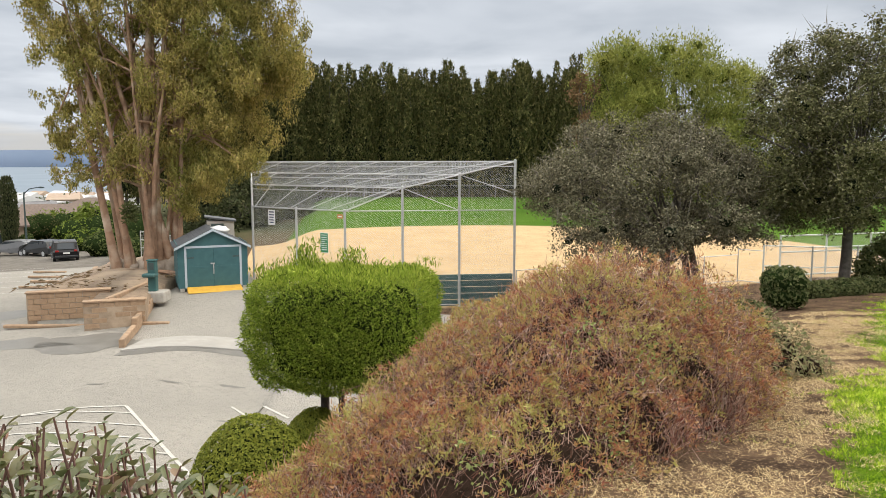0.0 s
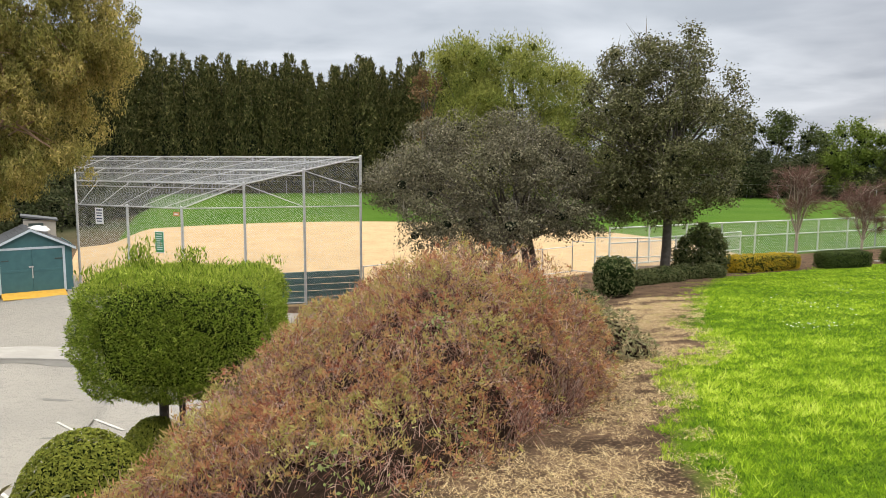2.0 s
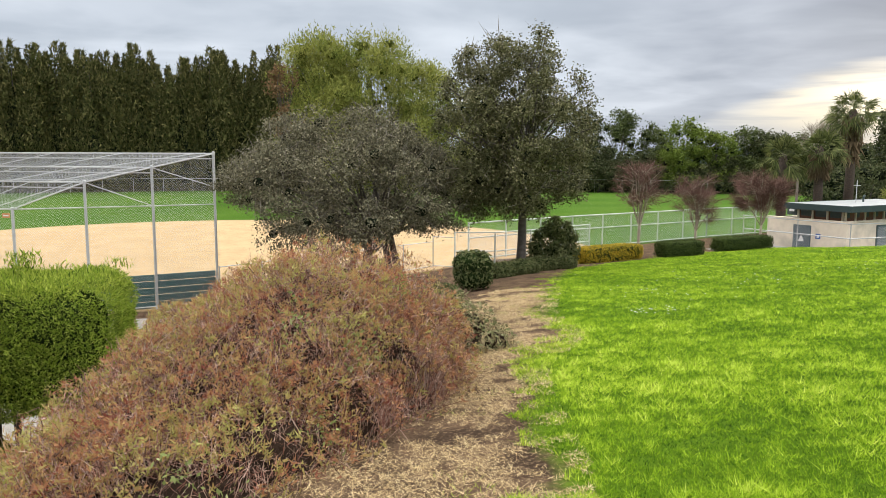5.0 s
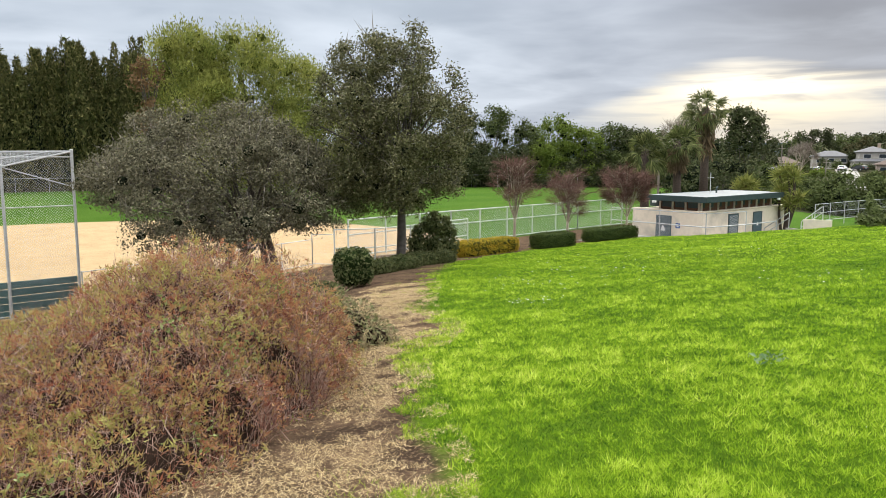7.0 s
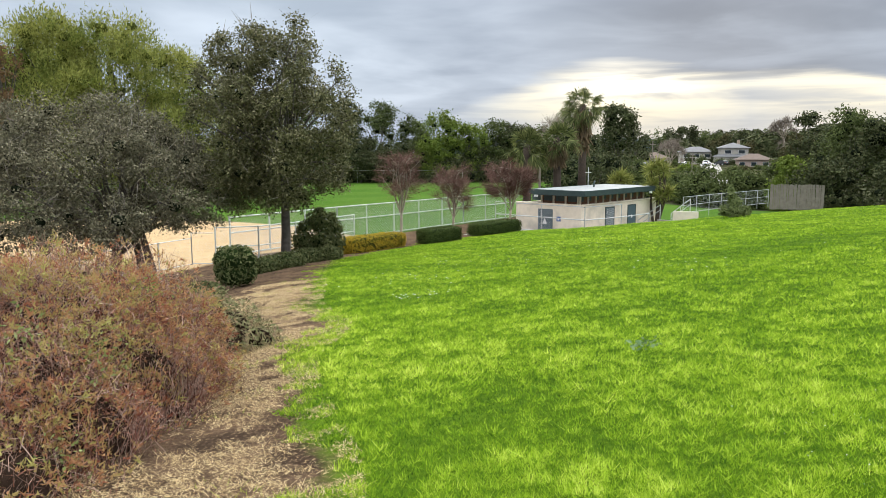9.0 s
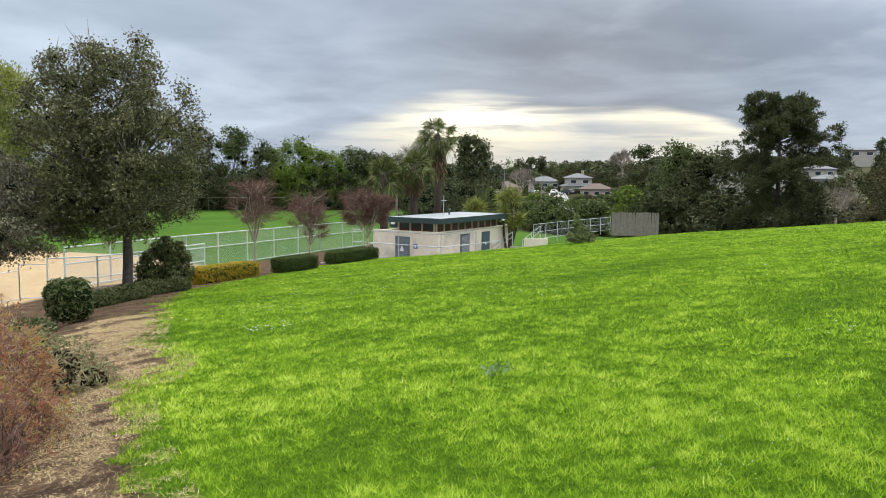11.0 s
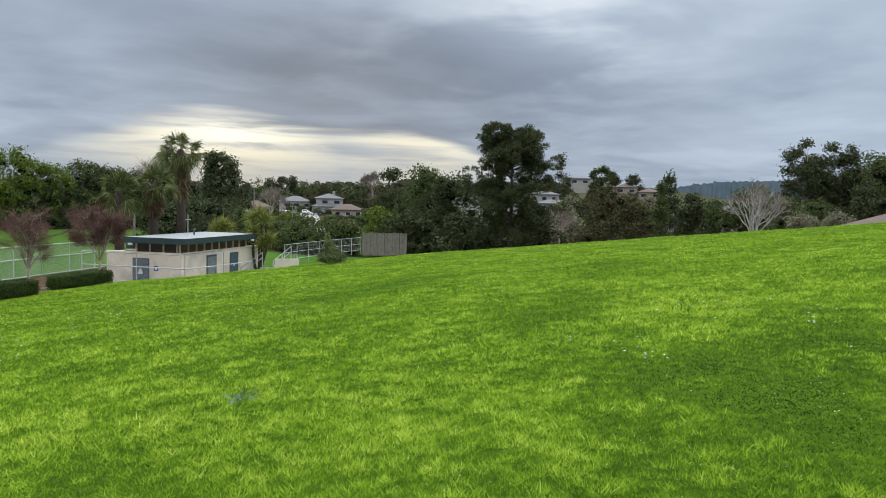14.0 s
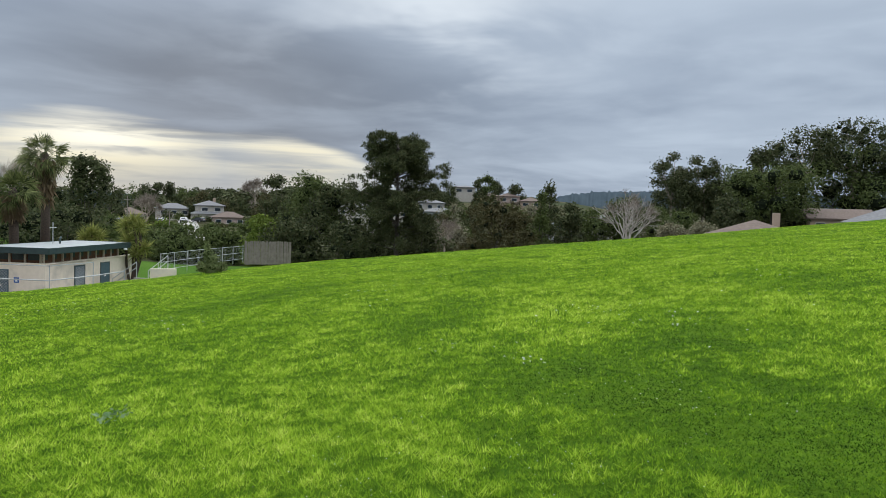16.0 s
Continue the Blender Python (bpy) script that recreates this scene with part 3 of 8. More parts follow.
def low_ground(px, py):
    """The level below the hill: the ball field, the car park, and the country beyond."""
    d = np.hypot(px, py)
    az = np.degrees(np.arctan2(px, py))
    park = -4.3 - 0.04 * np.clip(py - 36, 0, 34) - 0.04 * np.clip(-9 - px, 0, 34)
    park = park + 0.35 * ease(px, -14.5, -12.8) * (1 - ease(px, -8.5, -6)) * ease(py, 25.5, 31) * (1 - ease(py, 40, 44))
    inside = np.maximum(ease(px, -9.5, -4.5), ease(-side_of(px, py, [(-10.5, 40), (-26, 150)]), -1, 3) * ease(py, 38, 44))
    z = park + (FIELD - park) * inside
    z = np.where((px > -4.5) & (py < 30), FIELD + 0.5 * (1 - ease(py, 24, 32)), z)
    # west, down to the bay
    w = 1 - ease(az, -24, -16)
    z = z + w * (-0.026 * np.clip(d - 80, 0, 420))
    # east, a valley and the built-up hillside
    e = ease(az, 54, 62)
    valley = -4.6 - 3.5 * ease(d, 60, 160) + 15 * ease(d, 190, 420) * ease(az, 52, 82) * (1 - 0.6 * ease(az, 86, 96)) + 6 * ease(d, 240, 520)
    valley = valley + 13 * ease(d, 330, 520) * ease(az, 46, 52) * (1 - ease(az, 66, 76))
    valley = valley + 5.0 * ease(d, 190, 245) * ease(az, 53, 57) * (1 - ease(az, 65, 69)) * (1 - ease(d, 270, 330))
    low_sky = ease(az, 50, 55) * (1 - ease(az, 65, 70)) * ease(d, 280, 340)
    valley = valley * (1 - low_sky) + np.minimum(valley, 1.6 + 0.008 * d) * low_sky
    z = z * (1 - e) + valley * e
    se = ease(az, 92, 104)
    z = z * (1 - se) + (-2.0 + 6 * ease(d, 90, 200)) * se
    far = ease(d, 900, 2500)
    return z * (1 - far) + np.minimum(z, -20) * far


def height(px, py):
    px, py = np.asarray(px, float), np.asarray(py, float)
    hill = -0.108 * np.clip(py, -22, 60) + 0.05 * lattice(px, py, 0.35) + 0.02 * lattice(px, py, 1.1, 2)
    low = low_ground(px, py)
    s = side_of(px, py, EDGE)
    steep = 0.20 + 0.30 * (1 - ease(px, 3, 9)) + 0.12 * ease(px, 24, 34)
    fall = hill - steep * np.maximum(0, s) - 0.25 * ease(s, -1.5, 2.5)
    k = 0.35
    top = np.maximum(fall, low) + 0.25 * k * np.maximum(0, 1 - np.abs(fall - low) / k) ** 2
    return np.where(s > 0, np.where(fall > low - k, top, low), np.where(hill > low, fall, low))


def gz(px, py):
    return float(height(np.array([px]), np.array([py]))[0])


def build_ground():
    radii = [0.0]
    r = 0.5
    while r < 4700:
        radii.append(r)
        r *= 1.022 if r < 30 else (1.03 if r < 160 else 1.07)
    fine = np.arange(-52, 128, 0.8)
    az = np.concatenate([fine, np.arange(128, 308, 6.0)])
    n = len(az)
    R = np.array(radii[1:])
    X = (R[:, None] * np.sin(np.radians(az))[None]).ravel()
    Y = (R[:, None] * np.cos(np.radians(az))[None]).ravel()
    X, Y = np.concatenate([[0], X]), np.concatenate([[0], Y])
    Z = height(X, Y)
    verts = np.stack([X, Y, Z], 1)
    faces = [(0, 1 + (k + 1) % n, 1 + k) for k in range(n)]
    for i in range(len(R) - 1):
        a, b = 1 + i * n, 1 + (i + 1) * n
        for k in range(n):
            k2 = (k + 1) % n
            faces.append((a + k, a + k2, b + k2, b + k))
    me = bpy.data.meshes.new("ground")
    me.from_pydata(verts.tolist(), [], faces)
    me.shade_smooth()
    s_lawn = -side_of(X, Y, LAWN)
    dist = np.hypot(X - 4.0, Y - 51.0)
    infield = 27.2 - dist
    wing = side_of(X, Y, [(-12, 46), (-9.3, 36.3), (-4.3, 32.6), (3.3, 34.1), (16, 40), (19.2, 42.1), (49, 48.8), (90, 57)])
    yard = side_of(X, Y, [(-40, 150), (-17, 60), (-10.5, 42)])
    field = np.where(Y < 150, wing, 150 - np.hypot(X, Y))
    field = np.minimum(field, 146 - np.hypot(X, Y))
    field = np.where((X < -9.5) & (Y < 48), -1.0, field)
    field = np.minimum(field, -side_of(X, Y, [(-10.5, 40), (-26, 150)]))
    bear = np.degrees(np.arctan2(X, Y))
    field = np.where((bear > 56.6) & (bear < 74) & (np.hypot(X, Y) > 44) & (np.hypot(X, Y) < 96), 3.0, field)
    south = side_of(X, Y, [(-40, 8), (-9, 11.5), (-3.5, 13.5), (0.5, 17), (2.0, 24), (2.0, 31), (-4.3, 32.2), (-9.3, 36.0), (-10.5, 40)])
    pave = np.minimum(south, 90 - np.hypot(X, Y))
    pave = np.minimum(pave, np.maximum(side_of(X, Y, [(-13.5, 41), (-20, 60), (-30, 95)]), 41 - Y))
    road = np.minimum(side_of(X, Y, [(-60, 44), (-22, 52), (-18, 60)]), pave)
    for key, val in (("lawn", s_lawn - 0.22), ("infield", np.minimum(infield, wing + 0.6)), ("field", field), ("pave", pave), ("road", road)):
        at = me.attributes.new(key, "FLOAT", "POINT")
        at.data.foreach_set("value", np.clip(val, -30, 30).astype(np.float32))
    m = bpy.data.materials.new("ground")
    m.use_nodes = True
    t = m.node_tree
    p = t.nodes["Principled BSDF"]
    geo = t.nodes.new("ShaderNodeNewGeometry")

    def tex(scale, detail=5, rough=0.55):
        nn = t.nodes.new("ShaderNodeTexNoise")
        nn.inputs["Scale"].default_value, nn.inputs["Detail"].default_value, nn.inputs["Roughness"].default_value = scale, detail, rough
        t.links.new(geo.outputs["Position"], nn.inputs["Vector"])
        return nn.outputs["Fac"]

    def rng(x, lo, hi):
        nn = t.nodes.new("ShaderNodeMapRange")
        nn.inputs[1].default_value, nn.inputs[2].default_value = lo, hi
        t.links.new(x, nn.inputs[0])
        return nn.outputs[0]

    def mixc(f, x, y):
        nn = t.nodes.new("ShaderNodeMix")
        nn.data_type = "RGBA"
        t.links.new(f, nn.inputs[0])
        for i, s in ((6, x), (7, y)):
            if isinstance(s, tuple):
                nn.inputs[i].default_value = (*s, 1)
            else:
                t.links.new(s, nn.inputs[i])
        return nn.outputs[2]

    def mask(key, jitter, jscale, soft):
        at = t.nodes.new("ShaderNodeAttribute")
        at.attribute_name = key
        nn = t.nodes.new("ShaderNodeMath")
        nn.operation = "MULTIPLY_ADD"
        t.links.new(tex(jscale, 4), nn.inputs[0])
        nn.inputs[1].default_value = jitter * 2
        add = t.nodes.new("ShaderNodeMath")
        add.operation = "SUBTRACT"
        t.links.new(at.outputs["Fac"], add.inputs[0])
        add.inputs[1].default_value = jitter
        t.links.new(add.outputs[0], nn.inputs[2])
        return rng(nn.outputs[0], -soft, soft)

    soil = mixc(rng(tex(2.2), 0.38, 0.62), (0.055, 0.036, 0.025), (0.135, 0.088, 0.058))
    soil = mixc(rng(tex(30.0, 8, 0.75), 0.53, 0.62), soil, (0.25, 0.175, 0.105))
    scrub = mixc(rng(tex(0.05), 0.4, 0.6), (0.05, 0.06, 0.03), (0.085, 0.08, 0.045))
    dist_n = t.nodes.new("ShaderNodeVectorMath")
    dist_n.operation = "LENGTH"
    t.links.new(geo.outputs["Position"], dist_n.inputs[0])
    col = mixc(rng(dist_n.outputs["Value"], 60, 90), soil, scrub)
    turf = mixc(rng(tex(0.35), 0.38, 0.62), (0.085, 0.155, 0.010), (0.055, 0.11, 0.008))
    turf = mixc(rng(tex(9.0), 0.45, 0.7), turf, (0.11, 0.20, 0.014))
    fturf = mixc(rng(tex(0.12), 0.35, 0.65), (0.055, 0.125, 0.016), (0.078, 0.152, 0.022))
    col = mixc(mask("field", 0.2, 0.8, 0.2), col, fturf)
    sand = mixc(rng(tex(0.5), 0.35, 0.7), (0.55, 0.40, 0.235), (0.47, 0.335, 0.19))
    sand = mixc(rng(tex(3.0), 0.55, 0.75), sand, (0.40, 0.285, 0.165))
    col = mixc(mask("infield", 0.25, 0.6, 0.25), col, sand)
    slab = mixc(rng(tex(0.25), 0.4, 0.65), (0.355, 0.338, 0.305), (0.31, 0.297, 0.27))
    slab = mixc(rng(tex(6.0), 0.5, 0.8), slab, (0.275, 0.263, 0.24))
    col = mixc(mask("pave", 0.02, 3.0, 0.04), col, slab)
    tar = mixc(rng(tex(1.2), 0.4, 0.65), (0.20, 0.185, 0.165), (0.15, 0.14, 0.125))
    col = mixc(mask("road", 0.3, 0.5, 0.3), col, tar)
    col = mixc(mask("lawn", 0.45, 1.6, 0.12), col, turf)
    t.links.new(col, p.inputs["Base Color"])
    p.inputs["Roughness"].default_value = 1.0
    p.inputs["Specular IOR Level"].default_value = 0.03
    bn = t.nodes.new("ShaderNodeBump")
    bn.inputs["Strength"].default_value, bn.inputs["Distance"].default_value = 1.0, 0.08
    t.links.new(tex(18.0, 6), bn.inputs["Height"])
    t.links.new(bn.outputs[0], p.inputs["Normal"])
    me.materials.append(m)
    return tagged(new("ground", me), "grassy hill above a sandy ball field and concrete car park", "ground", kind="structure")


build_ground()


def sea_and_hills():
    bay = Shape()
    a0, a1 = -75, 5
    ring = [(polar(a, 330), polar(a, 4600)) for a in range(a0, a1 + 1, 4)]
    vs = [(x, y, -14.0) for pr in ring for x, y in pr]
    bay.add(vs, [(2 * i, 2 * i + 1, 2 * i + 3, 2 * i + 2) for i in range(len(ring) - 1)])
    m = mat("bay_water", (0.10, 0.15, 0.20), (0.12, 0.17, 0.22), 0.01, 0.35)
    solid("bay", bay, m, "calm grey-blue bay below distant hills", "water", kind="structure")
    far = Shape()
    vs = []
    n = 80
    for i in range(n):
        az = -80 + 85 * i / (n - 1)
        x, y = polar(az, 4550)
        h = 78 + 34 * noise.noise(Vector((az * 0.07, 0, 3))) + 8 * noise.noise(Vector((az * 0.4, 5, 3)))
        vs += [(x, y, -30), (x, y, h)]
        x2, y2 = polar(az, 4690)
        vs += [(x2, y2, h * 0.9)]
    far.add(vs, [(3 * i, 3 * i + 3, 3 * i + 4, 3 * i + 1) for i in range(n - 1)] + [(3 * i + 1, 3 * i + 4, 3 * i + 5, 3 * i + 2) for i in range(n - 1)])
    solid("far_hills", far, M["hill"], "hazy blue hills across the bay", "backdrop", kind="structure", smooth=True)


sea_and_hills()

# ---- car park, shed, planter ----
def ribbon(shape, a, b, w, lift=0.018, step=0.5):
    """A painted strip laid on the ground from a to b."""
    a, b = Vector(a), Vector(b)
    d = (b - a).normalized()
    s = Vector((-d.y, d.x)) * w / 2
    n = max(1, int((b - a).length / step))
    vs = []
    for i in range(n + 1):
        q = a.lerp(b, i / n)
        for p in (q + s, q - s):
            vs.append((p.x, p.y, gz(p.x, p.y) + lift))
    return shape.add(vs, [(2 * i, 2 * i + 1, 2 * i + 3, 2 * i + 2) for i in range(n)])


def parking_lines():
    apex, foot, left = (-7.92, 18.05), (-5.0, 14.45), (-9.6, 17.0)
    far = (-13.5, 15.6)
    for a, b, w in ((apex, foot, 0.085), (apex, far, 0.07)):
        solid("parking_line", ribbon(Shape(), a, b, w), M["line"], "white painted parking line on pale concrete", "parking line", group="parking lines", kind="structure")
    for i in range(5):
        t = (i + 0.6) / 5.4
        a = Vector(apex).lerp(Vector(foot), t)
        b = a + Vector((-2.0 - 3.9 * t, -0.55 - 0.2 * t))
        solid("parking_line", ribbon(Shape(), a, b, 0.065), M["line"], "white painted parking line on pale concrete", "parking line", group="parking lines", kind="structure")
    solid("parking_line", ribbon(Shape(), (-5.55, 18.95), (-3.6, 16.8), 0.07), M["line"], "white painted parking line on pale concrete", "parking line", group="parking lines", kind="structure")
    for i in range(6):
        y = 37 + i * 3.0
        a = (-19.5 - 0.55 * (y - 37), y)
        solid("parking_line", ribbon(Shape(), a, (a[0] - 4.6, y - 0.4), 0.08), M["line"], "white painted parking bay line", "parking line", group="parking lines", kind="structure")


parking_lines()


def wheel_stop(x, y, turn, ln=1.9):
    s = Shape().box((-ln / 2, -0.09, 0), (ln / 2, 0.09, 0.13), bevel=0.03)
    solid("wheel_stop", s, M["timber"], "weathered tan timber wheel stop on concrete", "wheel stop", (x, y, gz(x, y)), turn, group="wheel stops")


for wx, wy, wt_ in ((-15.0, 27.6, 2), (-11.7, 27.1, 2), (-22.2, 41.5, -4), (-24.0, 44.5, -4), (-25.6, 48, -4), (-21.2, 38.6, -4)):
    wheel_stop(wx, wy, wt_, 3.1 if wy < 30 else 2.2)


def damp_patches():
    rng = np.random.default_rng(3)
    for cx, cy, rx, ry in ((-12.2, 24.5, 1.9, 1.5), (-14.3, 25.0, 1.8, 0.9), (-18.0, 30.6, 2.0, 0.9), (-6.0, 20.6, 0.35, 0.10), (-7.6, 20.3, 0.3, 0.07), (-9.4, 19.6, 0.25, 0.06), (-5.4, 17.9, 0.2, 0.05)):
        vs = [(cx, cy, gz(cx, cy) + 0.007)]
        n = 36
        for k in range(n):
            a = 2 * math.pi * k / n
            w = 1 + 0.5 * noise.noise(Vector((math.cos(a) * 1.5 + cx, math.sin(a) * 1.5, cy)))
            x, y = cx + rx * w * math.cos(a), cy + ry * w * math.sin(a)
            vs.append((x, y, gz(x, y) + 0.007))
        s = Shape().add(vs, [(0, 1 + k, 1 + (k + 1) % n) for k in range(n)])
        solid("damp_patch", s, M["damp"], "dark damp stain on the concrete", "stain", kind="structure")


damp_patches()


def gutter():
    """The dark wet line at the foot of the pad's lip."""
    a, b = polar(-23.9, 25.4), polar(-14.0, 24.6)
    vs = []
    n = 14
    for i in range(n + 1):
        t = i / n
        x, y = a[0] + (b[0] - a[0]) * t, a[1] + (b[1] - a[1]) * t + 0.5 * math.sin(math.pi * t * 0.5)
        for dy in (-0.03, -0.5 - 0.14 * math.sin(t * 9)):
            vs.append((x, y + dy, gz(x, y + dy) + 0.008))
    s = Shape().add(vs, [(2 * i, 2 * i + 1, 2 * i + 3, 2 * i + 2) for i in range(n)])
    solid("gutter_stain", s, M["damp"], "dark wet gutter line below the concrete pad", "stain", kind="structure")


gutter()


def planter():
    """Block retaining walls, timber kerbs and the bare bed under the big tree."""
    zb = -4.35
    wa0, wa1 = polar(-29.6, 32.0), polar(-24.4, 31.6)
    wb0, wb1 = polar(-26.15, 29.5), polar(-22.1, 29.3)
    for k, (a, b, zt) in enumerate(((wa0, wa1, -3.30), (wb0, wb1, -3.40))):
        ln = math.dist(a, b)
        turn = math.degrees(math.atan2(b[1] - a[1], b[0] - a[0]))
        w = thing("planter_wall", "low retaining wall of tan concrete blocks", "wall", (a[0], a[1], 0), kind="structure", turn=turn)
        part("mortar", Shape().box((0.02, 0.03, zb - 0.6), (ln - 0.02, 0.30, zt - 0.02)), M["kerb"], w)
        rows, h = 5, (zt - zb) / 5
        cols = int(ln / 0.42)
        bw = ln / cols
        block = Shape().box((0.006, 0, 0.006), (bw - 0.006, 0.34, h - 0.006), bevel=0.012).mesh("block")
        half = Shape().box((0.006, 0, 0.006), (bw / 2 - 0.006, 0.34, h - 0.006), bevel=0.012).mesh("block")
        for j in range(rows):
            x = 0.0
            first = True
            while x < ln - 0.05:
                use = half if (j % 2 and first) or x + bw > ln + 0.02 else block
                ob = part("block", use, M["block"], w)
                ob.location = (x, random.uniform(-0.006, 0.006), zb + j * h)
                x += bw / 2 if use is half else bw
                first = False
        part("coping", Shape().box((-0.04, -0.04, zt), (ln + 0.04, 0.40, zt + 0.07), bevel=0.012), M["timber"], w)
    # raised soil
    out = [wb1, wb0, (wa1[0] - 0.2, wa1[1] + 0.2), wa0, (-17.4, 34), (-18.2, 40), (-17, 47), (-14, 47), (-12.9, 42), (-12.7, 37.5), (-12.35, 33), (-11.6, 29)]
    n = len(out)
    cx, cy = -14.6, 36.0
    vs, fs = [], []
    rings = 10
    for i in range(rings + 1):
        t = i / rings
        for x, y in out:
            px, py = cx + (x - cx) * t, cy + (y - cy) * t
            rim = -3.44 - 0.30 * float(ease(np.array(py), 30, 38)) - 0.12 * float(ease(np.array(px), -14.5, -12.4))
            z = rim + 0.35 * (1 - t ** 2) + 0.05 * noise.noise(Vector((px, py, 0)))
            vs.append((px, py, z if i < rings else z - 0.02))
    for i in range(rings):
        for k in range(n):
            k2 = (k + 1) % n
            fs.append((i * n + k, i * n + k2, (i + 1) * n + k2, (i + 1) * n + k))
    for k in range(n):
        vs.append((out[k][0], out[k][1], -5.4))
    fs += [(rings * n + k, rings * n + (k + 1) % n, (rings + 1) * n + (k + 1) % n, (rings + 1) * n + k) for k in range(n)]
    m = mat("bare_mulch", (0.30, 0.225, 0.16), (0.20, 0.145, 0.10), 3, 0.95, 0.6, 20, c=(0.36, 0.28, 0.2), cscale=0.5)
    solid("planter_bed", Shape().add(vs, fs), m, "bare brown soil bed around the big tree roots", "soil bed", kind="structure", smooth=True)
    # timber kerb beside the concrete pad, stepped down towards the drive
    kerb = thing("timber_kerb", "stepped timber kerb beside the concrete pad", "kerb", kind="structure")
    pts = [polar(-20.9, 35.0), polar(-21.9, 31.0), polar(-22.9, 28.3), polar(-23.8, 26.0)]
    tops = (-3.72, -3.85, -4.08, -4.2)
    for (a, b, zt) in zip(pts[:-1], pts[1:], tops):
        turn = math.atan2(b[1] - a[1], b[0] - a[0])
        mm = Matrix.Translation((a[0], a[1], 0)) @ Matrix.Rotation(turn, 4, "Z")
        part("sleeper", Shape().box((0, -0.09, -4.9), (math.dist(a, b), 0.09, zt), mm, bevel=0.02), M["timber"], kerb)
    inner = [polar(-24.6, 29.8), polar(-22.0, 33.2), polar(-21.6, 35.0)]
    for a, b in zip(inner[:-1], inner[1:]):
        turn = math.atan2(b[1] - a[1], b[0] - a[0])
        mm = Matrix.Translation((a[0], a[1], 0)) @ Matrix.Rotation(turn, 4, "Z")
        part("sleeper", Shape().box((0, -0.09, -3.8), (math.dist(a, b), 0.09, -3.30), mm, bevel=0.02), M["timber"], kerb)
    row = [polar(-26.0, 34.5), polar(-26.2, 39), polar(-25.2, 46), polar(-23.2, 56)]
    for a, b in zip(row[:-1], row[1:]):
        turn = math.atan2(b[1] - a[1], b[0] - a[0])
        z0 = gz(*a) + 0.25
        mm = Matrix.Translation((a[0], a[1], 0)) @ Matrix.Rotation(turn, 4, "Z")
        part("sleeper", Shape().box((0, -0.12, z0 - 1.2), (math.dist(a, b), 0.12, z0 + 0.25), mm, bevel=0.02), M["timber"], kerb)


planter()


def pad_lip():
    """The raised front edge of the concrete pad."""
    a, b = polar(-23.9, 25.4), polar(-14.0, 24.6)
    s = Shape()
    n = 14
    vs = []
    for i in range(n + 1):
        t = i / n
        x, y = a[0] + (b[0] - a[0]) * t, a[1] + (b[1] - a[1]) * t + 0.5 * math.sin(math.pi * t * 0.5)
        z = gz(x, y)
        vs += [(x, y - 0.02, z - 0.1), (x, y, z + 0.06), (x + 0.1, y + 1.6, gz(x + 0.1, y + 1.6) + 0.03)]
    s.add(vs, [(3 * i + j, 3 * i + 3 + j, 3 * i + 4 + j, 3 * i + 1 + j) for i in range(n) for j in (0, 1)])
    solid("pad_edge", s, M["concrete"], "sloping concrete lip in front of the shed pad", "kerb", kind="structure")


pad_lip()


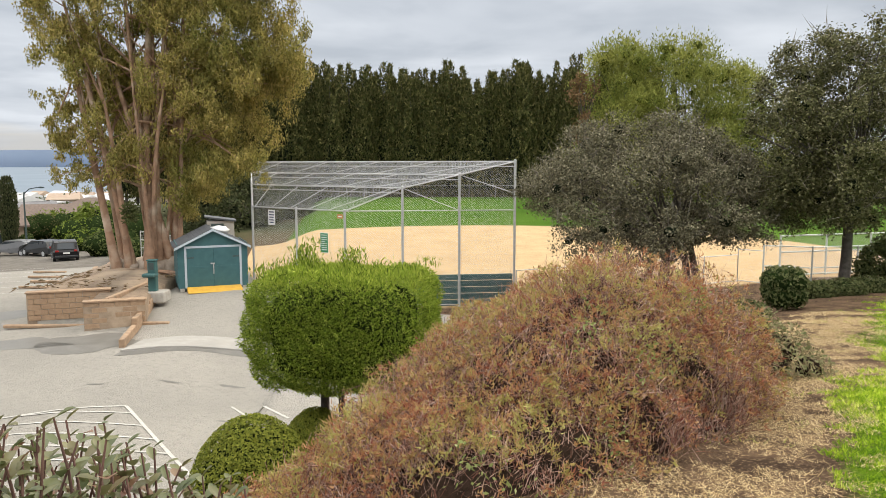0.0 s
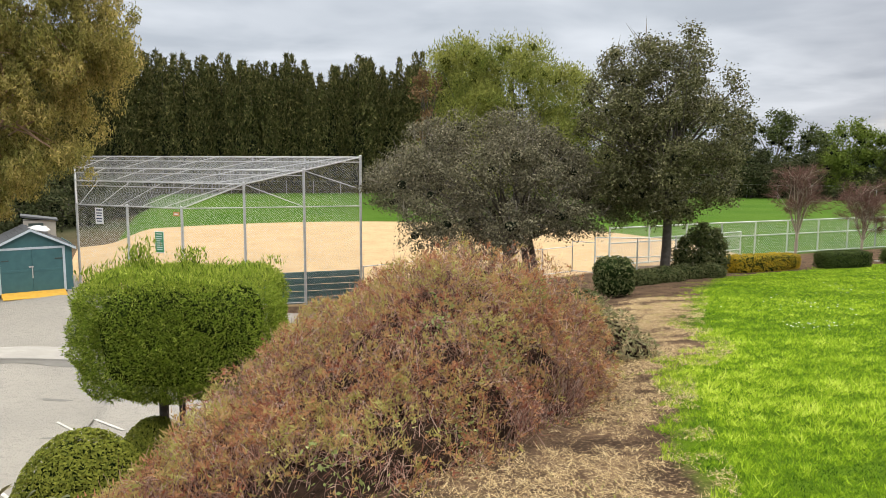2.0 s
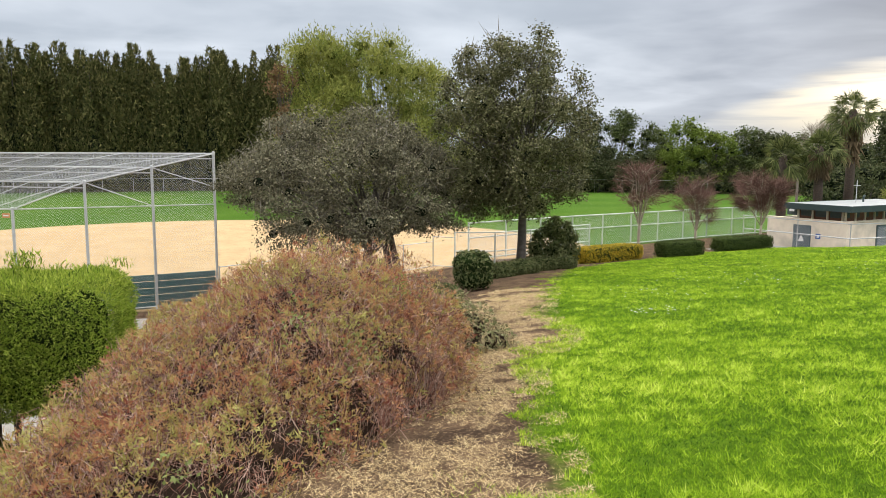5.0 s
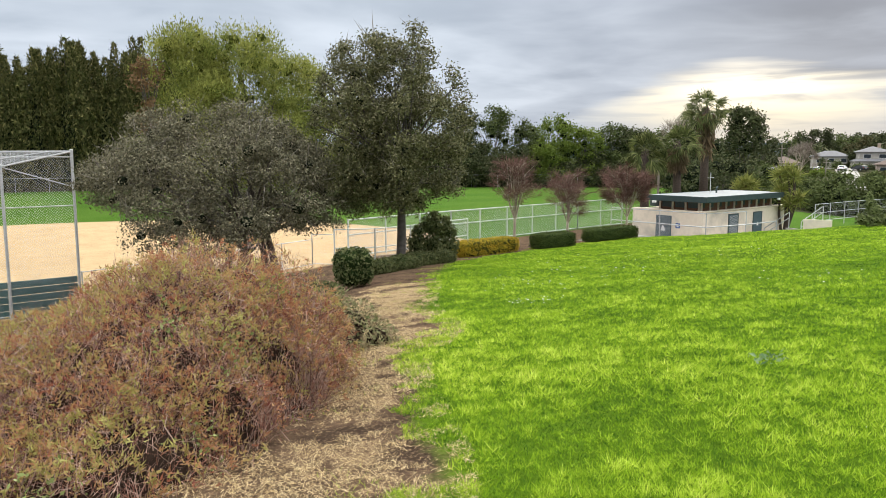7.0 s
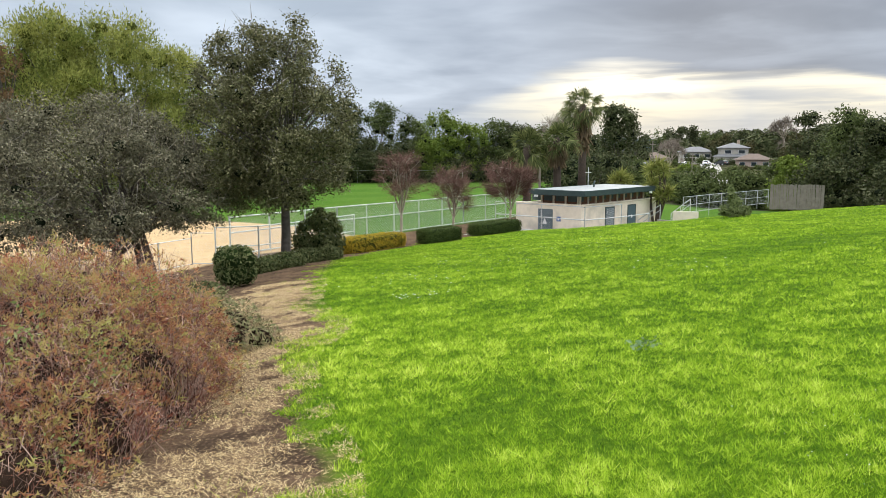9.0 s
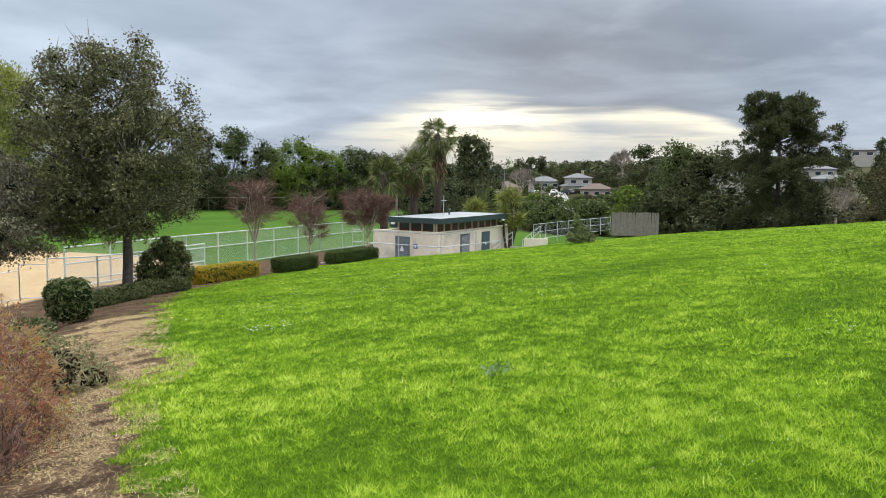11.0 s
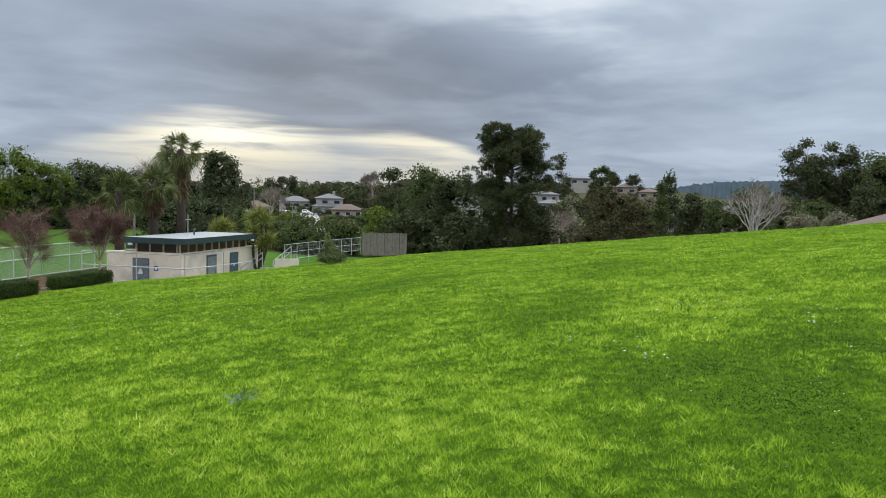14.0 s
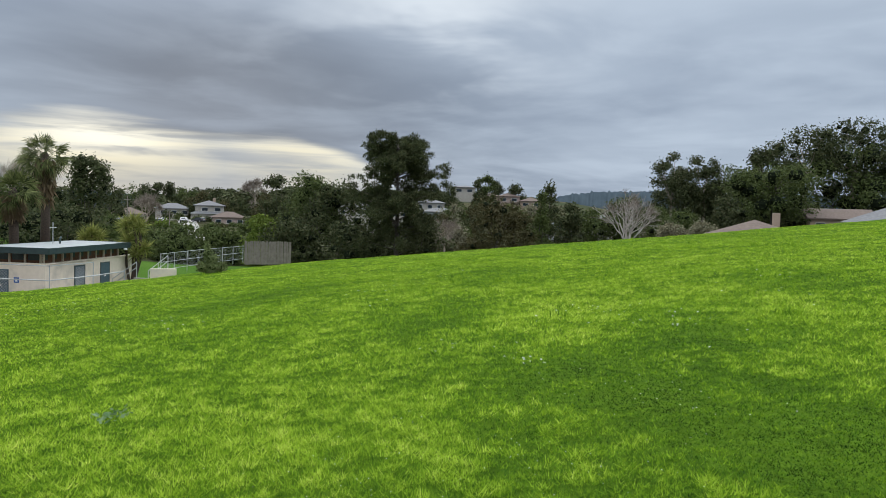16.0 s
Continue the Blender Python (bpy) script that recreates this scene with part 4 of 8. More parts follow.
def storage_shed():
    bl, br = polar(-19.75, 34.5), polar(-14.85, 34.8)
    w = math.dist(bl, br)
    turn = math.degrees(math.atan2(br[1] - bl[1], br[0] - bl[0]))
    z = gz(bl[0] + 1.5, bl[1])
    s = thing("storage_shed", "dark teal wooden storage shed with a grey gable roof", "shed", (bl[0], bl[1], z), turn=turn)
    dep, hw, hp = 2.6, 1.98, 2.70
    out = [(0, 0.12), (w, 0.12), (w, hw), (w / 2, hp), (0, hw)]
    body = Shape()
    vs = [(x, 0, zz) for x, zz in out] + [(x, dep, zz) for x, zz in out]
    body.add(vs, [(0, 1, 2, 3, 4), (9, 8, 7, 6, 5)] + [(i, i + 5, (i + 1) % 5 + 5, (i + 1) % 5) for i in range(5)])
    part("wall", body, M["teal"], s)
    for k in range(10):
        zz = 0.2 + k * 0.19
        part("siding_board", Shape().box((w - 0.01, 0.02, zz), (w + 0.025, dep - 0.02, zz + 0.175), bevel=0.006), M["teal"], s)
        part("siding_board", Shape().box((-0.025, 0.02, zz), (0.01, dep - 0.02, zz + 0.175), bevel=0.006), M["teal"], s)
    for sgn, x0 in ((1, -0.16), (-1, w + 0.16)):
        slope = (hp - hw) / (w / 2)
        rows = 9
        for j in range(rows):
            t0, t1 = j / rows, (j + 1) / rows
            xa, xb = x0 + (w / 2 - x0) * t0, x0 + (w / 2 - x0) * t1
            za, zb = hw - 0.16 * slope + (hp - hw + 0.16 * slope) * t0, hw - 0.16 * slope + (hp - hw + 0.16 * slope) * t1
            sh = Shape()
            vv = [(xa, -0.18, za + 0.055), (xa, dep + 0.15, za + 0.055), (xb, dep + 0.15, zb + 0.04), (xb, -0.18, zb + 0.04)]
            vv += [(p[0], p[1], p[2] - 0.05) for p in vv]
            sh.add(vv, [(0, 1, 2, 3), (7, 6, 5, 4), (0, 4, 5, 1), (1, 5, 6, 2), (2, 6, 7, 3), (3, 7, 4, 0)])
            part("shingle_row", sh, M["shingle"], s)
        fas = Shape()
        xa, za = x0, hw - 0.16 * slope
        vv = [(xa, -0.2, za - 0.07), (w / 2, -0.2, hp - 0.05), (w / 2, -0.2, hp + 0.05), (xa, -0.2, za + 0.03)]
        vv += [(p[0], -0.17, p[2]) for p in vv]
        fas.add(vv, [(3, 2, 1, 0), (4, 5, 6, 7), (0, 1, 5, 4), (1, 2, 6, 5), (2, 3, 7, 6), (3, 0, 4, 7)])
        part("fascia", fas, M["trim"], s, "pale blue fascia board")
    d0, d1, dh = 0.36, w - 0.34, 1.90
    fr = Shape()
    fr.box((d0 - 0.09, -0.03, 0.12), (d0, 0.01, dh + 0.09)).box((d1, -0.03, 0.12), (d1 + 0.09, 0.01, dh + 0.09)).box((d0 - 0.09, -0.035, dh), (d1 + 0.09, 0.01, dh + 0.09))
    part("door_frame", fr, M["trim"], s, "pale blue door trim")
    mid = (d0 + d1) / 2
    for a, b in ((d0 + 0.01, mid - 0.008), (mid + 0.008, d1 - 0.01)):
        dr = part("door", Shape().box((a, -0.022, 0.16), (b, 0.005, dh - 0.01), bevel=0.006), M["teal"], s)
        part("door_rail", Shape().box((a + 0.02, -0.034, 0.98), (b - 0.02, -0.02, 1.08), bevel=0.004), M["teal"], dr)
        part("hinge", Shape().box((a + 0.02 if a < mid - 0.1 else b - 0.3, -0.04, 1.45), (a + 0.3 if a < mid - 0.1 else b - 0.02, -0.02, 1.50)), M["steel_dark"], dr)
    lt = Shape().box((mid - 0.02, -0.055, 0.72), (mid + 0.02, -0.03, 1.22), bevel=0.004).box((mid - 0.13, -0.06, 1.16), (mid + 0.05, -0.03, 1.22), bevel=0.004)
    part("latch", lt, M["galv"], s, "pale steel latch bar")
    for x in (0.05, w - 0.23):
        part("foundation_block", Shape().box((x, -0.02, -0.05), (x + 0.18, 0.3, 0.12), bevel=0.01), M["kerb"], s)
    part("skid", Shape().box((0.02, 0.02, 0.0), (w - 0.02, dep - 0.02, 0.12)), M["steel_dark"], s)
    # the yellow ramp stands loose in front
    rp = Shape()
    vv = [(d0 - 0.02, -0.8, 0.012), (d1 + 0.02, -0.8, 0.012), (d1 + 0.02, -0.05, 0.17), (d0 - 0.02, -0.05, 0.17)]
    vv += [(p[0], p[1], 0.0) for p in vv]
    rp.add(vv, [(0, 1, 2, 3), (7, 6, 5, 4), (0, 4, 5, 1), (1, 5, 6, 2), (2, 6, 7, 3), (3, 7, 4, 0)])
    solid("door_ramp", rp, M["yellow"], "bright yellow wooden ramp at the shed doors", "ramp", (bl[0], bl[1], z + 0.004), turn)
    tp = Shape().lump((0, 0, 0), (0.42, 0.5, 0.17), 18, 10, 0.5, 2.4, 3.0)
    q = s.matrix_basis @ Vector((w * 0.64, 0.9, hp - 0.10))
    solid("folded_tarp", tp, M["tarp"], "crumpled white cover lying on the shed roof", "tarp", q, turn, smooth=True)


storage_shed()


def bark_litter():
    """Fallen bark and surface roots on the bed."""
    rng = np.random.default_rng(33)
    rt = thing("surface_roots", "twisted grey-brown roots on the bare bed", "roots")
    for i in range(9):
        a = rng.uniform(-2.6, 0.4)
        p0 = Vector((-14.2 + rng.uniform(-1, 1), 35.2 + rng.uniform(-0.5, 0.5), -3.5))
        p1 = p0 + Vector((math.cos(a) * rng.uniform(1.5, 2.6), math.sin(a) * rng.uniform(1.5, 3.2), -0.05))
        part("root", Shape().tube(bend(rng, p0, p1, 0.06, 5), [0.13, 0.11, 0.09, 0.07, 0.05, 0.03], 6), M["bark_euc"], rt, smooth=True)
    n = 700
    x, y = rng.uniform(-17, -12.3, n), rng.uniform(29, 40, n)
    p = np.stack([x, y, -3.40 - 0.30 * ease(y, 30, 38) - 0.12 * ease(x, -14.5, -12.4) + 0.16], 1)
    a = rng.uniform(0, 2 * np.pi, n)
    me = fast_mesh("bark_litter", leaves(rng, p, np.stack([np.cos(a), np.sin(a), np.zeros(n)], 1), 0.35, 0.06, 0.15), 4)
    me.materials.append(L["palm_dead"])
    tagged(new("bark_litter", me), "strips of fallen brown bark on the bed", "bark litter", kind="stuff")


bark_litter()


def field_hut():
    """A small dark-roofed hut behind the shed, and the rusty shrub beside the shed."""
    x, y = polar(-16.7, 78)
    h = thing("field_hut", "small grey hut with a dark lean-to roof", "hut", (x, y, gz(x, y)), turn=18)
    part("wall", Shape().box((-1.3, -1.2, -0.3), (1.3, 1.2, 2.2), bevel=0.01), M["house_w"], h)
    part("roof", Shape().add([(-1.5, -1.4, 2.7), (1.5, -1.4, 2.25), (1.5, 1.4, 2.25), (-1.5, 1.4, 2.7), (-1.5, -1.4, 2.55), (1.5, -1.4, 2.1), (1.5, 1.4, 2.1), (-1.5, 1.4, 2.55)], [(0, 1, 2, 3), (7, 6, 5, 4), (0, 4, 5, 1), (1, 5, 6, 2), (2, 6, 7, 3), (3, 7, 4, 0)]), M["shingle"], h)
    part("door", Shape().box((-0.9, -1.24, 0), (0.3, -1.19, 1.95)), M["steel_dark"], h)


field_hut()


def drinking_post():
    x, y = polar(-21.5, 32.0)
    z = -3.72
    d = thing("drinking_fountain", "dark green metal drinking fountain on a concrete base", "drinking fountain", (x, y, z + 0.0))
    part("base", Shape().box((-0.45, -0.4, -0.2), (0.55, 0.4, 0.22), bevel=0.03), M["kerb"], d, "pale concrete base")
    part("column", Shape().box((-0.16, -0.15, 0.2), (0.16, 0.15, 1.45), bevel=0.03), M["green_paint"], d)
    part("bowl", Shape().box((-0.30, -0.42, 0.82), (0.22, 0.05, 0.96), bevel=0.04), M["green_paint"], d)
    part("spout_panel", Shape().box((-0.11, -0.165, 1.1), (0.11, -0.14, 1.38), bevel=0.006), M["steel_dark"], d)
    part("cap", Shape().box((-0.19, -0.18, 1.45), (0.19, 0.18, 1.5), bevel=0.015), M["green_paint"], d)


drinking_post()

# ---- backstop and fences ----
def chain_link(shape, quad, pitch=0.075, wire=0.0055):
    """Diagonal wires filling a four-cornered panel (p00, p10, p11, p01)."""
    p00, p10, p11, p01 = [Vector(p) for p in quad]
    W = ((p10 - p00).length + (p11 - p01).length) / 2
    H = ((p01 - p00).length + (p11 - p10).length) / 2
    nrm = (p10 - p00).cross(p01 - p00).normalized()

    def at(u, v):
        return (p00.lerp(p10, u)).lerp(p01.lerp(p11, u), v)

    k = pitch * 1.414
    for sgn in (1, -1):
        c = -H
        while c < W + H:
            # the line x = c + sgn * y
            pts = []
            for y in (0.0, H):
                pts.append((c + sgn * y, y))
            (xa, ya), (xb, yb) = pts
            if xa > xb:
                xa, ya, xb, yb = xb, yb, xa, ya
            if xb > 0 and xa < W:
                if xa < 0:
                    ya += (yb - ya) * (0 - xa) / (xb - xa)
                    xa = 0
                if xb > W:
                    yb = ya + (yb - ya) * (W - xa) / (xb - xa)
                    xb = W
                a, b = at(xa / W, ya / H), at(xb / W, yb / H)
                d = (b - a).normalized()
                s = d.cross(nrm) * wire / 2
                t = nrm * wire / 2
                if (b - a).length > 0.02:
                    vs = [a + s - t, a - s - t, a + t, b + s - t, b - s - t, b + t]
                    shape.add(vs, [(0, 1, 4, 3), (1, 2, 5, 4), (2, 0, 3, 5)])
            c += k
    return shape


def backstop():
    up = Vector((0, 0, 1))
    bs = thing("backstop", "tall galvanised chain-link backstop with a sloping hood", "backstop")
    R = [Vector((*polar(a, d), 0)) for a, d in ((-7.53, 33.0), (-3.12, 33.0), (1.26, 33.2), (5.51, 33.7))]
    L = [Vector((-9.3, 36.3, 0)) + Vector((-0.248, 0.969, 0)) * 2.53 * i for i in range(4)]
    Z = (-0.45, 0.55, 1.13, 1.72)
    B = Vector((0, 0, FIELD))
    mid = L[0].lerp(R[0], 0.5)
    posts = [(p, z) for line in (R, L) for p, z in zip(line, Z)] + [(L[0].lerp(R[0], 0.5), Z[0])]
    for p, z in posts:
        po = part("post", Shape().tube([p + Vector((0, 0, FIELD - 0.6)), p + up * (z + 0.03)], 0.057, 8), M["galv"], bs)
        part("post_cap", Shape().lump((p.x, p.y, z + 0.05), (0.07, 0.07, 0.05), 8, 6, 0), M["galv"], po)

    def rail(a, b, r=0.03):
        part("rail", Shape().tube([a, b], r, 6), M["galv"], bs)

    for i in range(4):
        rail(L[i] + up * Z[i], R[i] + up * Z[i], 0.032)
        if i:
            rail(L[i] + up * (Z[i] - 0.22), R[i] + up * (Z[i] - 0.22), 0.022)
    for line in (R, L):
        for i in range(3):
            rail(line[i] + up * Z[i], line[i + 1] + up * Z[i + 1], 0.032)
            rail(line[i] + up * (-0.45), line[i + 1] + up * (-0.45), 0.026)
            rail(line[i] + up * (FIELD + 0.1), line[i + 1] + up * (FIELD + 0.1), 0.024)
    rail(L[0] + up * (FIELD + 0.1), R[0] + up * (FIELD + 0.1))
    # braces across the hood
    for i in range(3):
        for k in range(5):
            t0, t1 = (k + 0.15) / 5, (k + 0.75) / 5
            a = (L[i] + up * Z[i]).lerp(R[i] + up * Z[i], t0)
            b = (L[i + 1] + up * Z[i + 1]).lerp(R[i + 1] + up * Z[i + 1], t1)
            part("brace", Shape().tube([a, b], 0.019, 6), M["galv"], bs)
        for k in range(1, 6):
            t = k / 6
            a = (L[i + 1]).lerp(R[i + 1], t)
            part("strut", Shape().tube([a + up * Z[i + 1], a + up * (Z[i + 1] - 0.22)], 0.014, 5), M["galv"], bs)
    for line in (R,):
        part("brace", Shape().tube([line[1] + up * Z[1], line[2] + up * (-0.45)], 0.022, 6), M["galv"], bs)
        part("brace", Shape().tube([line[2] + up * Z[2], line[3] + up * 0.3], 0.022, 6), M["galv"], bs)
    # the mesh
    for i in range(3):
        part("hood_mesh", chain_link(Shape(), (L[i] + up * Z[i], R[i] + up * Z[i], R[i + 1] + up * Z[i + 1], L[i + 1] + up * Z[i + 1]), 0.11, 0.008), M["wire"], bs)
        for line in (R, L):
            part("wing_mesh", chain_link(Shape(), (line[i] + B, line[i + 1] + B, line[i + 1] + up * Z[i + 1], line[i] + up * Z[i])), M["wire"], bs)
    part("back_mesh", chain_link(Shape(), (L[0] + B, R[0] + B, R[0] + up * Z[0], L[0] + up * Z[0])), M["wire"], bs)
    # green kick boards along the foot of the wings and back
    for a, b in ((R[0], R[1]), (R[1], R[2]), (R[2], R[3]), (L[0], R[0])):
        d = (b - a).normalized()
        inn = Vector((-d.y, d.x, 0)) * 0.09
        ln = (b - a).length
        mm = Matrix.Translation(a + inn + Vector((0, 0, FIELD))) @ Matrix.Rotation(math.atan2(d.y, d.x), 4, "Z")
        for k in range(5):
            if a is L[0] and k > 1:
                continue
            part("board", Shape().box((0.05, 0, 0.02 + k * 0.29), (ln - 0.05, 0.05, 0.29 + k * 0.29), mm, bevel=0.008), M["green_paint"], bs, "dark green kick board")
    # signs wired to the mesh
    d = (R[0] - L[0]).normalized()
    out = Vector((d.y, -d.x, 0)) * 0.05
    turn = math.degrees(math.atan2(d.y, d.x))

    def board(name, t, z, w, h, m, label, cat, bars):
        q = L[0].lerp(R[0], t) + out
        s = thing(name, label, cat, (q.x, q.y, z), turn=turn)
        part("plate", Shape().box((-w / 2, -0.012, 0), (w / 2, 0.0, h), bevel=0.003), m, s)
        for zz, ww, mm, hh in bars:
            part("bar", Shape().box((-w * ww / 2, -0.016, h * zz), (w * ww / 2, -0.011, h * zz + hh)), mm, s)

    board("notice_sign", 0.235, -1.28, 0.48, 0.72, M["sign_w"], "white notice sign with small print on the backstop mesh", "sign",
          [(0.82, 0.7, M["ink"], 0.06), (0.64, 0.75, M["ink"], 0.05), (0.48, 0.6, M["ink"], 0.05), (0.30, 0.75, M["ink"], 0.05), (0.14, 0.6, M["ink"], 0.05)])
    board("rules_sign", 0.80, -2.38, 0.50, 0.92, M["sign_w"], "green rules sign with white border on the backstop", "sign",
          [(0.03, 0.92, M["sign_g"], 0.86)])
    q = L[0].lerp(R[0], 0.80) + out
    s2 = thing("rules_sign_text", "pale rows of small print on the green sign", "sign", (q.x, q.y, -2.38), turn=turn)
    for zz in (0.86, 0.74, 0.64, 0.54, 0.44, 0.34, 0.24, 0.14):
        part("bar", Shape().box((-0.16, -0.022, zz * 0.92), (0.16 if zz != 0.54 else 0.05, -0.0165, zz * 0.92 + 0.035)), M["sign_w"], s2)
    board("small_sign", 0.96, -0.78, 0.34, 0.18, M["sign_o"], "small faded orange sign under the hood rail", "sign", [(0.35, 0.7, M["sign_w"], 0.05)])


backstop()


def fence(pts, h, label, post_gap=3.0, rails=(1.0,), mesh=True, r=0.024, pitch=0.11, wire=0.0036, base=None, mat_key="galv"):
    f = thing("chain_link_fence", label, "fence", kind="structure")
    for a, b in zip(pts[:-1], pts[1:]):
        ln = math.dist(a, b)
        n = max(1, round(ln / post_gap))
        ground = [(a[0] + (b[0] - a[0]) * i / n, a[1] + (b[1] - a[1]) * i / n) for i in range(n + 1)]
        za = [(gz(*q) if base is None else base) for q in (a, b)]
        for i, q in enumerate(ground):
            z = za[0] + (za[1] - za[0]) * i / n
            part("post", Shape().tube([(q[0], q[1], z - 0.4), (q[0], q[1], z + h + 0.04)], r * 1.25, 6), M[mat_key], f)
        for k in rails:
            part("rail", Shape().tube([(a[0], a[1], za[0] + h * k), (b[0], b[1], za[1] + h * k)], r, 6), M[mat_key], f)
        if mesh:
            part("mesh", chain_link(Shape(), ((a[0], a[1], za[0]), (b[0], b[1], za[1]), (b[0], b[1], za[1] + h), (a[0], a[1], za[0] + h)), pitch, wire), M["wire"], f)
    return f


fence([(19.2, 42.1), (28.4, 44.7), (43.1, 47.7), (49.4, 48.8)], 2.35, "galvanised chain-link fence along the outfield", 3.2, (1.0, 0.60, 0.04), base=FIELD, pitch=0.14, wire=0.011, r=0.045, mat_key="fence_rail")
fence([(49.4, 48.8), (62, 52)], 2.35, "galvanised chain-link fence along the outfield", 3.2, (1.0, 0.04), base=FIELD, pitch=0.16)
fence([(3.4, 34.2), (9.5, 37.2), (16.1, 40.3)], 1.5, "low chain-link fence beside the infield", 2.6, (1.0, 0.04), base=FIELD, pitch=0.12)
fence([(16.1, 40.3), (17.1, 39.4)], 1.8, "chain-link gate in the infield fence", 1.4, (1.0, 0.05), base=FIELD, pitch=0.12)
fence([(17.1, 39.4), (19.3, 38.6), (22.0, 39.2), (27.5, 41.2)], 2.1, "galvanised chain-link fence beside the path", 2.6, (1.0, 0.48, 0.04), base=FIELD, pitch=0.12, wire=0.009, r=0.035, mat_key="fence_rail")
fence([(-12.6, 41.5), (-20, 49)], 1.8, "chain-link fence behind the shed", 3.0, (1.0, 0.7, 0.4), base=-4.6)
fence([polar(a, 143) for a in range(-14, 45, 4)], 2.4, "distant chain-link outfield fence", 4.5, (1.0,), mesh=False, base=FIELD, r=0.035)


# ---- restroom block ----
def restroom():
    C = Vector((42.0, 33.9, FIELD))
    turn = math.degrees(math.atan2(0.126, 0.992))
    b = thing("restroom_building", "low cream restroom building with a green flat roof", "building", C, turn=turn)
    Lx, Dy, hw = 11.6, 5.6, 2.35
    part("wall", Shape().box((0, 0, -0.4), (Lx, 0.2, hw)), M["stucco"], b)
    part("wall", Shape().box((0, 0.2, -0.4), (0.2, Dy, hw)), M["stucco"], b)
    part("wall", Shape().box((Lx - 0.2, 0.2, -0.4), (Lx, Dy, hw)), M["stucco"], b)
    part("wall", Shape().box((0, Dy - 0.2 + 0.2, -0.4), (Lx, Dy + 0.2, hw)), M["stucco"], b)
    part("ledge", Shape().box((-0.08, -0.08, hw), (Lx + 0.08, 0.3, hw + 0.09), bevel=0.02), M["stucco"], b)
    part("ledge", Shape().box((-0.08, 0.3, hw), (0.3, Dy + 0.2, hw + 0.09), bevel=0.02), M["stucco"], b)
    # clerestory of stained boards between pale posts
    part("clerestory_panel", Shape().box((0.45, 0.40, hw - 0.2), (9.9, 0.46, 3.1)), M["rust_wood"], b, "reddish-brown stained board band")
    part("clerestory_panel", Shape().box((0.45, 0.46, hw - 0.2), (0.51, 3.7, 3.1)), M["rust_wood"], b, "reddish-brown stained board band")
    for i in range(10):
        x = 0.32 + i * 1.06
        part("clerestory_post", Shape().box((x, 0.30, hw), (x + 0.11, 0.41, 3.1), bevel=0.01), M["stucco"], b)
        if i < 9:
            part("vent_slot", Shape().box((x + 0.2, 0.385, hw + 0.28), (x + 0.55, 0.398, 2.98)), M["steel_dark"], b)
    for i in range(4):
        y = 0.5 + i * 1.05
        part("clerestory_post", Shape().box((0.32, y, hw), (0.44, y + 0.11, 3.1), bevel=0.01), M["stucco"], b)
        part("vent_slot", Shape().box((0.425, y + 0.2, hw + 0.25), (0.448, y + 0.95, 2.98)), M["steel_dark"], b)
    rf = part("roof", Shape().box((-0.35, -0.45, 3.1), (10.6, 4.3, 3.18)), M["green_paint"], b)
    for a_, b_ in (((-0.4, -0.5, 3.05), (10.65, -0.44, 3.46)), ((-0.4, 4.3, 3.05), (10.65, 4.36, 3.46)), ((-0.4, -0.44, 3.05), (-0.34, 4.3, 3.46)), ((10.59, -0.44, 3.05), (10.65, 4.3, 3.46))):
        part("fascia", Shape().box(a_, b_, bevel=0.008), M["fascia"], rf, "dark grey-green fascia")
    part("roofing", Shape().box((-0.33, -0.43, 3.2), (10.58, 4.29, 3.44)), M["roof_white"], rf, "pale grey roofing")
    pole = Shape().tube([(4.4, 2.2, 3.4), (4.4, 2.2, 5.0)], 0.03, 6).tube([(4.0, 2.2, 4.6), (4.8, 2.2, 4.6)], 0.02, 6)
    part("mast", pole, M["galv"], rf)
    part("vent_pipe", Shape().tube([(5.6, 2.4, 3.4), (5.6, 2.4, 3.8), (5.75, 2.4, 3.9)], 0.07, 8), M["steel_dark"], rf)
    part("flood_lamp", Shape().box((9.2, -0.62, 2.9), (9.5, -0.46, 3.05), bevel=0.02), M["sign_w"], b)
    part("flood_lamp", Shape().box((-0.52, 3.5, 2.9), (-0.36, 3.8, 3.05), bevel=0.02), M["sign_w"], b)
    # doors
    for x0, x1, sign in ((3.35, 4.55, 0), (6.75, 7.9, 1)):
        d = part("door", Shape().box((x0, -0.03, 0.0), (x1, 0.02, 2.02), bevel=0.01), M["door"], b)
        part("door_frame", Shape().box((x0 - 0.08, -0.04, 0), (x0, 0.02, 2.1)).box((x1, -0.04, 0), (x1 + 0.08, 0.02, 2.1)).box((x0 - 0.08, -0.04, 2.02), (x1 + 0.08, 0.02, 2.1)), M["steel_dark"], d)
        if sign:
            part("pictogram", Shape().add([(x0 + 0.44, -0.036, 1.05), (x0 + 0.70, -0.036, 1.05), (x0 + 0.57, -0.036, 1.33)], [(0, 1, 2)]), M["sign_w"], d, "white triangle pictogram")
        else:
            g = Shape()
            chain_link(g, [(x0 + 0.05, -0.05, 0.25), (x1 - 0.05, -0.05, 0.25), (x1 - 0.05, -0.05, 1.97), (x0 + 0.05, -0.05, 1.97)], 0.13, 0.018)
            part("grille", g, M["galv"], d, "pale diamond-mesh grille")
    d = part("door", Shape().box((-0.03, 2.45, 0.0), (0.02, 3.75, 2.0), bevel=0.01), M["door"], b)
    g = Shape()
    chain_link(g, [(-0.05, 2.5, 0.2), (-0.05, 3.7, 0.2), (-0.05, 3.7, 1.95), (-0.05, 2.5, 1.95)], 0.13, 0.018)
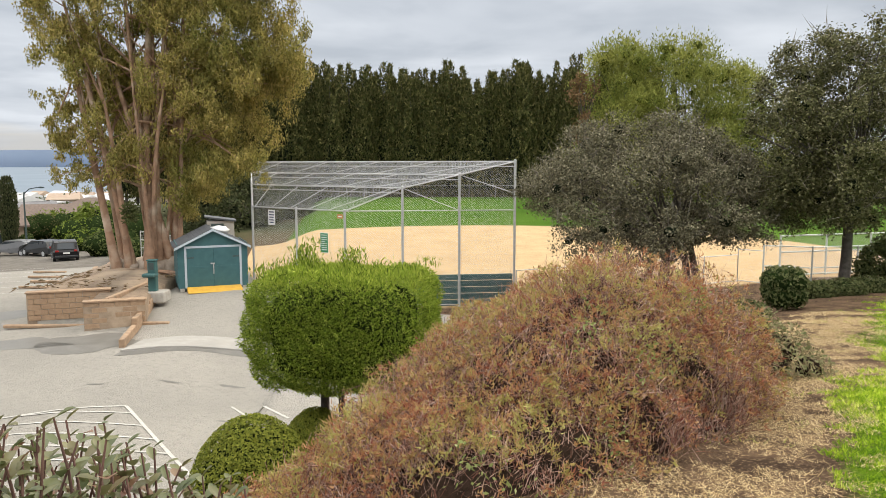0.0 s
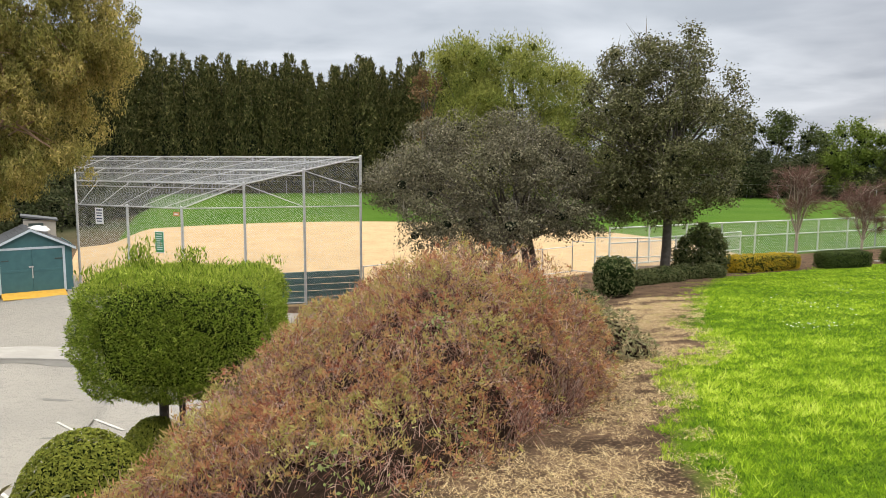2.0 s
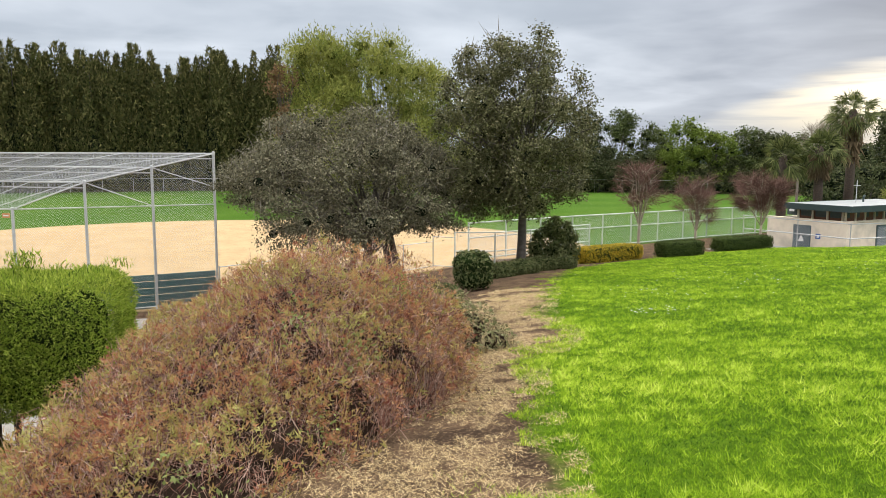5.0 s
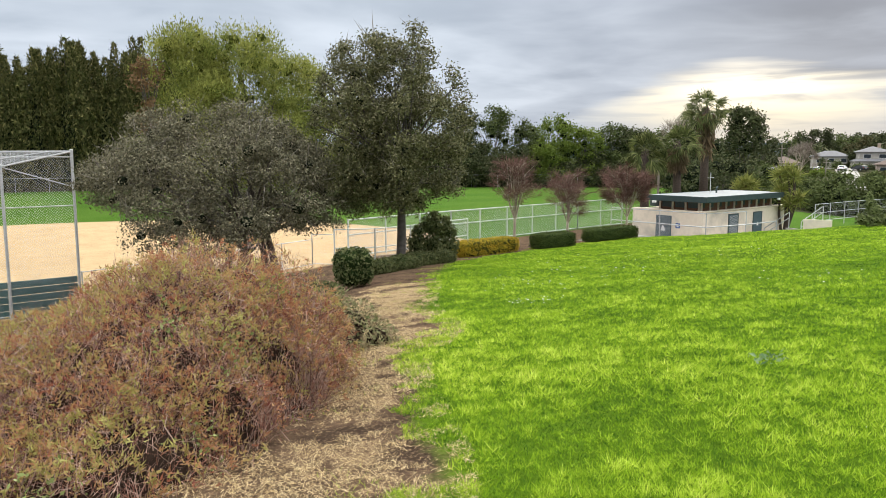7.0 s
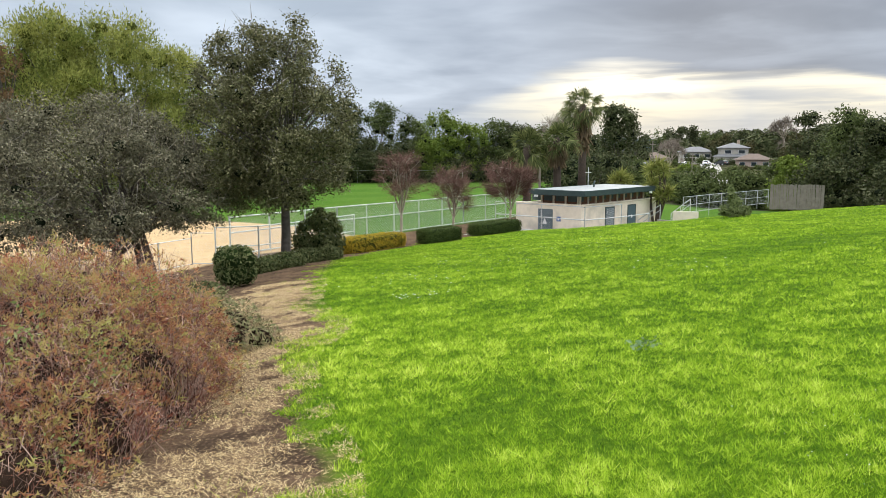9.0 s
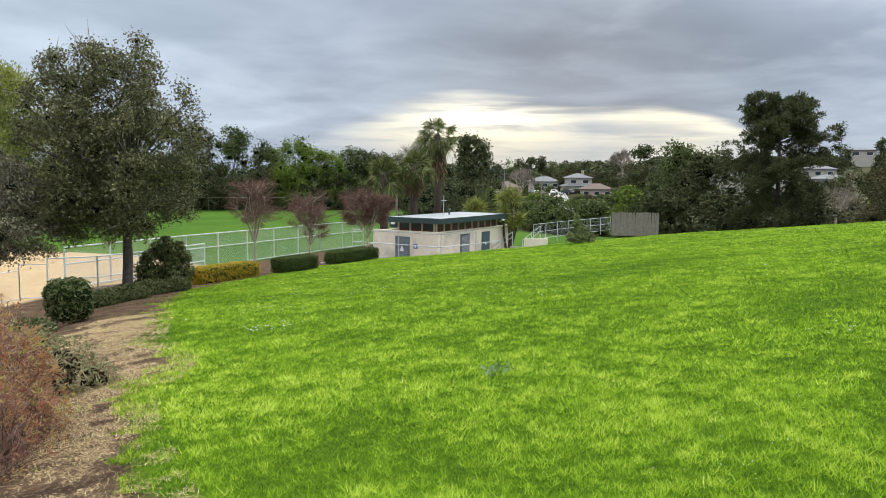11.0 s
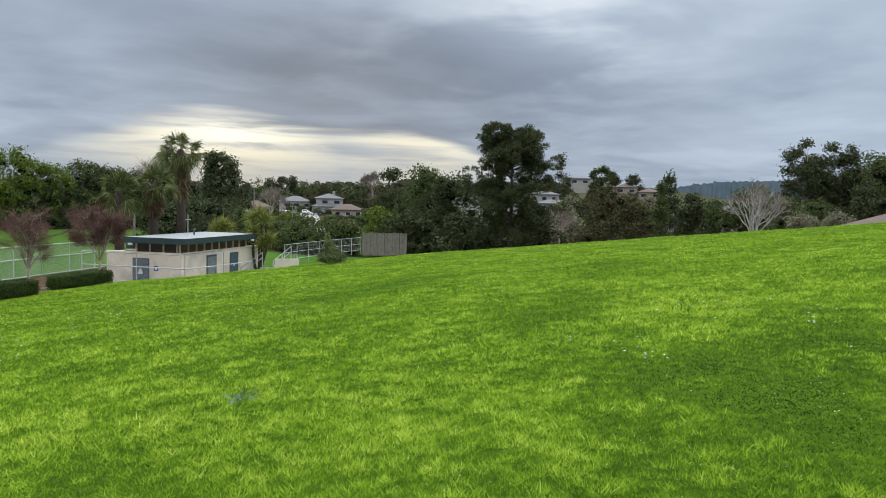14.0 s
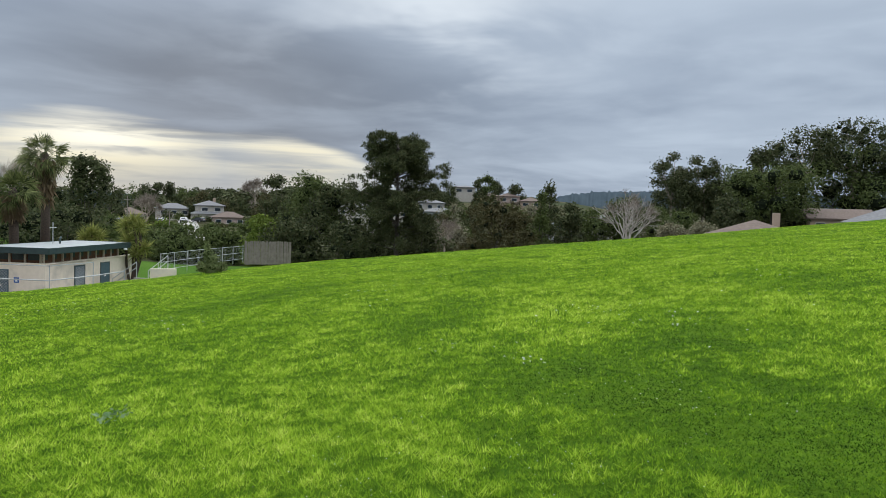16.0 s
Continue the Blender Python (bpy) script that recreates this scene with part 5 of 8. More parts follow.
    part("grille", g, M["galv"], d, "pale diamond-mesh grille")
    part("pictogram", Shape().add([(-0.075, 2.87, 0.9), (-0.075, 3.33, 0.9), (-0.075, 3.1, 1.35)], [(0, 1, 2)]), M["sign_w"], d, "white triangle pictogram")
    part("access_sign", Shape().box((-0.025, 1.75, 1.15), (0.0, 2.1, 1.5), bevel=0.005), M["sign_b"], b, "small blue access sign")
    part("access_mark", Shape().box((-0.032, 1.85, 1.22), (-0.024, 2.0, 1.42)), M["sign_w"], b)
    # railing along the ramp
    r = thing("walkway_railing", "galvanised pipe railing in front of the restroom", "railing")
    base = [(39.6, 40.2), (40.1, 36.0), (40.5, 32.4), (44.5, 32.3), (48.5, 32.7)]
    for a_, b_ in zip(base[:-1], base[1:]):
        for hgt in (0.55, 1.55):
            part("rail", Shape().tube([(*a_, FIELD + hgt), (*b_, FIELD + hgt)], 0.04, 6), M["galv"], r)
    for q in base:
        part("post", Shape().tube([(*q, FIELD - 0.1), (*q, FIELD + 2.5 if q[0] < 44.6 else FIELD + 1.6)], 0.035, 6), M["galv"], r)
    part("rail", Shape().tube([(*base[0], FIELD + 2.45), (*base[2], FIELD + 2.45), (*base[3], FIELD + 2.45)], 0.03, 6), M["galv"], r)
    walk_s = Shape().prism([(37.5, 41.5), (39.2, 31.6), (50, 31.2), (50, 33.4), (42, 33.2), (40.6, 41.5)], FIELD - 0.5, FIELD + 0.03)
    solid("walkway", walk_s, M["concrete"], "pale concrete walkway by the restroom", "path", kind="structure")
    # stair beside the block: two slanting handrails, a low wall at its head
    st = thing("concrete_stair", "concrete steps with pipe handrails beside the restroom", "stairs")
    low_a, top_a = Vector((*polar(55.25, 60.5), EYE - 0.0919 * 60.5)), Vector((*polar(56.81, 60.5), EYE - 0.0712 * 60.5))
    low_b, top_b = Vector((*polar(57.59, 58.5), EYE - 0.0823 * 58.5)), Vector((*polar(58.9, 58.5), EYE - 0.063 * 58.5))
    for k in range(8):
        u, v = k / 8, (k + 1) / 8
        ring = [low_a.lerp(top_a, u), low_a.lerp(top_a, v), low_b.lerp(top_b, v), low_b.lerp(top_b, u)]
        zt = min(ring[0].z, ring[3].z) - 1.0
        part("step", Shape().prism([(q.x, q.y) for q in ring][::-1], FIELD - 0.5, zt), M["kerb"], st)
    for lo, hi in ((low_a, top_a), (low_b, top_b)):
        for drop in (0.0, 0.42):
            part("handrail", Shape().tube([lo - Vector((0, 0, drop)), hi - Vector((0, 0, drop))], 0.032, 6), M["galv"], st)
        for u in (0.0, 0.5, 1.0):
            q = lo.lerp(hi, u)
            part("post", Shape().tube([q - Vector((0, 0, 1.6)), q], 0.032, 6), M["galv"], st)
    wa, wb = polar(57.7, 57.4), polar(59.5, 57.4)
    n_ = Vector((wa[0], wa[1])).normalized() * 0.22
    part("cheek_wall", Shape().prism([wa, wb, (wb[0] + n_.x, wb[1] + n_.y), (wa[0] + n_.x, wa[1] + n_.y)], FIELD - 0.5, EYE - 0.0795 * 57.4), M["stucco"], st)


restroom()
fence([polar(58.4, 68), polar(61, 75), polar(64.1, 84)], 1.45, "galvanised chain-link fence below the lawn", 2.6, (1.0, 0.5, 0.05), pitch=0.14, base=-4.0)


def board_fence():
    a, b = polar(64.2, 85), polar(67.6, 86)
    f = thing("board_fence", "weathered grey upright-board wooden fence", "fence", kind="structure")
    ln = math.dist(a, b)
    turn = math.atan2(b[1] - a[1], b[0] - a[0])
    n = int(ln / 0.16)
    ms = [Shape().box((0, 0, 0), (0.15, 0.025, 2.55 + 0.03 * k), bevel=0.004).mesh("fence_board") for k in range(3)]
    rng = np.random.default_rng(5)
    for i in range(n):
        t = i / n
        o = part("fence_board", ms[int(rng.integers(3))], M["fence_wood"], f)
        x, y = a[0] + (b[0] - a[0]) * t, a[1] + (b[1] - a[1]) * t
        o.matrix_basis = pose(x, y, -4.65 + rng.uniform(-0.03, 0.03), rng.normal(0, 1.0), rng.normal(0, 0.8), math.degrees(turn))
    for z in (-3.5, -2.5):
        part("rail", Shape().box((0, 0.03, z), (ln, 0.09, z + 0.09), Matrix.Translation((a[0], a[1], 0)) @ Matrix.Rotation(turn, 4, "Z")), M["fence_wood"], f)


board_fence()


# ---- houses, cars, street things ----
def house(az, d, w, dep, h, turn, z=None, wall="house_w", roof="roof_br", pitch=0.42, label="", floors=1, hip=True, chimney=False, eave=0.5, skirt=0):
    x, y = polar(az, d)
    z = gz(x, y) if z is None else z
    o = thing("house", label or "pale suburban house with a hipped roof", "house", (x, y, z), turn=turn, group="houses on the far hillside")
    part("wall", Shape().box((-w / 2, -dep / 2, -3), (w / 2, dep / 2, h)), M[wall], o)
    e = eave
    rise = dep / 2 * pitch
    inset = (dep / 2 if hip else 0)
    ridge_a, ridge_b = -w / 2 + inset - (0 if hip else e), w / 2 - inset + (0 if hip else e)
    vs = [(-w / 2 - e, -dep / 2 - e, h), (w / 2 + e, -dep / 2 - e, h), (w / 2 + e, dep / 2 + e, h), (-w / 2 - e, dep / 2 + e, h), (ridge_a, 0, h + rise + 0.2), (ridge_b, 0, h + rise + 0.2)]
    vs += [(p[0], p[1], h - 0.18) for p in vs[:4]]
    part("roof", Shape().add(vs, [(0, 1, 5, 4), (1, 2, 5), (2, 3, 4, 5), (3, 0, 4), (0, 6, 7, 1), (1, 7, 8, 2), (2, 8, 9, 3), (3, 9, 6, 0), (9, 8, 7, 6)]), M[roof], o)
    n = max(2, int(w / 3))
    for fl in range(floors):
        zz = h - 1.9 - fl * 2.7
        for i in range(n):
            x0 = -w / 2 + (i + 0.25) * w / n
            fr = part("window", Shape().box((x0, -dep / 2 - 0.04, zz), (x0 + w / n * 0.5, -dep / 2 + 0.02, zz + 1.2)), M["sign_w"], o)
            part("pane", Shape().box((x0 + 0.08, -dep / 2 - 0.06, zz + 0.08), (x0 + w / n * 0.5 - 0.08, -dep / 2 - 0.03, zz + 1.12)), M["window"], fr)
    if skirt:
        # a wider ground floor whose roof runs round the house
        k, zz = skirt, h * 0.42
        part("wall", Shape().box((-w / 2 - k, -dep / 2 - k, -3), (w / 2 + k, dep / 2 + k, zz - 0.5)), M[wall], o)
        vs = [(sx * (w / 2 + k + e), sy * (dep / 2 + k + e), zz - 0.5) for sx, sy in ((-1, -1), (1, -1), (1, 1), (-1, 1))] + [(sx * w / 2, sy * dep / 2, zz + 0.25) for sx, sy in ((-1, -1), (1, -1), (1, 1), (-1, 1))]
        part("lower_roof", Shape().add(vs, [(0, 1, 5, 4), (1, 2, 6, 5), (2, 3, 7, 6), (3, 0, 4, 7), (3, 2, 1, 0)]), M[roof], o)
    if chimney:
        part("chimney", Shape().box((w * 0.15, -0.4, h), (w * 0.15 + 0.8, 0.4, h + rise + 1.0), bevel=0.03), M["house_t"], o)
    return o


house(61.6, 255, 8.0, 8, 3.9, -52, -1.9, "house_w", "roof_gr", pitch=0.36, floors=1, label="white two-storey house with a grey hipped roof", chimney=True, skirt=1.3)
house(59.1, 262, 10.0, 7, 1.9, -52, -1.2, "house_w", "roof_gr", label="pale low house with a brown roof")
house(55.2, 215, 14, 10, 3.2, -50, -7.5, "house_t", "roof_gr", label="low house with a dark grey roof among trees")
house(63.0, 235, 9.4, 7, 3.6, -60, -5.0, "house_p", "roof_br", floors=1, label="tan house with a brown hipped roof")
house(56.2, 240, 9, 8, 2.4, -50, -3.6, "house_w", "roof_br", label="small pale house with a brown roof")
house(72.5, 240, 12, 9, 4.5, -75, -2.0, "house_w", "roof_gr", label="pale hillside house half hidden by trees")
house(75.6, 250, 13, 9, 4.5, -75, 0.5, "house_w", "roof_gr", floors=2, label="pale hillside house half hidden by trees")
house(78.0, 235, 9, 7, 2.6, -78, 2.4, "house_w", "roof_gr", label="pale hillside house with a grey roof", pitch=0.25)
house(78.8, 215, 10, 7, 2.6, -78, -0.4, "house_g", "roof_gr", label="grey hillside house with a low roof", pitch=0.25)
house(80.6, 290, 8, 7, 2.7, -80, 9.4, "house_w", "roof_gr", label="white flat-eaved house on the hill crest", pitch=0.15)
house(82.4, 280, 8, 7, 2.2, -80, 6.6, "house_t", "roof_br", label="tan house with a brown roof on the hill", pitch=0.3)
house(84.0, 285, 8, 7, 2.4, -82, 6.6, "house_p", "roof_br", label="pinkish house with a brown roof on the hill", pitch=0.3)
house(85.7, 280, 8, 7, 2.3, -84, 5.0, "house_t", "roof_br", label="tan house with a hipped brown roof on the hill", pitch=0.35)
house(88.2, 180, 9, 7, 3.0, -92, -6.6, "house_w", "roof_gr", label="small white house with a grey gable roof", hip=False)
house(88.6, 205, 9, 7, 5.5, -88, -5.6, "house_g", "roof_gr", label="blue-grey house behind trees", floors=2)
house(91.0, 230, 9, 7, 4.0, -88, -3, "house_w", "roof_gr", label="pale house seen between trees")
house(101.7, 92, 12, 12, 1.8, -101, -1.9, "house_t", "roof_br", pitch=0.33, label="house with a broad brown shingle roof below the lawn", eave=0.7, chimney=True)
house(106.8, 135, 9, 8, 3.0, -95, -0.2, "house_t", "roof_br", label="tan house with a low brown gable roof", hip=False, pitch=0.35)
house(110.6, 118, 13, 10, 3.2, -112, -1.0, "house_w", "roof_gr", label="house with a grey roof beside the lawn")
house(-27.4, 118, 8, 7, 2.4, 20, None, "house_t", "roof_br", label="terracotta-walled house with a brown roof", hip=False)
house(-29.4, 128, 8, 7, 2.6, 35, None, "house_t", "roof_gr", label="house with a pale grey gable roof", hip=False)
house(-32.0, 92, 7, 7, 2.6, 40, None, "house_t", "roof_br", label="orange-brown house with a dark roof", hip=False)
house(-25.2, 132, 10, 8, 2.8, 10, None, "house_t", "roof_br", label="brown low house behind shrubs")


def car(x, y, turn, paint, label, tall=1.65, ln=4.6, w=1.85, z=None):
    z = gz(x, y) if z is None else z
    c = thing("car", label, "car", (x, y, z), turn=turn, group="parked cars")
    prof = [(-ln / 2, 0.35), (-ln / 2 + 0.03, 0.85), (-ln / 2 + 0.25, 1.0), (-ln / 2 + 0.55, tall - 0.08), (-ln / 2 + 0.9, tall), (0.35, tall - 0.02), (1.0, tall - 0.35), (1.35, 1.03), (ln / 2 - 0.25, 0.88), (ln / 2, 0.65), (ln / 2, 0.35)]
    s = Shape()
    vs = []
    for k, yy in enumerate((-w / 2, -w / 2 + 0.12, w / 2 - 0.12, w / 2)):
        for (px, pz) in prof:
            pull = 0.14 if (pz > 1.04 and k in (0, 3)) else 0
            vs.append((px * (0.97 if k in (0, 3) else 1), yy + (pull if k == 0 else -pull if k == 3 else 0), pz * (0.98 if k in (0, 3) else 1)))
    n = len(prof)
    fs = [(j * n + i, j * n + (i + 1) % n, (j + 1) * n + (i + 1) % n, (j + 1) * n + i) for j in range(3) for i in range(n)]
    fs += [tuple(range(n))[::-1], tuple(3 * n + i for i in range(n))]
    part("body", s.add(vs, fs), paint, c)
    part("rear_window", Shape().add([(-ln / 2 + 0.24, -w / 2 + 0.3, 1.06), (-ln / 2 + 0.24, w / 2 - 0.3, 1.06), (-ln / 2 + 0.5, w / 2 - 0.36, tall - 0.14), (-ln / 2 + 0.5, -w / 2 + 0.36, tall - 0.14)], [(0, 1, 2, 3)]), M["window"], c)
    part("windscreen", Shape().add([(1.36, -w / 2 + 0.25, 1.06), (1.36, w / 2 - 0.25, 1.06), (1.0, w / 2 - 0.3, tall - 0.33), (1.0, -w / 2 + 0.3, tall - 0.33)], [(0, 1, 2, 3)]), M["window"], c)
    for sgn in (-1, 1):
        yy = sgn * (w / 2 + 0.004)
        yt = sgn * (w / 2 - 0.13)
        part("side_window", Shape().add([(-ln / 2 + 0.75, yy - sgn * 0.13, 1.08), (1.0, yy - sgn * 0.13, 1.08), (0.5, yt, tall - 0.14), (-ln / 2 + 0.95, yt, tall - 0.14)], [(0, 1, 2, 3)]), M["window"], c)
        part("tail_lamp", Shape().box((-ln / 2 - 0.01, sgn * w * 0.36 - 0.12, 0.86), (-ln / 2 + 0.1, sgn * w * 0.36 + 0.12, 1.0), bevel=0.02), M["red_lamp"], c)
        for xx in (-ln / 2 + 0.85, ln / 2 - 0.9):
            wh = part("wheel", Shape().tube([(xx, sgn * (w / 2 - 0.22), 0.34), (xx, sgn * (w / 2 + 0.01), 0.34)], 0.34, 18), M["tyre"], c)
            part("rim", Shape().tube([(xx, sgn * (w / 2 - 0.1), 0.34), (xx, sgn * (w / 2 + 0.02), 0.34)], 0.21, 12), M["galv"], wh)
    part("number_plate", Shape().box((-ln / 2 - 0.02, -0.25, 0.7), (-ln / 2 + 0.05, 0.25, 0.82)), M["sign_w"], c)
    part("bumper", Shape().box((-ln / 2 - 0.05, -w / 2 + 0.08, 0.36), (-ln / 2 + 0.2, w / 2 - 0.08, 0.58), bevel=0.05), M["car_grey"], c)


cx_, cy_ = polar(-27.1, 68)
car(cx_, cy_, 120, M["car_black"], "black parked SUV on the street")
cx_, cy_ = polar(-28.4, 76)
car(cx_, cy_, 150, M["car_grey"], "dark grey parked car on the street", tall=1.45)
cx_, cy_ = polar(-30.0, 80)
car(cx_, cy_, 165, M["car_silver"], "silver parked car by the kerb", tall=1.45)


for az_, d_, tn_, key_, lb_ in ((58.1, 240, 40, "car_silver", "pale car parked on the hillside street"), (58.5, 241, 35, "sign_w", "white car parked on the hillside street"), (59.9, 238, 20, "sign_w", "white car parked on the hillside street"), (60.9, 236, 70, "car_grey", "dark car parked on the hillside street")):
    cx_, cy_ = polar(az_, d_)
    car(cx_, cy_, tn_, M[key_], lb_, tall=1.5, z=gz(cx_, cy_) + 0.02)


def hillside_street():
    pts = [(60.0, 252), (60.1, 240), (60.25, 228), (60.5, 214), (60.9, 200)]
    vs = []
    for az, d in pts:
        x, y = polar(az, d)
        for sd in (-2.6, 2.6):
            px, py = x + sd * math.cos(math.radians(az)), y - sd * math.sin(math.radians(az))
            vs.append((px, py, gz(px, py) + 0.12))
    solid("hillside_street", Shape().add(vs, [(2 * i, 2 * i + 1, 2 * i + 3, 2 * i + 2) for i in range(len(pts) - 1)]), M["concrete"], "pale street climbing the far hillside", "road", kind="structure")


hillside_street()


def street_lamp():
    x, y = polar(-29.35, 82)
    z = 1.6 - 0.0933 * 82
    l = thing("street_lamp", "tall dark street lamp with a curved arm", "street lamp", (x, y, z))
    part("pole", Shape().tube([(0, 0, -0.5), (0, 0, 4.6), (0.05, 0, 5.0)], [0.1, 0.07, 0.06], 8), M["steel_dark"], l)
    part("arm", Shape().tube([(0.0, 0, 4.8), (0.6, -0.1, 5.3), (1.5, -0.2, 5.45)], 0.045, 6), M["steel_dark"], l)
    part("lamp_head", Shape().lump((1.8, -0.2, 5.45), (0.35, 0.14, 0.09), 12, 8, 0), M["steel_dark"], l)


street_lamp()


def utility_poles():
    for az, d, h in ((56.1, 150, 8.5), (58.9, 170, 7.5), (47.9, 70, 6.5), (65.8, 190, 8)):
        x, y = polar(az, d)
        z = gz(x, y)
        p = thing("utility_pole", "grey wooden utility pole with cross arms", "utility pole", (x, y, z), group="utility poles")
        part("pole", Shape().tube([(0, 0, -1), (0, 0, h)], [0.14, 0.1], 6), M["fence_wood"], p)
        part("cross_arm", Shape().box((-1.0, -0.06, h - 0.8), (1.0, 0.06, h - 0.66)), M["fence_wood"], p)


utility_poles()


def far_town():
    """White sheds and roofs down by the bay."""
    rng = np.random.default_rng(8)
    for i in range(46):
        az = rng.uniform(-33, -19)
        d = rng.uniform(215, 335)
        x, y = polar(az, d)
        w, h = rng.uniform(4, 9), rng.uniform(2.2, 3.6)
        b = Shape().box((-w / 2, -4, -2), (w / 2, 4, h)).add([(-w / 2 - 0.3, -4.3, h), (w / 2 + 0.3, -4.3, h), (w / 2 + 0.3, 4.3, h), (-w / 2 - 0.3, 4.3, h), (-w / 2, 0, h + 1.5), (w / 2, 0, h + 1.5)], [(0, 1, 5, 4), (1, 2, 5), (2, 3, 4, 5), (3, 0, 4)])
        solid("far_building", b, M["far_wall" if rng.random() < 0.6 else "house_t"], "small pale building near the shore", "building", (x, y, gz(x, y)), rng.uniform(-40, 40), group="buildings by the bay")
    x, y = polar(-30.4, 320)
    solid("warehouse", Shape().box((-10, -5, -3), (10, 5, 4.2)).box((-13, -7, -3), (15, -5, 2.4)), M["far_wall"], "long white warehouse near the shore", "building", (x, y, gz(x, y)), 20)


far_town()

# ---- trees and shrubs ----
def woody(rng, shape, base, tips, r0, trunk_top=None, split=0.35, r_tip=0.02):
    """Trunk to a fork, limbs from the fork to the tips."""
    for tip in tips:
        tip = Vector(tip)
        start = Vector(base).lerp(Vector(trunk_top), rng.uniform(split, 1.0)) if trunk_top is not None else Vector(base)
        pts = bend(rng, start, tip, 0.12, 5)
        n = len(pts)
        ra = r0 * rng.uniform(0.28, 0.45)
        shape.tube(pts, [ra + (r_tip - ra) * i / (n - 1) for i in range(n)], 5, cap=False)


def leafy_tree(name, label, category, at, balls, n, leaf, leafm, bark, r0, fork, seed, group="", width=None, droop=0.1, shell=0.6, lean=(0, 0), core=None, trunks=None, tips=26, loose=0.8, tuft=(8, 0.42), needle=False, lean_out=1.6, twigs=0):
    """A tree in its own coordinates: the base at the origin."""
    rng = np.random.default_rng(seed)
    t = thing(name, label, category, at, group=group)
    top = Vector((lean[0], lean[1], fork))
    for k, (bx, by) in enumerate(trunks or [(0, 0)]):
        tr = Shape()
        pts = bend(rng, (bx, by, -0.5), top + Vector((bx * lean_out, by * lean_out, 0)), 0.05, 5)
        tr.tube(pts, [r0 * (1.25 - 0.55 * i / 5) if i else r0 * 1.5 for i in range(6)], 9, cap=False)
        tk = part("trunk", tr, M[bark], t, smooth=True)
    limbs = Shape()
    pick = rng.permutation(len(balls))[:tips]
    woody(rng, limbs, (0, 0, fork * 0.5), [balls[i][:3] for i in pick], r0, top, 0.55)
    part("limb_mass", limbs, M[bark], t, smooth=True)
    p, h = on_balls(rng, sprays(rng, balls, *tuft), int(n * 0.62), shell, False)
    p2, h2 = on_balls(rng, balls, int(n * 0.42), 0.8)
    p, h = np.concatenate([p, p2]), np.concatenate([h, h2])
    p = p + rng.normal(0, leaf * loose, p.shape)
    if needle:
        shape = leaves(rng, p, h * 0.6 + np.array([0, 0, 0.8]), leaf, width or leaf * 0.36, 0.5, 0, 3)
    else:
        shape = flat_leaves(rng, p, h + np.array([0, 0, 0.25]), leaf, width or leaf * 0.7, 0.55, droop)
    part("crown", fast_mesh("crown", shape, 3), L[leafm], t)
    if twigs:
        # bare grey twigs that show through the outside of the crown
        q, g = on_balls(rng, balls, twigs, 0.5)
        part("twig_mass", fast_mesh("twig_mass", leaves(rng, q - g * 0.25, g + np.array([0, 0, 0.3]), 0.75, 0.022, 0.45), 4), L["bare_oak"], t, "bare grey twigs")
    # dark lumps stand for shade inside the crown, olive ones in conifers
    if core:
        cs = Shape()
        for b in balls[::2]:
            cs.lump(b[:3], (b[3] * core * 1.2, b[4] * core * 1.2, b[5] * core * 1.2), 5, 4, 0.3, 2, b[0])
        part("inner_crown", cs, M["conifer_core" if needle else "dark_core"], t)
    return t


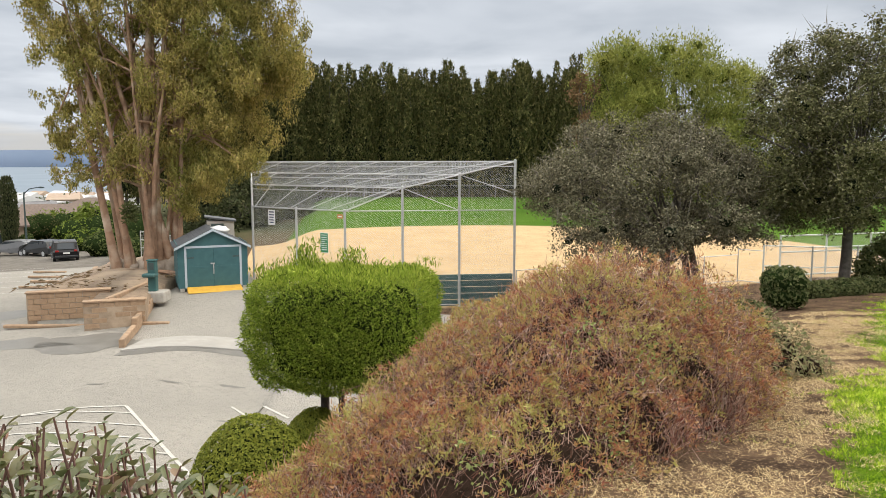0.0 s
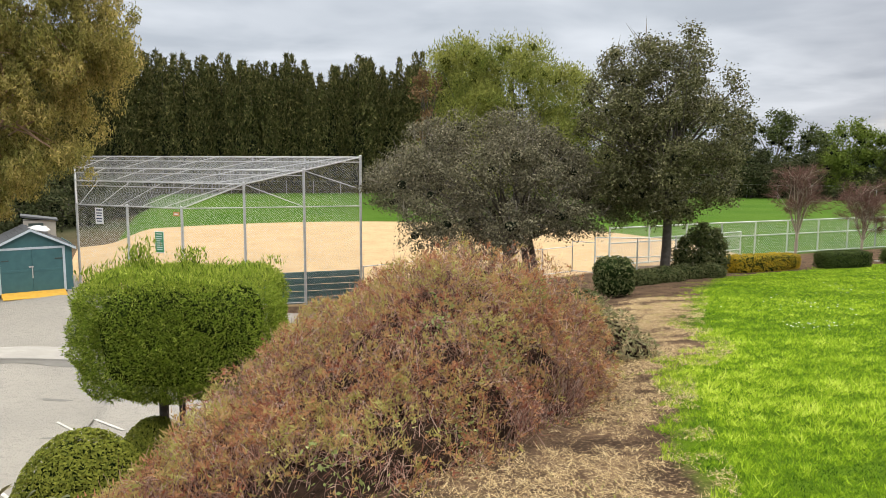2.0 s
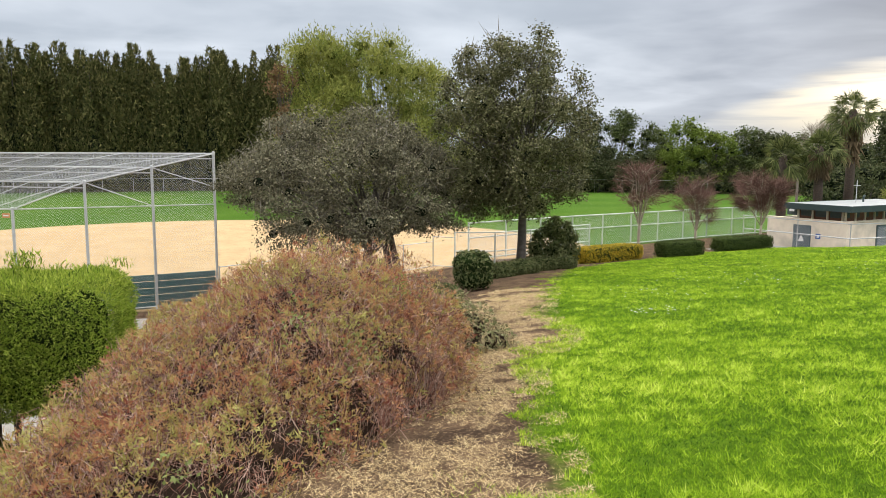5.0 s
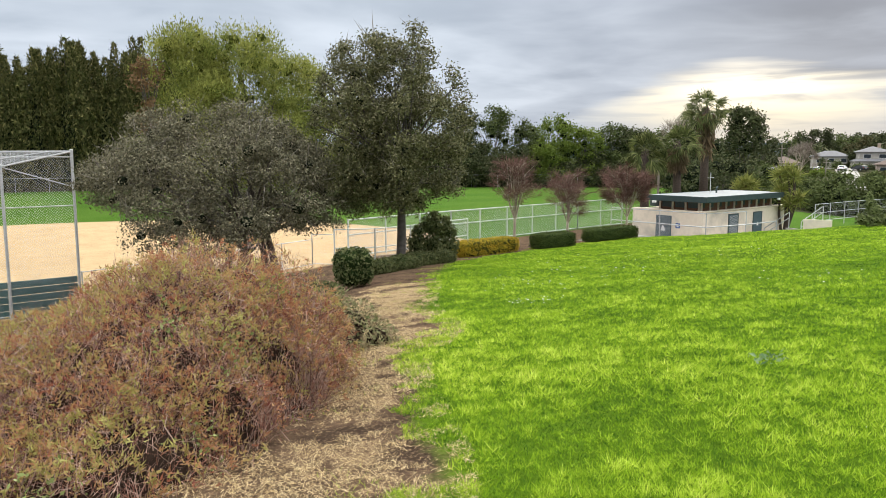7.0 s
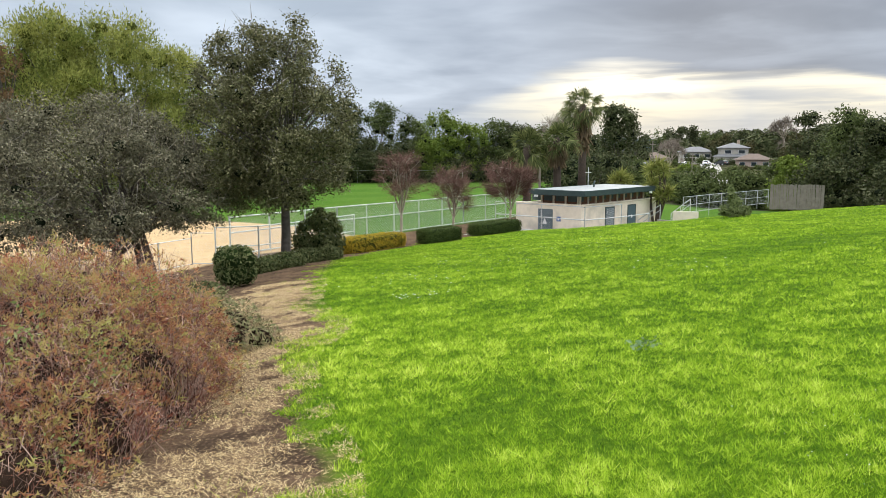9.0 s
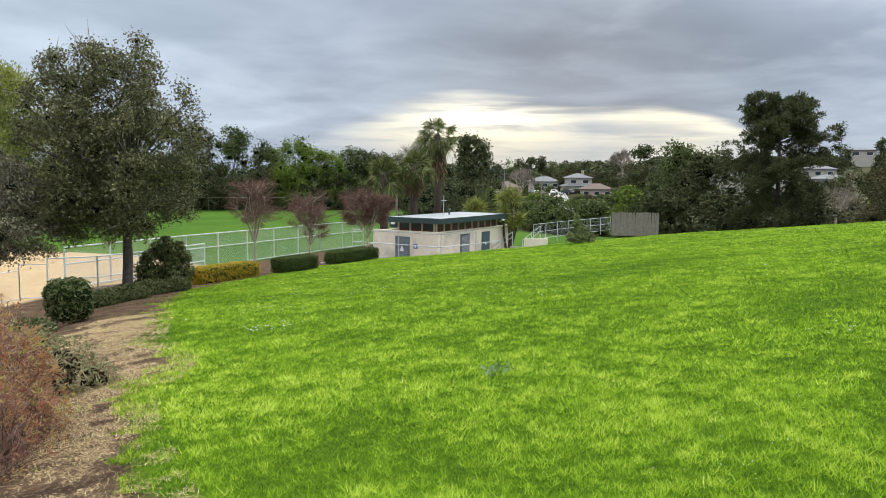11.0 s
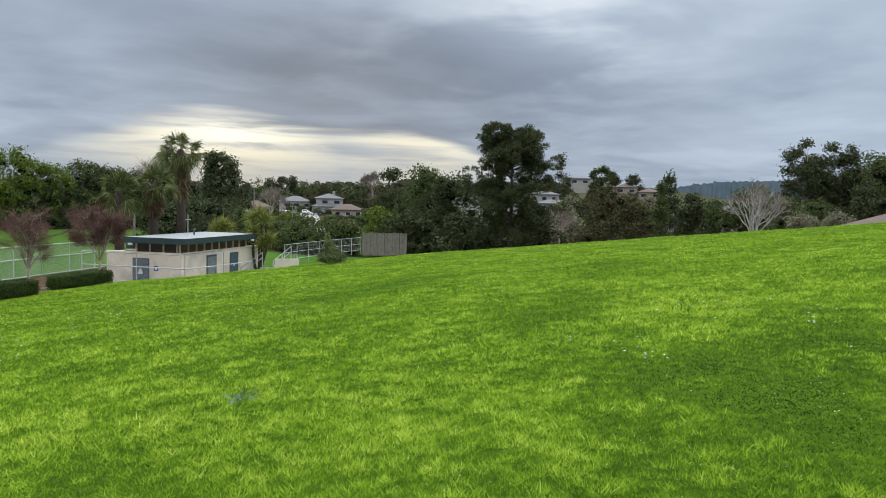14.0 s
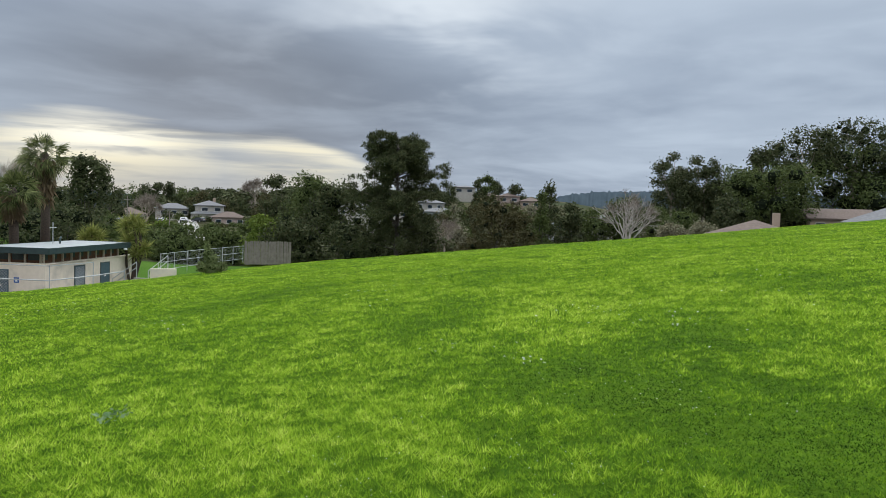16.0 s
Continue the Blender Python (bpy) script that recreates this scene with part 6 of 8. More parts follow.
def big_oaks():
    rng = np.random.default_rng(11)
    # broad dark oak: crown from bearings 6 to 24
    x, y = polar(17.2, 29.5)
    z = gz(x, y)
    balls = []
    for i in range(120):
        a, q = rng.uniform(0, 2 * math.pi), rng.random() ** 0.5
        rx = 4.9 * q
        px, py = rx * math.cos(a) - 1.1, rx * 0.85 * math.sin(a)
        dome = math.sqrt(max(0.02, 1 - q * q))
        pz = 4.1 + (rng.uniform(-0.7, 0.3) if rng.random() < 0.3 and q < 0.78 else dome * 3.5 * rng.uniform(0.72, 1.0)) - 1.0 * q
        s = rng.uniform(0.65, 1.05)
        balls.append((px, py, pz, s, s, s * 0.8))
    # set so that the crown's foot hangs 3.3 m below the eye
    shift = 1.6 - 0.118 * 29.5 - z - 2.3
    balls = [(b[0], b[1], b[2] + shift, *b[3:]) for b in balls]
    leafy_tree("broad_oak", "broad dark grey-green oak with several low leaning trunks", "tree", (x, y, z), balls, 125000, 0.09, "oak", "bark_grey", 0.17, 2.6 + shift, 12,
               trunks=[(1.45, 0.1), (1.05, 0.5), (-0.5, -0.2), (-1.3, 0.2), (-0.1, 0.3)], lean_out=0.5, twigs=2600, shell=0.9, core=0.2, tips=60, tuft=(9, 0.34), loose=1.0)
    # tall oak on the edge of the lawn
    x, y = polar(28.45, 29.0)
    z = gz(x, y)
    balls = []
    top = 1.6 + 0.163 * 29 - z
    for i in range(92):
        f = rng.random()
        zz = 2.4 + (top - 3.0) * f
        rad = 2.5 * math.sin(math.pi * min(1, 0.22 + 0.66 * f)) ** 0.8 + 0.2
        if f > 0.8:
            rad *= 0.75
        a, q = rng.uniform(0, 2 * math.pi), rng.random() ** 0.45
        s = rng.uniform(0.45, 0.85)
        balls.append((rad * q * math.cos(a) - 0.3, rad * q * math.sin(a), zz, s, s, s * 0.8))
    for i in range(46):
        a, f = rng.uniform(0, 2 * math.pi), rng.uniform(0.3, 1.0)
        rad = 2.65 * math.sin(math.pi * min(1, 0.22 + 0.66 * f)) ** 0.8 + 0.3
        balls.append((rad * math.cos(a) - 0.3, rad * math.sin(a), 2.4 + (top - 2.55) * f, 0.3, 0.3, 0.34))
    leafy_tree("tall_oak", "tall evergreen oak with a dark straight trunk on the lawn edge", "tree", (x, y, z), balls, 88000, 0.098, "oak2", "bark_grey", 0.17, 4.0, 14, twigs=900, shell=0.9, core=0.2, tips=70, tuft=(8, 0.45), loose=1.0)


big_oaks()


def big_eucalyptus():
    """A clump of tall peeling trunks with hanging olive foliage beside the shed."""
    rng = np.random.default_rng(21)
    x, y = polar(-21.6, 38.6)
    z = -3.35
    t = thing("eucalyptus_tree", "huge eucalyptus with many peeling pinkish-brown trunks", "tree", (x, y, z))
    ends = []
    for i in range(20):
        bx, by = rng.uniform(-1.3, 1.5), rng.uniform(-1.1, 1.0)
        tx = bx * 2.2 + rng.uniform(-1.6, 1.6) - 0.5
        if i < 3:
            tx -= (2.6, 3.6, 4.8)[i]
        ty, tz = by + rng.uniform(-1, 1.5), rng.uniform(9, 17)
        pts = bend(rng, (bx, by, -0.6), (tx, ty, tz), 0.05, 6)
        ra = rng.uniform(0.09, 0.20)
        tr = Shape().tube(pts, [ra * 1.5] + [ra * (1.1 - 0.75 * k / 6) for k in range(1, 7)], 9, cap=False)
        part("trunk", tr, M["bark_euc"], t, smooth=True)
        ends.append(pts)
    foot = Shape()
    for i in range(11):
        foot.lump((rng.uniform(-1.6, 1.6), rng.uniform(-0.9, 0.9), 0.0), (rng.uniform(0.3, 0.55), rng.uniform(0.3, 0.5), rng.uniform(0.25, 0.55)), 10, 8, 0.5, 2, i)
    part("root_flare", foot, M["bark_pale"], t, smooth=True)
    balls = []
    for i in range(380):
        f = rng.random() ** 0.85
        zz = 2.6 + 17.5 * f
        right = 2.2 + 5.4 * math.sin(math.pi * min(1, 0.15 + 0.62 * f)) if f > 0.1 else 2.6
        left = 1.0 + 4.2 * ease(f, 0.12, 0.75)
        px = rng.uniform(-left - 0.6, right)
        py = rng.uniform(-2.6, 3.4) * (0.5 + 0.5 * f)
        s = rng.uniform(0.55, 1.0)
        if zz < 9 and -2.4 < px < 1.6 and (py < 0.6 or zz < 5) and rng.random() < (0.9 if zz < 5 else 0.4):
            continue
        balls.append((px - 0.2, py, zz, s, s, s * 1.25))
    for i in range(34):
        balls.append((rng.uniform(-4.6, -2.2), rng.uniform(-1, 1), rng.uniform(3.8, 8.2), 0.5, 0.5, 0.45))
    for i in range(20):
        balls.append((rng.uniform(3.0, 7.2), rng.uniform(0, 3), rng.uniform(8, 15), 0.9, 0.9, 1.1))
    limbs = Shape()
    for b in balls[::2]:
        src = ends[int(rng.integers(len(ends)))]
        k = int(rng.integers(2, 6))
        if (Vector(b[:3]) - src[k]).length < 6:
            limbs.tube(bend(rng, src[k], b[:3], 0.1, 4), [0.07, 0.055, 0.04, 0.03, 0.015], 5, cap=False)
    part("limb_mass", limbs, M["bark_euc"], t, smooth=True)
    p, h = on_balls(rng, sprays(rng, balls, 5, 0.5) * np.array([1, 1, 1, 1, 1, 1.5]), 240000, 0.85, False)
    part("crown", fast_mesh("crown", flat_leaves(rng, p, h + np.array([0, 0, 0.2]), 0.19, 0.066, 0.6, 1.2), 3), L["euc"], t)
    q = on_balls(rng, [(-0.35, -1.35, 2.7, 0.35, 0.3, 0.5)], 420, 0.9)
    part("trunk_sprout", fast_mesh("trunk_sprout", leaves(rng, q[0], q[1], 0.2, 0.08, 0.6), 4), L["shrub"], t, "dark leafy sprout on the trunk")


big_eucalyptus()


def spire_mesh(rng, h, r, n, leaf):
    """A leafy spire of upright sprays that ends in several feathery points."""
    k = 9
    ca = rng.uniform(0, 2 * np.pi, k)
    cr = r * rng.uniform(0.2, 0.75, k)
    ch = h * rng.uniform(0.74, 1.0, k)
    ch[0], cr[0] = h, 0.1
    i = rng.integers(0, k, n)
    f = rng.random(n) ** 0.7
    prof = np.clip(1.0 - np.maximum(0, f - 0.5) / 0.5, 0.0, 1) ** 0.7 * (0.6 + 0.4 * np.clip(f / 0.12, 0, 1))
    a = rng.uniform(0, 2 * np.pi, n)
    rad = r * 0.40 * (prof + 0.09) * (0.35 + 0.65 * rng.random(n) ** 0.5) * (1 + 0.15 * np.sin(f * 21 + i * 1.7)) * (0.8 + 0.4 * rng.random(k)[i])
    p = np.stack([cr[i] * np.cos(ca[i]) + rad * np.cos(a), cr[i] * np.sin(ca[i]) + rad * np.sin(a), f * ch[i]], 1)
    hd = np.stack([np.cos(a) * 0.4, np.sin(a) * 0.4, np.full(n, 0.9)], 1)
    out = np.stack([np.cos(a), np.sin(a), np.full(n, 0.35)], 1)
    m = n // 2
    return fast_mesh("crown", np.concatenate([leaves(rng, p[:m], hd[:m], leaf, leaf * 0.24, 0.4, 0, 3), flat_leaves(rng, p[m:], out[m:], leaf * 0.8, leaf * 0.4, 0.6, 0.8)]), 3)


def tree_row():
    rng = np.random.default_rng(31)
    protos = []
    for k in range(5):
        t = thing("screen_tree", "tall dark evergreen in a dense screening row", "tree", group="row of tall screening trees")
        h = 23.8 + 2.0 * rng.uniform(-1, 1)
        part("trunk", Shape().tube([(0, 0, -1), (0, 0, h * 0.5), (0, 0, h * 0.9)], [0.28, 0.18, 0.05], 7), M["bark_grey"], t)
        part("crown", spire_mesh(rng, h, 4.4, 8500, 0.85), L["row"], t)
        # near-black tube, so that gaps between the sprays look shaded
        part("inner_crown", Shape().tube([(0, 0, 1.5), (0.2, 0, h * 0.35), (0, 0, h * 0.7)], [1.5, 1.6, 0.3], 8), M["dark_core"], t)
        protos.append(t)
    i = 0
    az = -23.0
    while az < 16:
        d = 150 + rng.uniform(-1.5, 1.5) + (i % 2) * 4
        x, y = polar(az, d)
        s = rng.uniform(0.93, 1.08)
        m = pose(x, y, FIELD, rng.normal(0, 1), rng.normal(0, 1), rng.uniform(0, 360))
        if i < 5:
            protos[i].matrix_basis = m
        else:
            protos[i % 5].scale = (1, 1, 1)
            o = copy_thing(protos[i % 5], m)
            o.scale = (s, s, s * rng.uniform(0.95, 1.04))
        az += 0.62 + rng.uniform(-0.18, 0.18)
        i += 1


tree_row()


def blob_tree(name, label, az, d, tan_top, width, leafm, seed, base=None, n=5000, leaf=0.5, bark="bark_grey", low=0.2, clumps=34, shape="round", core=0.5, r0=0.25, droop=0.1, group="", needle=False, tuft=(7, 0.45)):
    """A tree whose top stands at that slope of sight from the hilltop; width in metres."""
    rng = np.random.default_rng(seed)
    x, y = polar(az, d)
    z = gz(x, y) if base is None else base
    top = EYE + tan_top * d - z
    balls = []
    for i in range(clumps):
        f = rng.random()
        zz = top * (low + (1.0 - low) * f)
        if shape == "round":
            rad = width / 2 * math.sqrt(max(0.05, 1 - (2 * f - 0.85) ** 2 / 1.5))
        elif shape == "cone":
            rad = width / 2 * (1.02 - 0.95 * f)
        elif shape == "flat":
            rad = width / 2 * (0.55 + 0.45 * f)
        else:
            rad = width / 2
        a, q = rng.uniform(0, 2 * math.pi), rng.random() ** 0.45
        s = width * rng.uniform(0.11, 0.19) * (0.6 if shape == "cone" and f > 0.7 else 1)
        balls.append((rad * q * math.cos(a), rad * q * math.sin(a), max(zz - s * 0.75, s * 0.3), s, s, s * 0.75))
    return leafy_tree(name, label, "tree", (x, y, z), balls, n, leaf, leafm, bark, r0, top * (low + 0.15), seed, shell=0.85, core=core and core * 0.62, tips=14, droop=droop, group=group, needle=needle, tuft=tuft)


def mid_trees():
    blob_tree("cypress_tree", "bright yellow-green feathery conifer behind the field", 13.3, 105, 0.162, 12.5, "conifer", 41, FIELD, 38000, 0.44, low=0.12, clumps=95, core=0.45, needle=True, tuft=(9, 0.6))
    blob_tree("cypress_tree", "bright yellow-green feathery conifer behind the field", 17.6, 108, 0.164, 14, "conifer", 42, FIELD, 40000, 0.44, low=0.12, clumps=100, core=0.45, needle=True, tuft=(9, 0.6))
    blob_tree("cypress_tree", "bright yellow-green feathery conifer behind the field", 21.2, 112, 0.128, 12, "conifer", 43, FIELD, 32000, 0.44, low=0.12, clumps=85, core=0.45, needle=True, tuft=(9, 0.6))
    blob_tree("rusty_tree", "half-bare tree with rusty brown leaves", 10.6, 100, 0.118, 5, "rusty", 44, FIELD, 1500, 0.4, low=0.5, clumps=16, core=None)
    i = 50
    spec = [(23.5, .06, 10, "wood"), (26.5, .07, 11, "wood_d"), (30, .072, 11, "wood"), (33.3, .065, 9, "wood_d"), (35.6, .066, 9, "wood"), (38.2, .045, 8, "wood"), (40.4, .052, 8, "wood_y"), (42.4, .036, 8, "wood_y"), (44.4, .040, 8, "wood"), (39.5, .018, 10, "wood_y"), (37, .012, 9, "wood_d"), (43, .005, 9, "wood_d"), (46.3, .036, 8, "wood_d"), (48.3, .030, 8, "wood"), (34.3, .01, 8, "wood_d"), (31.5, .02, 9, "wood_d"), (28.6, .02, 9, "wood_d"), (25, .02, 9, "wood_d"), (41, -.01, 10, "wood_d"), (45, -.008, 10, "wood_d")]
    for az, tt, w, lm in spec:
        blob_tree("broadleaf_tree", {"wood": "green broadleaf tree beyond the outfield", "wood_d": "dark green tree in shade beyond the outfield", "wood_y": "bright green tree beyond the outfield"}[lm],
                  az, 146 + (i % 4) * 3, tt, w * 1.05, lm, i, FIELD, 9000, 0.42, low=0.08, clumps=52, core=0.6, group="trees beyond the outfield")
        i += 1
    # east side beyond the restroom and lawn
    east = [("broadleaf_tree", 53.5, 150, .058, 8, "wood_d", "round", "big dark round-topped tree on the skyline"), ("broadleaf_tree", 50.6, 110, .026, 9, "wood_d", "round", "dark tree behind the palms"),
            ("broadleaf_tree", 55.3, 120, -.012, 9, "wood", "round", "green tree below the skyline"), ("broadleaf_tree", 52.2, 95, .0, 10, "wood_d", "round", "dark tree behind the restroom"),
            ("broadleaf_tree", 57.3, 105, -.025, 9, "wood", "round", "dark clipped hedge tree behind the fence"), ("broadleaf_tree", 60.0, 100, -.0215, 9, "wood", "round", "dark clipped hedge tree behind the fence"),
            ("broadleaf_tree", 62.7, 100, -.027, 7, "wood", "round", "dark clipped hedge tree behind the fence"), ("lemon_tree", 65.5, 95, -.0103, 4.6, "wood_y", "round", "bright yellow-green tree by the board fence"),
            ("broadleaf_tree", 66.4, 165, .048, 7, "wood_d", "round", "dark rounded tree on the skyline"), ("broadleaf_tree", 69.2, 100, .055, 8.5, "wood", "round", "dense green tree behind the lawn"),
            ("broadleaf_tree", 71.2, 96, .042, 9, "wood_d", "round", "dark spreading tree behind the lawn"), ("broadleaf_tree", 67.6, 92, -.01, 7, "wood_d", "round", "dark shrubby tree behind the lawn"),
            ("broadleaf_tree", 73.4, 90, -.002, 9, "wood_d", "round", "dark shrubby tree behind the lawn"), ("broadleaf_tree", 77.2, 92, .0, 7, "wood_d", "round", "dark shrubby tree behind the lawn"),
            ("spruce_tree", 79.2, 250, .069, 13, "wood_d", "cone", "dark pointed conifer on the hill"), ("spruce_tree", 81.65, 270, .048, 8, "wood_d", "cone", "dark pointed conifer by the crest house"),
            ("tall_tree", 82.2, 275, .054, 7, "wood", "round", "tall airy tree on the hill crest"), ("broadleaf_tree", 83.0, 290, .046, 7, "wood_d", "round", "round dark tree on the hill crest"),
            ("broadleaf_tree", 84.5, 285, .042, 7, "wood_d", "round", "round dark tree on the hill crest"), ("broadleaf_tree", 80.0, 200, .012, 8, "wood", "round", "green tree below the crest houses"),
            ("broadleaf_tree", 82.9, 100, .027, 9.2, "wood_b", "round", "rounded dense olive-brown tree behind the lawn"), ("broadleaf_tree", 84.6, 104, .006, 5.5, "wood_b", "round", "rounded olive-brown tree behind the lawn"),
            ("broadleaf_tree", 79.8, 104, -.012, 6, "wood_p", "round", "grey-olive thin-leaved tree behind the lawn"),
            ("spruce_tree", 87.1, 170, .044, 8.5, "wood_d", "cone", "broad dark conifer in the valley"), ("spruce_tree", 86.5, 120, .032, 4.2, "wood", "cone", "feathery green conifer behind the lawn"),
            ("broadleaf_tree", 88.7, 150, .018, 5.0, "wood_d", "round", "dark green round tree by white houses"), ("broadleaf_tree", 90.9, 170, .020, 9, "wood", "round", "green tree in the valley"),
            ("broadleaf_tree", 92.6, 165, .030, 10, "wood", "round", "green tree in the valley"), ("broadleaf_tree", 94.8, 150, .018, 10, "wood", "round", "green shrubby tree behind the bare tree"),
            ("pale_shrub", 96.2, 95, -.004, 4, "wood_p", "round", "pale dry shrub behind the lawn"), ("broadleaf_tree", 97.0, 125, .018, 8, "wood", "round", "green tree behind the lawn"),
            ("broadleaf_tree", 98.4, 112, .000, 4, "wood_p", "round", "pale yellowish shrub by the roof"), ("broadleaf_tree", 101.4, 150, .05, 12, "wood_d", "round", "dark tree behind the houses"),
            ("broadleaf_tree", 106.6, 165, .098, 20, "wood", "round", "tall green tree on the wooded rise"), ("broadleaf_tree", 110.5, 165, .105, 22, "wood", "round", "tall green tree on the wooded rise"),
            ("broadleaf_tree", 99.6, 175, .058, 12, "wood_d", "round", "dark tree on the wooded rise"), ("broadleaf_tree", 104.3, 140, .03, 13, "wood_d", "round", "dark tree behind the houses")]
    i = 100
    for nm, az, d, tt, w, lm, shp, lb in east:
        blob_tree(nm, lb, az, d, tt, w, lm, i, None, 7500, 0.36 if d < 130 else 0.55, low=0.06, clumps=56, shape=shp, core=0.6, group="trees east of the lawn")
        i += 1
    for az, d, tt, w, lm in ((54.9, 330, .028, 12, "wood_d"), (56.1, 340, .026, 12, "wood"), (57.3, 350, .027, 12, "wood_d"), (58.0, 340, .027, 7, "wood_d"), (58.9, 345, .029, 7, "wood_d"), (59.9, 350, .022, 12, "wood"), (61.2, 350, .021, 11, "wood_b"), (62.2, 345, .024, 8, "wood_d"), (63.2, 340, .021, 11, "wood"), (64.2, 350, .023, 11, "wood_d"), (65.3, 350, .022, 10, "wood_b"),
                             (56.9, 205, -.016, 7, "wood_b"), (58.6, 225, -.018, 5, "wood_y"), (61.6, 215, -.021, 6, "wood"), (64.6, 215, -.012, 6, "wood"), (60.45, 258, .002, 3, "wood_d"), (62.9, 280, .010, 8, "wood_b"), (57.4, 280, .010, 8, "wood"), (60.3, 300, .012, 9, "wood_b"), (64.5, 290, .012, 8, "wood_d"), (55.4, 220, .0, 7, "wood_d"), (65.3, 230, .004, 6, "wood_b")):
        blob_tree("broadleaf_tree", "dark tree on the wooded hillside", az, d, tt, w, lm, i, None, 2400, 0.8 if d > 300 else 0.5, low=0.06, clumps=30, core=0.6, group="trees on the far hillside")
        i += 1
    for az, d, tt, w, lm in ((57.6, 236, -.014, 4, "wood"), (58.7, 246, -.0065, 3.5, "wood_d"), (59.5, 248, -.0075, 3.5, "wood"), (60.8, 244, -.012, 3.5, "wood"), (61.3, 240, -.0135, 4, "wood_d"), (62.1, 228, -.022, 3.5, "wood"), (62.6, 226, -.024, 4, "wood_b"), (63.5, 228, -.022, 4, "wood"), (64.0, 236, -.010, 4, "wood_d"), (60.0, 222, -.030, 3.5, "wood_y"), (59.2, 226, -.024, 4, "wood"), (58.2, 226, -.02, 4, "wood_b"), (62.4, 256, .0, 3, "wood_d")):
        blob_tree("garden_shrub", "rounded garden shrub by the hillside houses", az, d, tt, w, lm, i, None, 900, 0.4, low=0.05, clumps=14, core=0.7, r0=0.1, group="garden shrubs on the hillside")
        i += 1
    rg = np.random.default_rng(77)
    for k in range(40):
        az = rg.uniform(76.5, 87.5)
        tt = float(np.interp(az, [76.5, 78, 80, 82.5, 84.5, 86, 87.5], [0.008, 0.004, 0.024, 0.026, 0.022, 0.012, 0.01])) - rg.uniform(0, 0.02)
        blob_tree("garden_tree", "small tree among the hillside houses", az, rg.uniform(185, 272), tt, rg.uniform(4, 8), ("wood", "wood_d", "wood_b", "wood_p")[k % 4], i, None, 1300, 0.62, low=0.05, clumps=14, core=0.6, r0=0.12, group="garden trees among the hillside houses")
        i += 1
    # tall airy eucalypts on the rise
    for az, d, tt, w in ((95.9, 170, .090, 8.5), (98.2, 172, .086, 8), (96.9, 180, .070, 8), (102.2, 160, .094, 9), (104.8, 160, .124, 14), (107.6, 165, .127, 16), (110.4, 165, .128, 16)):
        blob_tree("tall_eucalyptus", "tall airy eucalyptus with tufted dark crown", az, d, tt, w, "wood_d", i, None, 6500, 0.5, low=0.40, clumps=34, core=0.4, bark="bark_pale", r0=0.35, group="eucalypts on the rise")
        i += 1
    blob_tree("umbrella_pine", "flat-topped green umbrella pine", 102.8, 130, .076, 14.5, "wood", i, None, 11000, 0.42, low=0.5, clumps=60, shape="flat", core=0.6, r0=0.35)


mid_trees()


def pine():
    rng = np.random.default_rng(71)
    az, d = 75.5, 84
    x, y = polar(az, d)
    z = gz(x, y)
    top = EYE + 0.106 * d - z
    t = thing("pine_tree", "tall open-branched dark pine behind the lawn", "tree", (x, y, z))
    part("trunk", Shape().tube([(0, 0, -0.5), (0.2, 0, top * 0.4), (0, 0.1, top * 0.97)], [0.3, 0.22, 0.04], 8), M["bark_grey"], t, smooth=True)
    limbs, balls = Shape(), []
    for i in range(96):
        f = 0.10 + 0.80 * rng.random() ** 0.7
        a = rng.uniform(0, 2 * math.pi)
        ln = (4.7 * math.sqrt(max(0.03, 1 - ((f - 0.42) / 0.60) ** 2)) if f > 0.42 else 3.6 + 1.1 * f / 0.42) * rng.uniform(0.55, 1.05)
        zz = top * f
        end = Vector((ln * math.cos(a), ln * math.sin(a), min(zz + ln * rng.uniform(0.1, 0.4), top - 0.3)))
        run = bend(rng, (0, 0, zz - 0.2), end, 0.08, 4)
        limbs.tube(run, [0.075, 0.06, 0.045, 0.03, 0.012], 5, cap=False)
        for k in range(7):
            q = run[int(rng.integers(2, 5))] + Vector(rng.normal(0, 0.5, 3)) * (0.4 + 0.1 * ln)
            s = rng.uniform(0.32, 0.56)
            balls.append((q.x, q.y, min(q.z + 0.15, top - 0.2), s * 1.15, s * 1.15, s * 0.75))
    part("limb_mass", limbs, M["bark_grey"], t, smooth=True)
    p, h = on_balls(rng, balls, 80000, 0.7, False)
    part("crown", fast_mesh("crown", leaves(rng, p, h + np.array([0, 0, 0.5]), 0.28, 0.11, 0.6, 0, 3), 3), L["wood_d"], t)

pine()


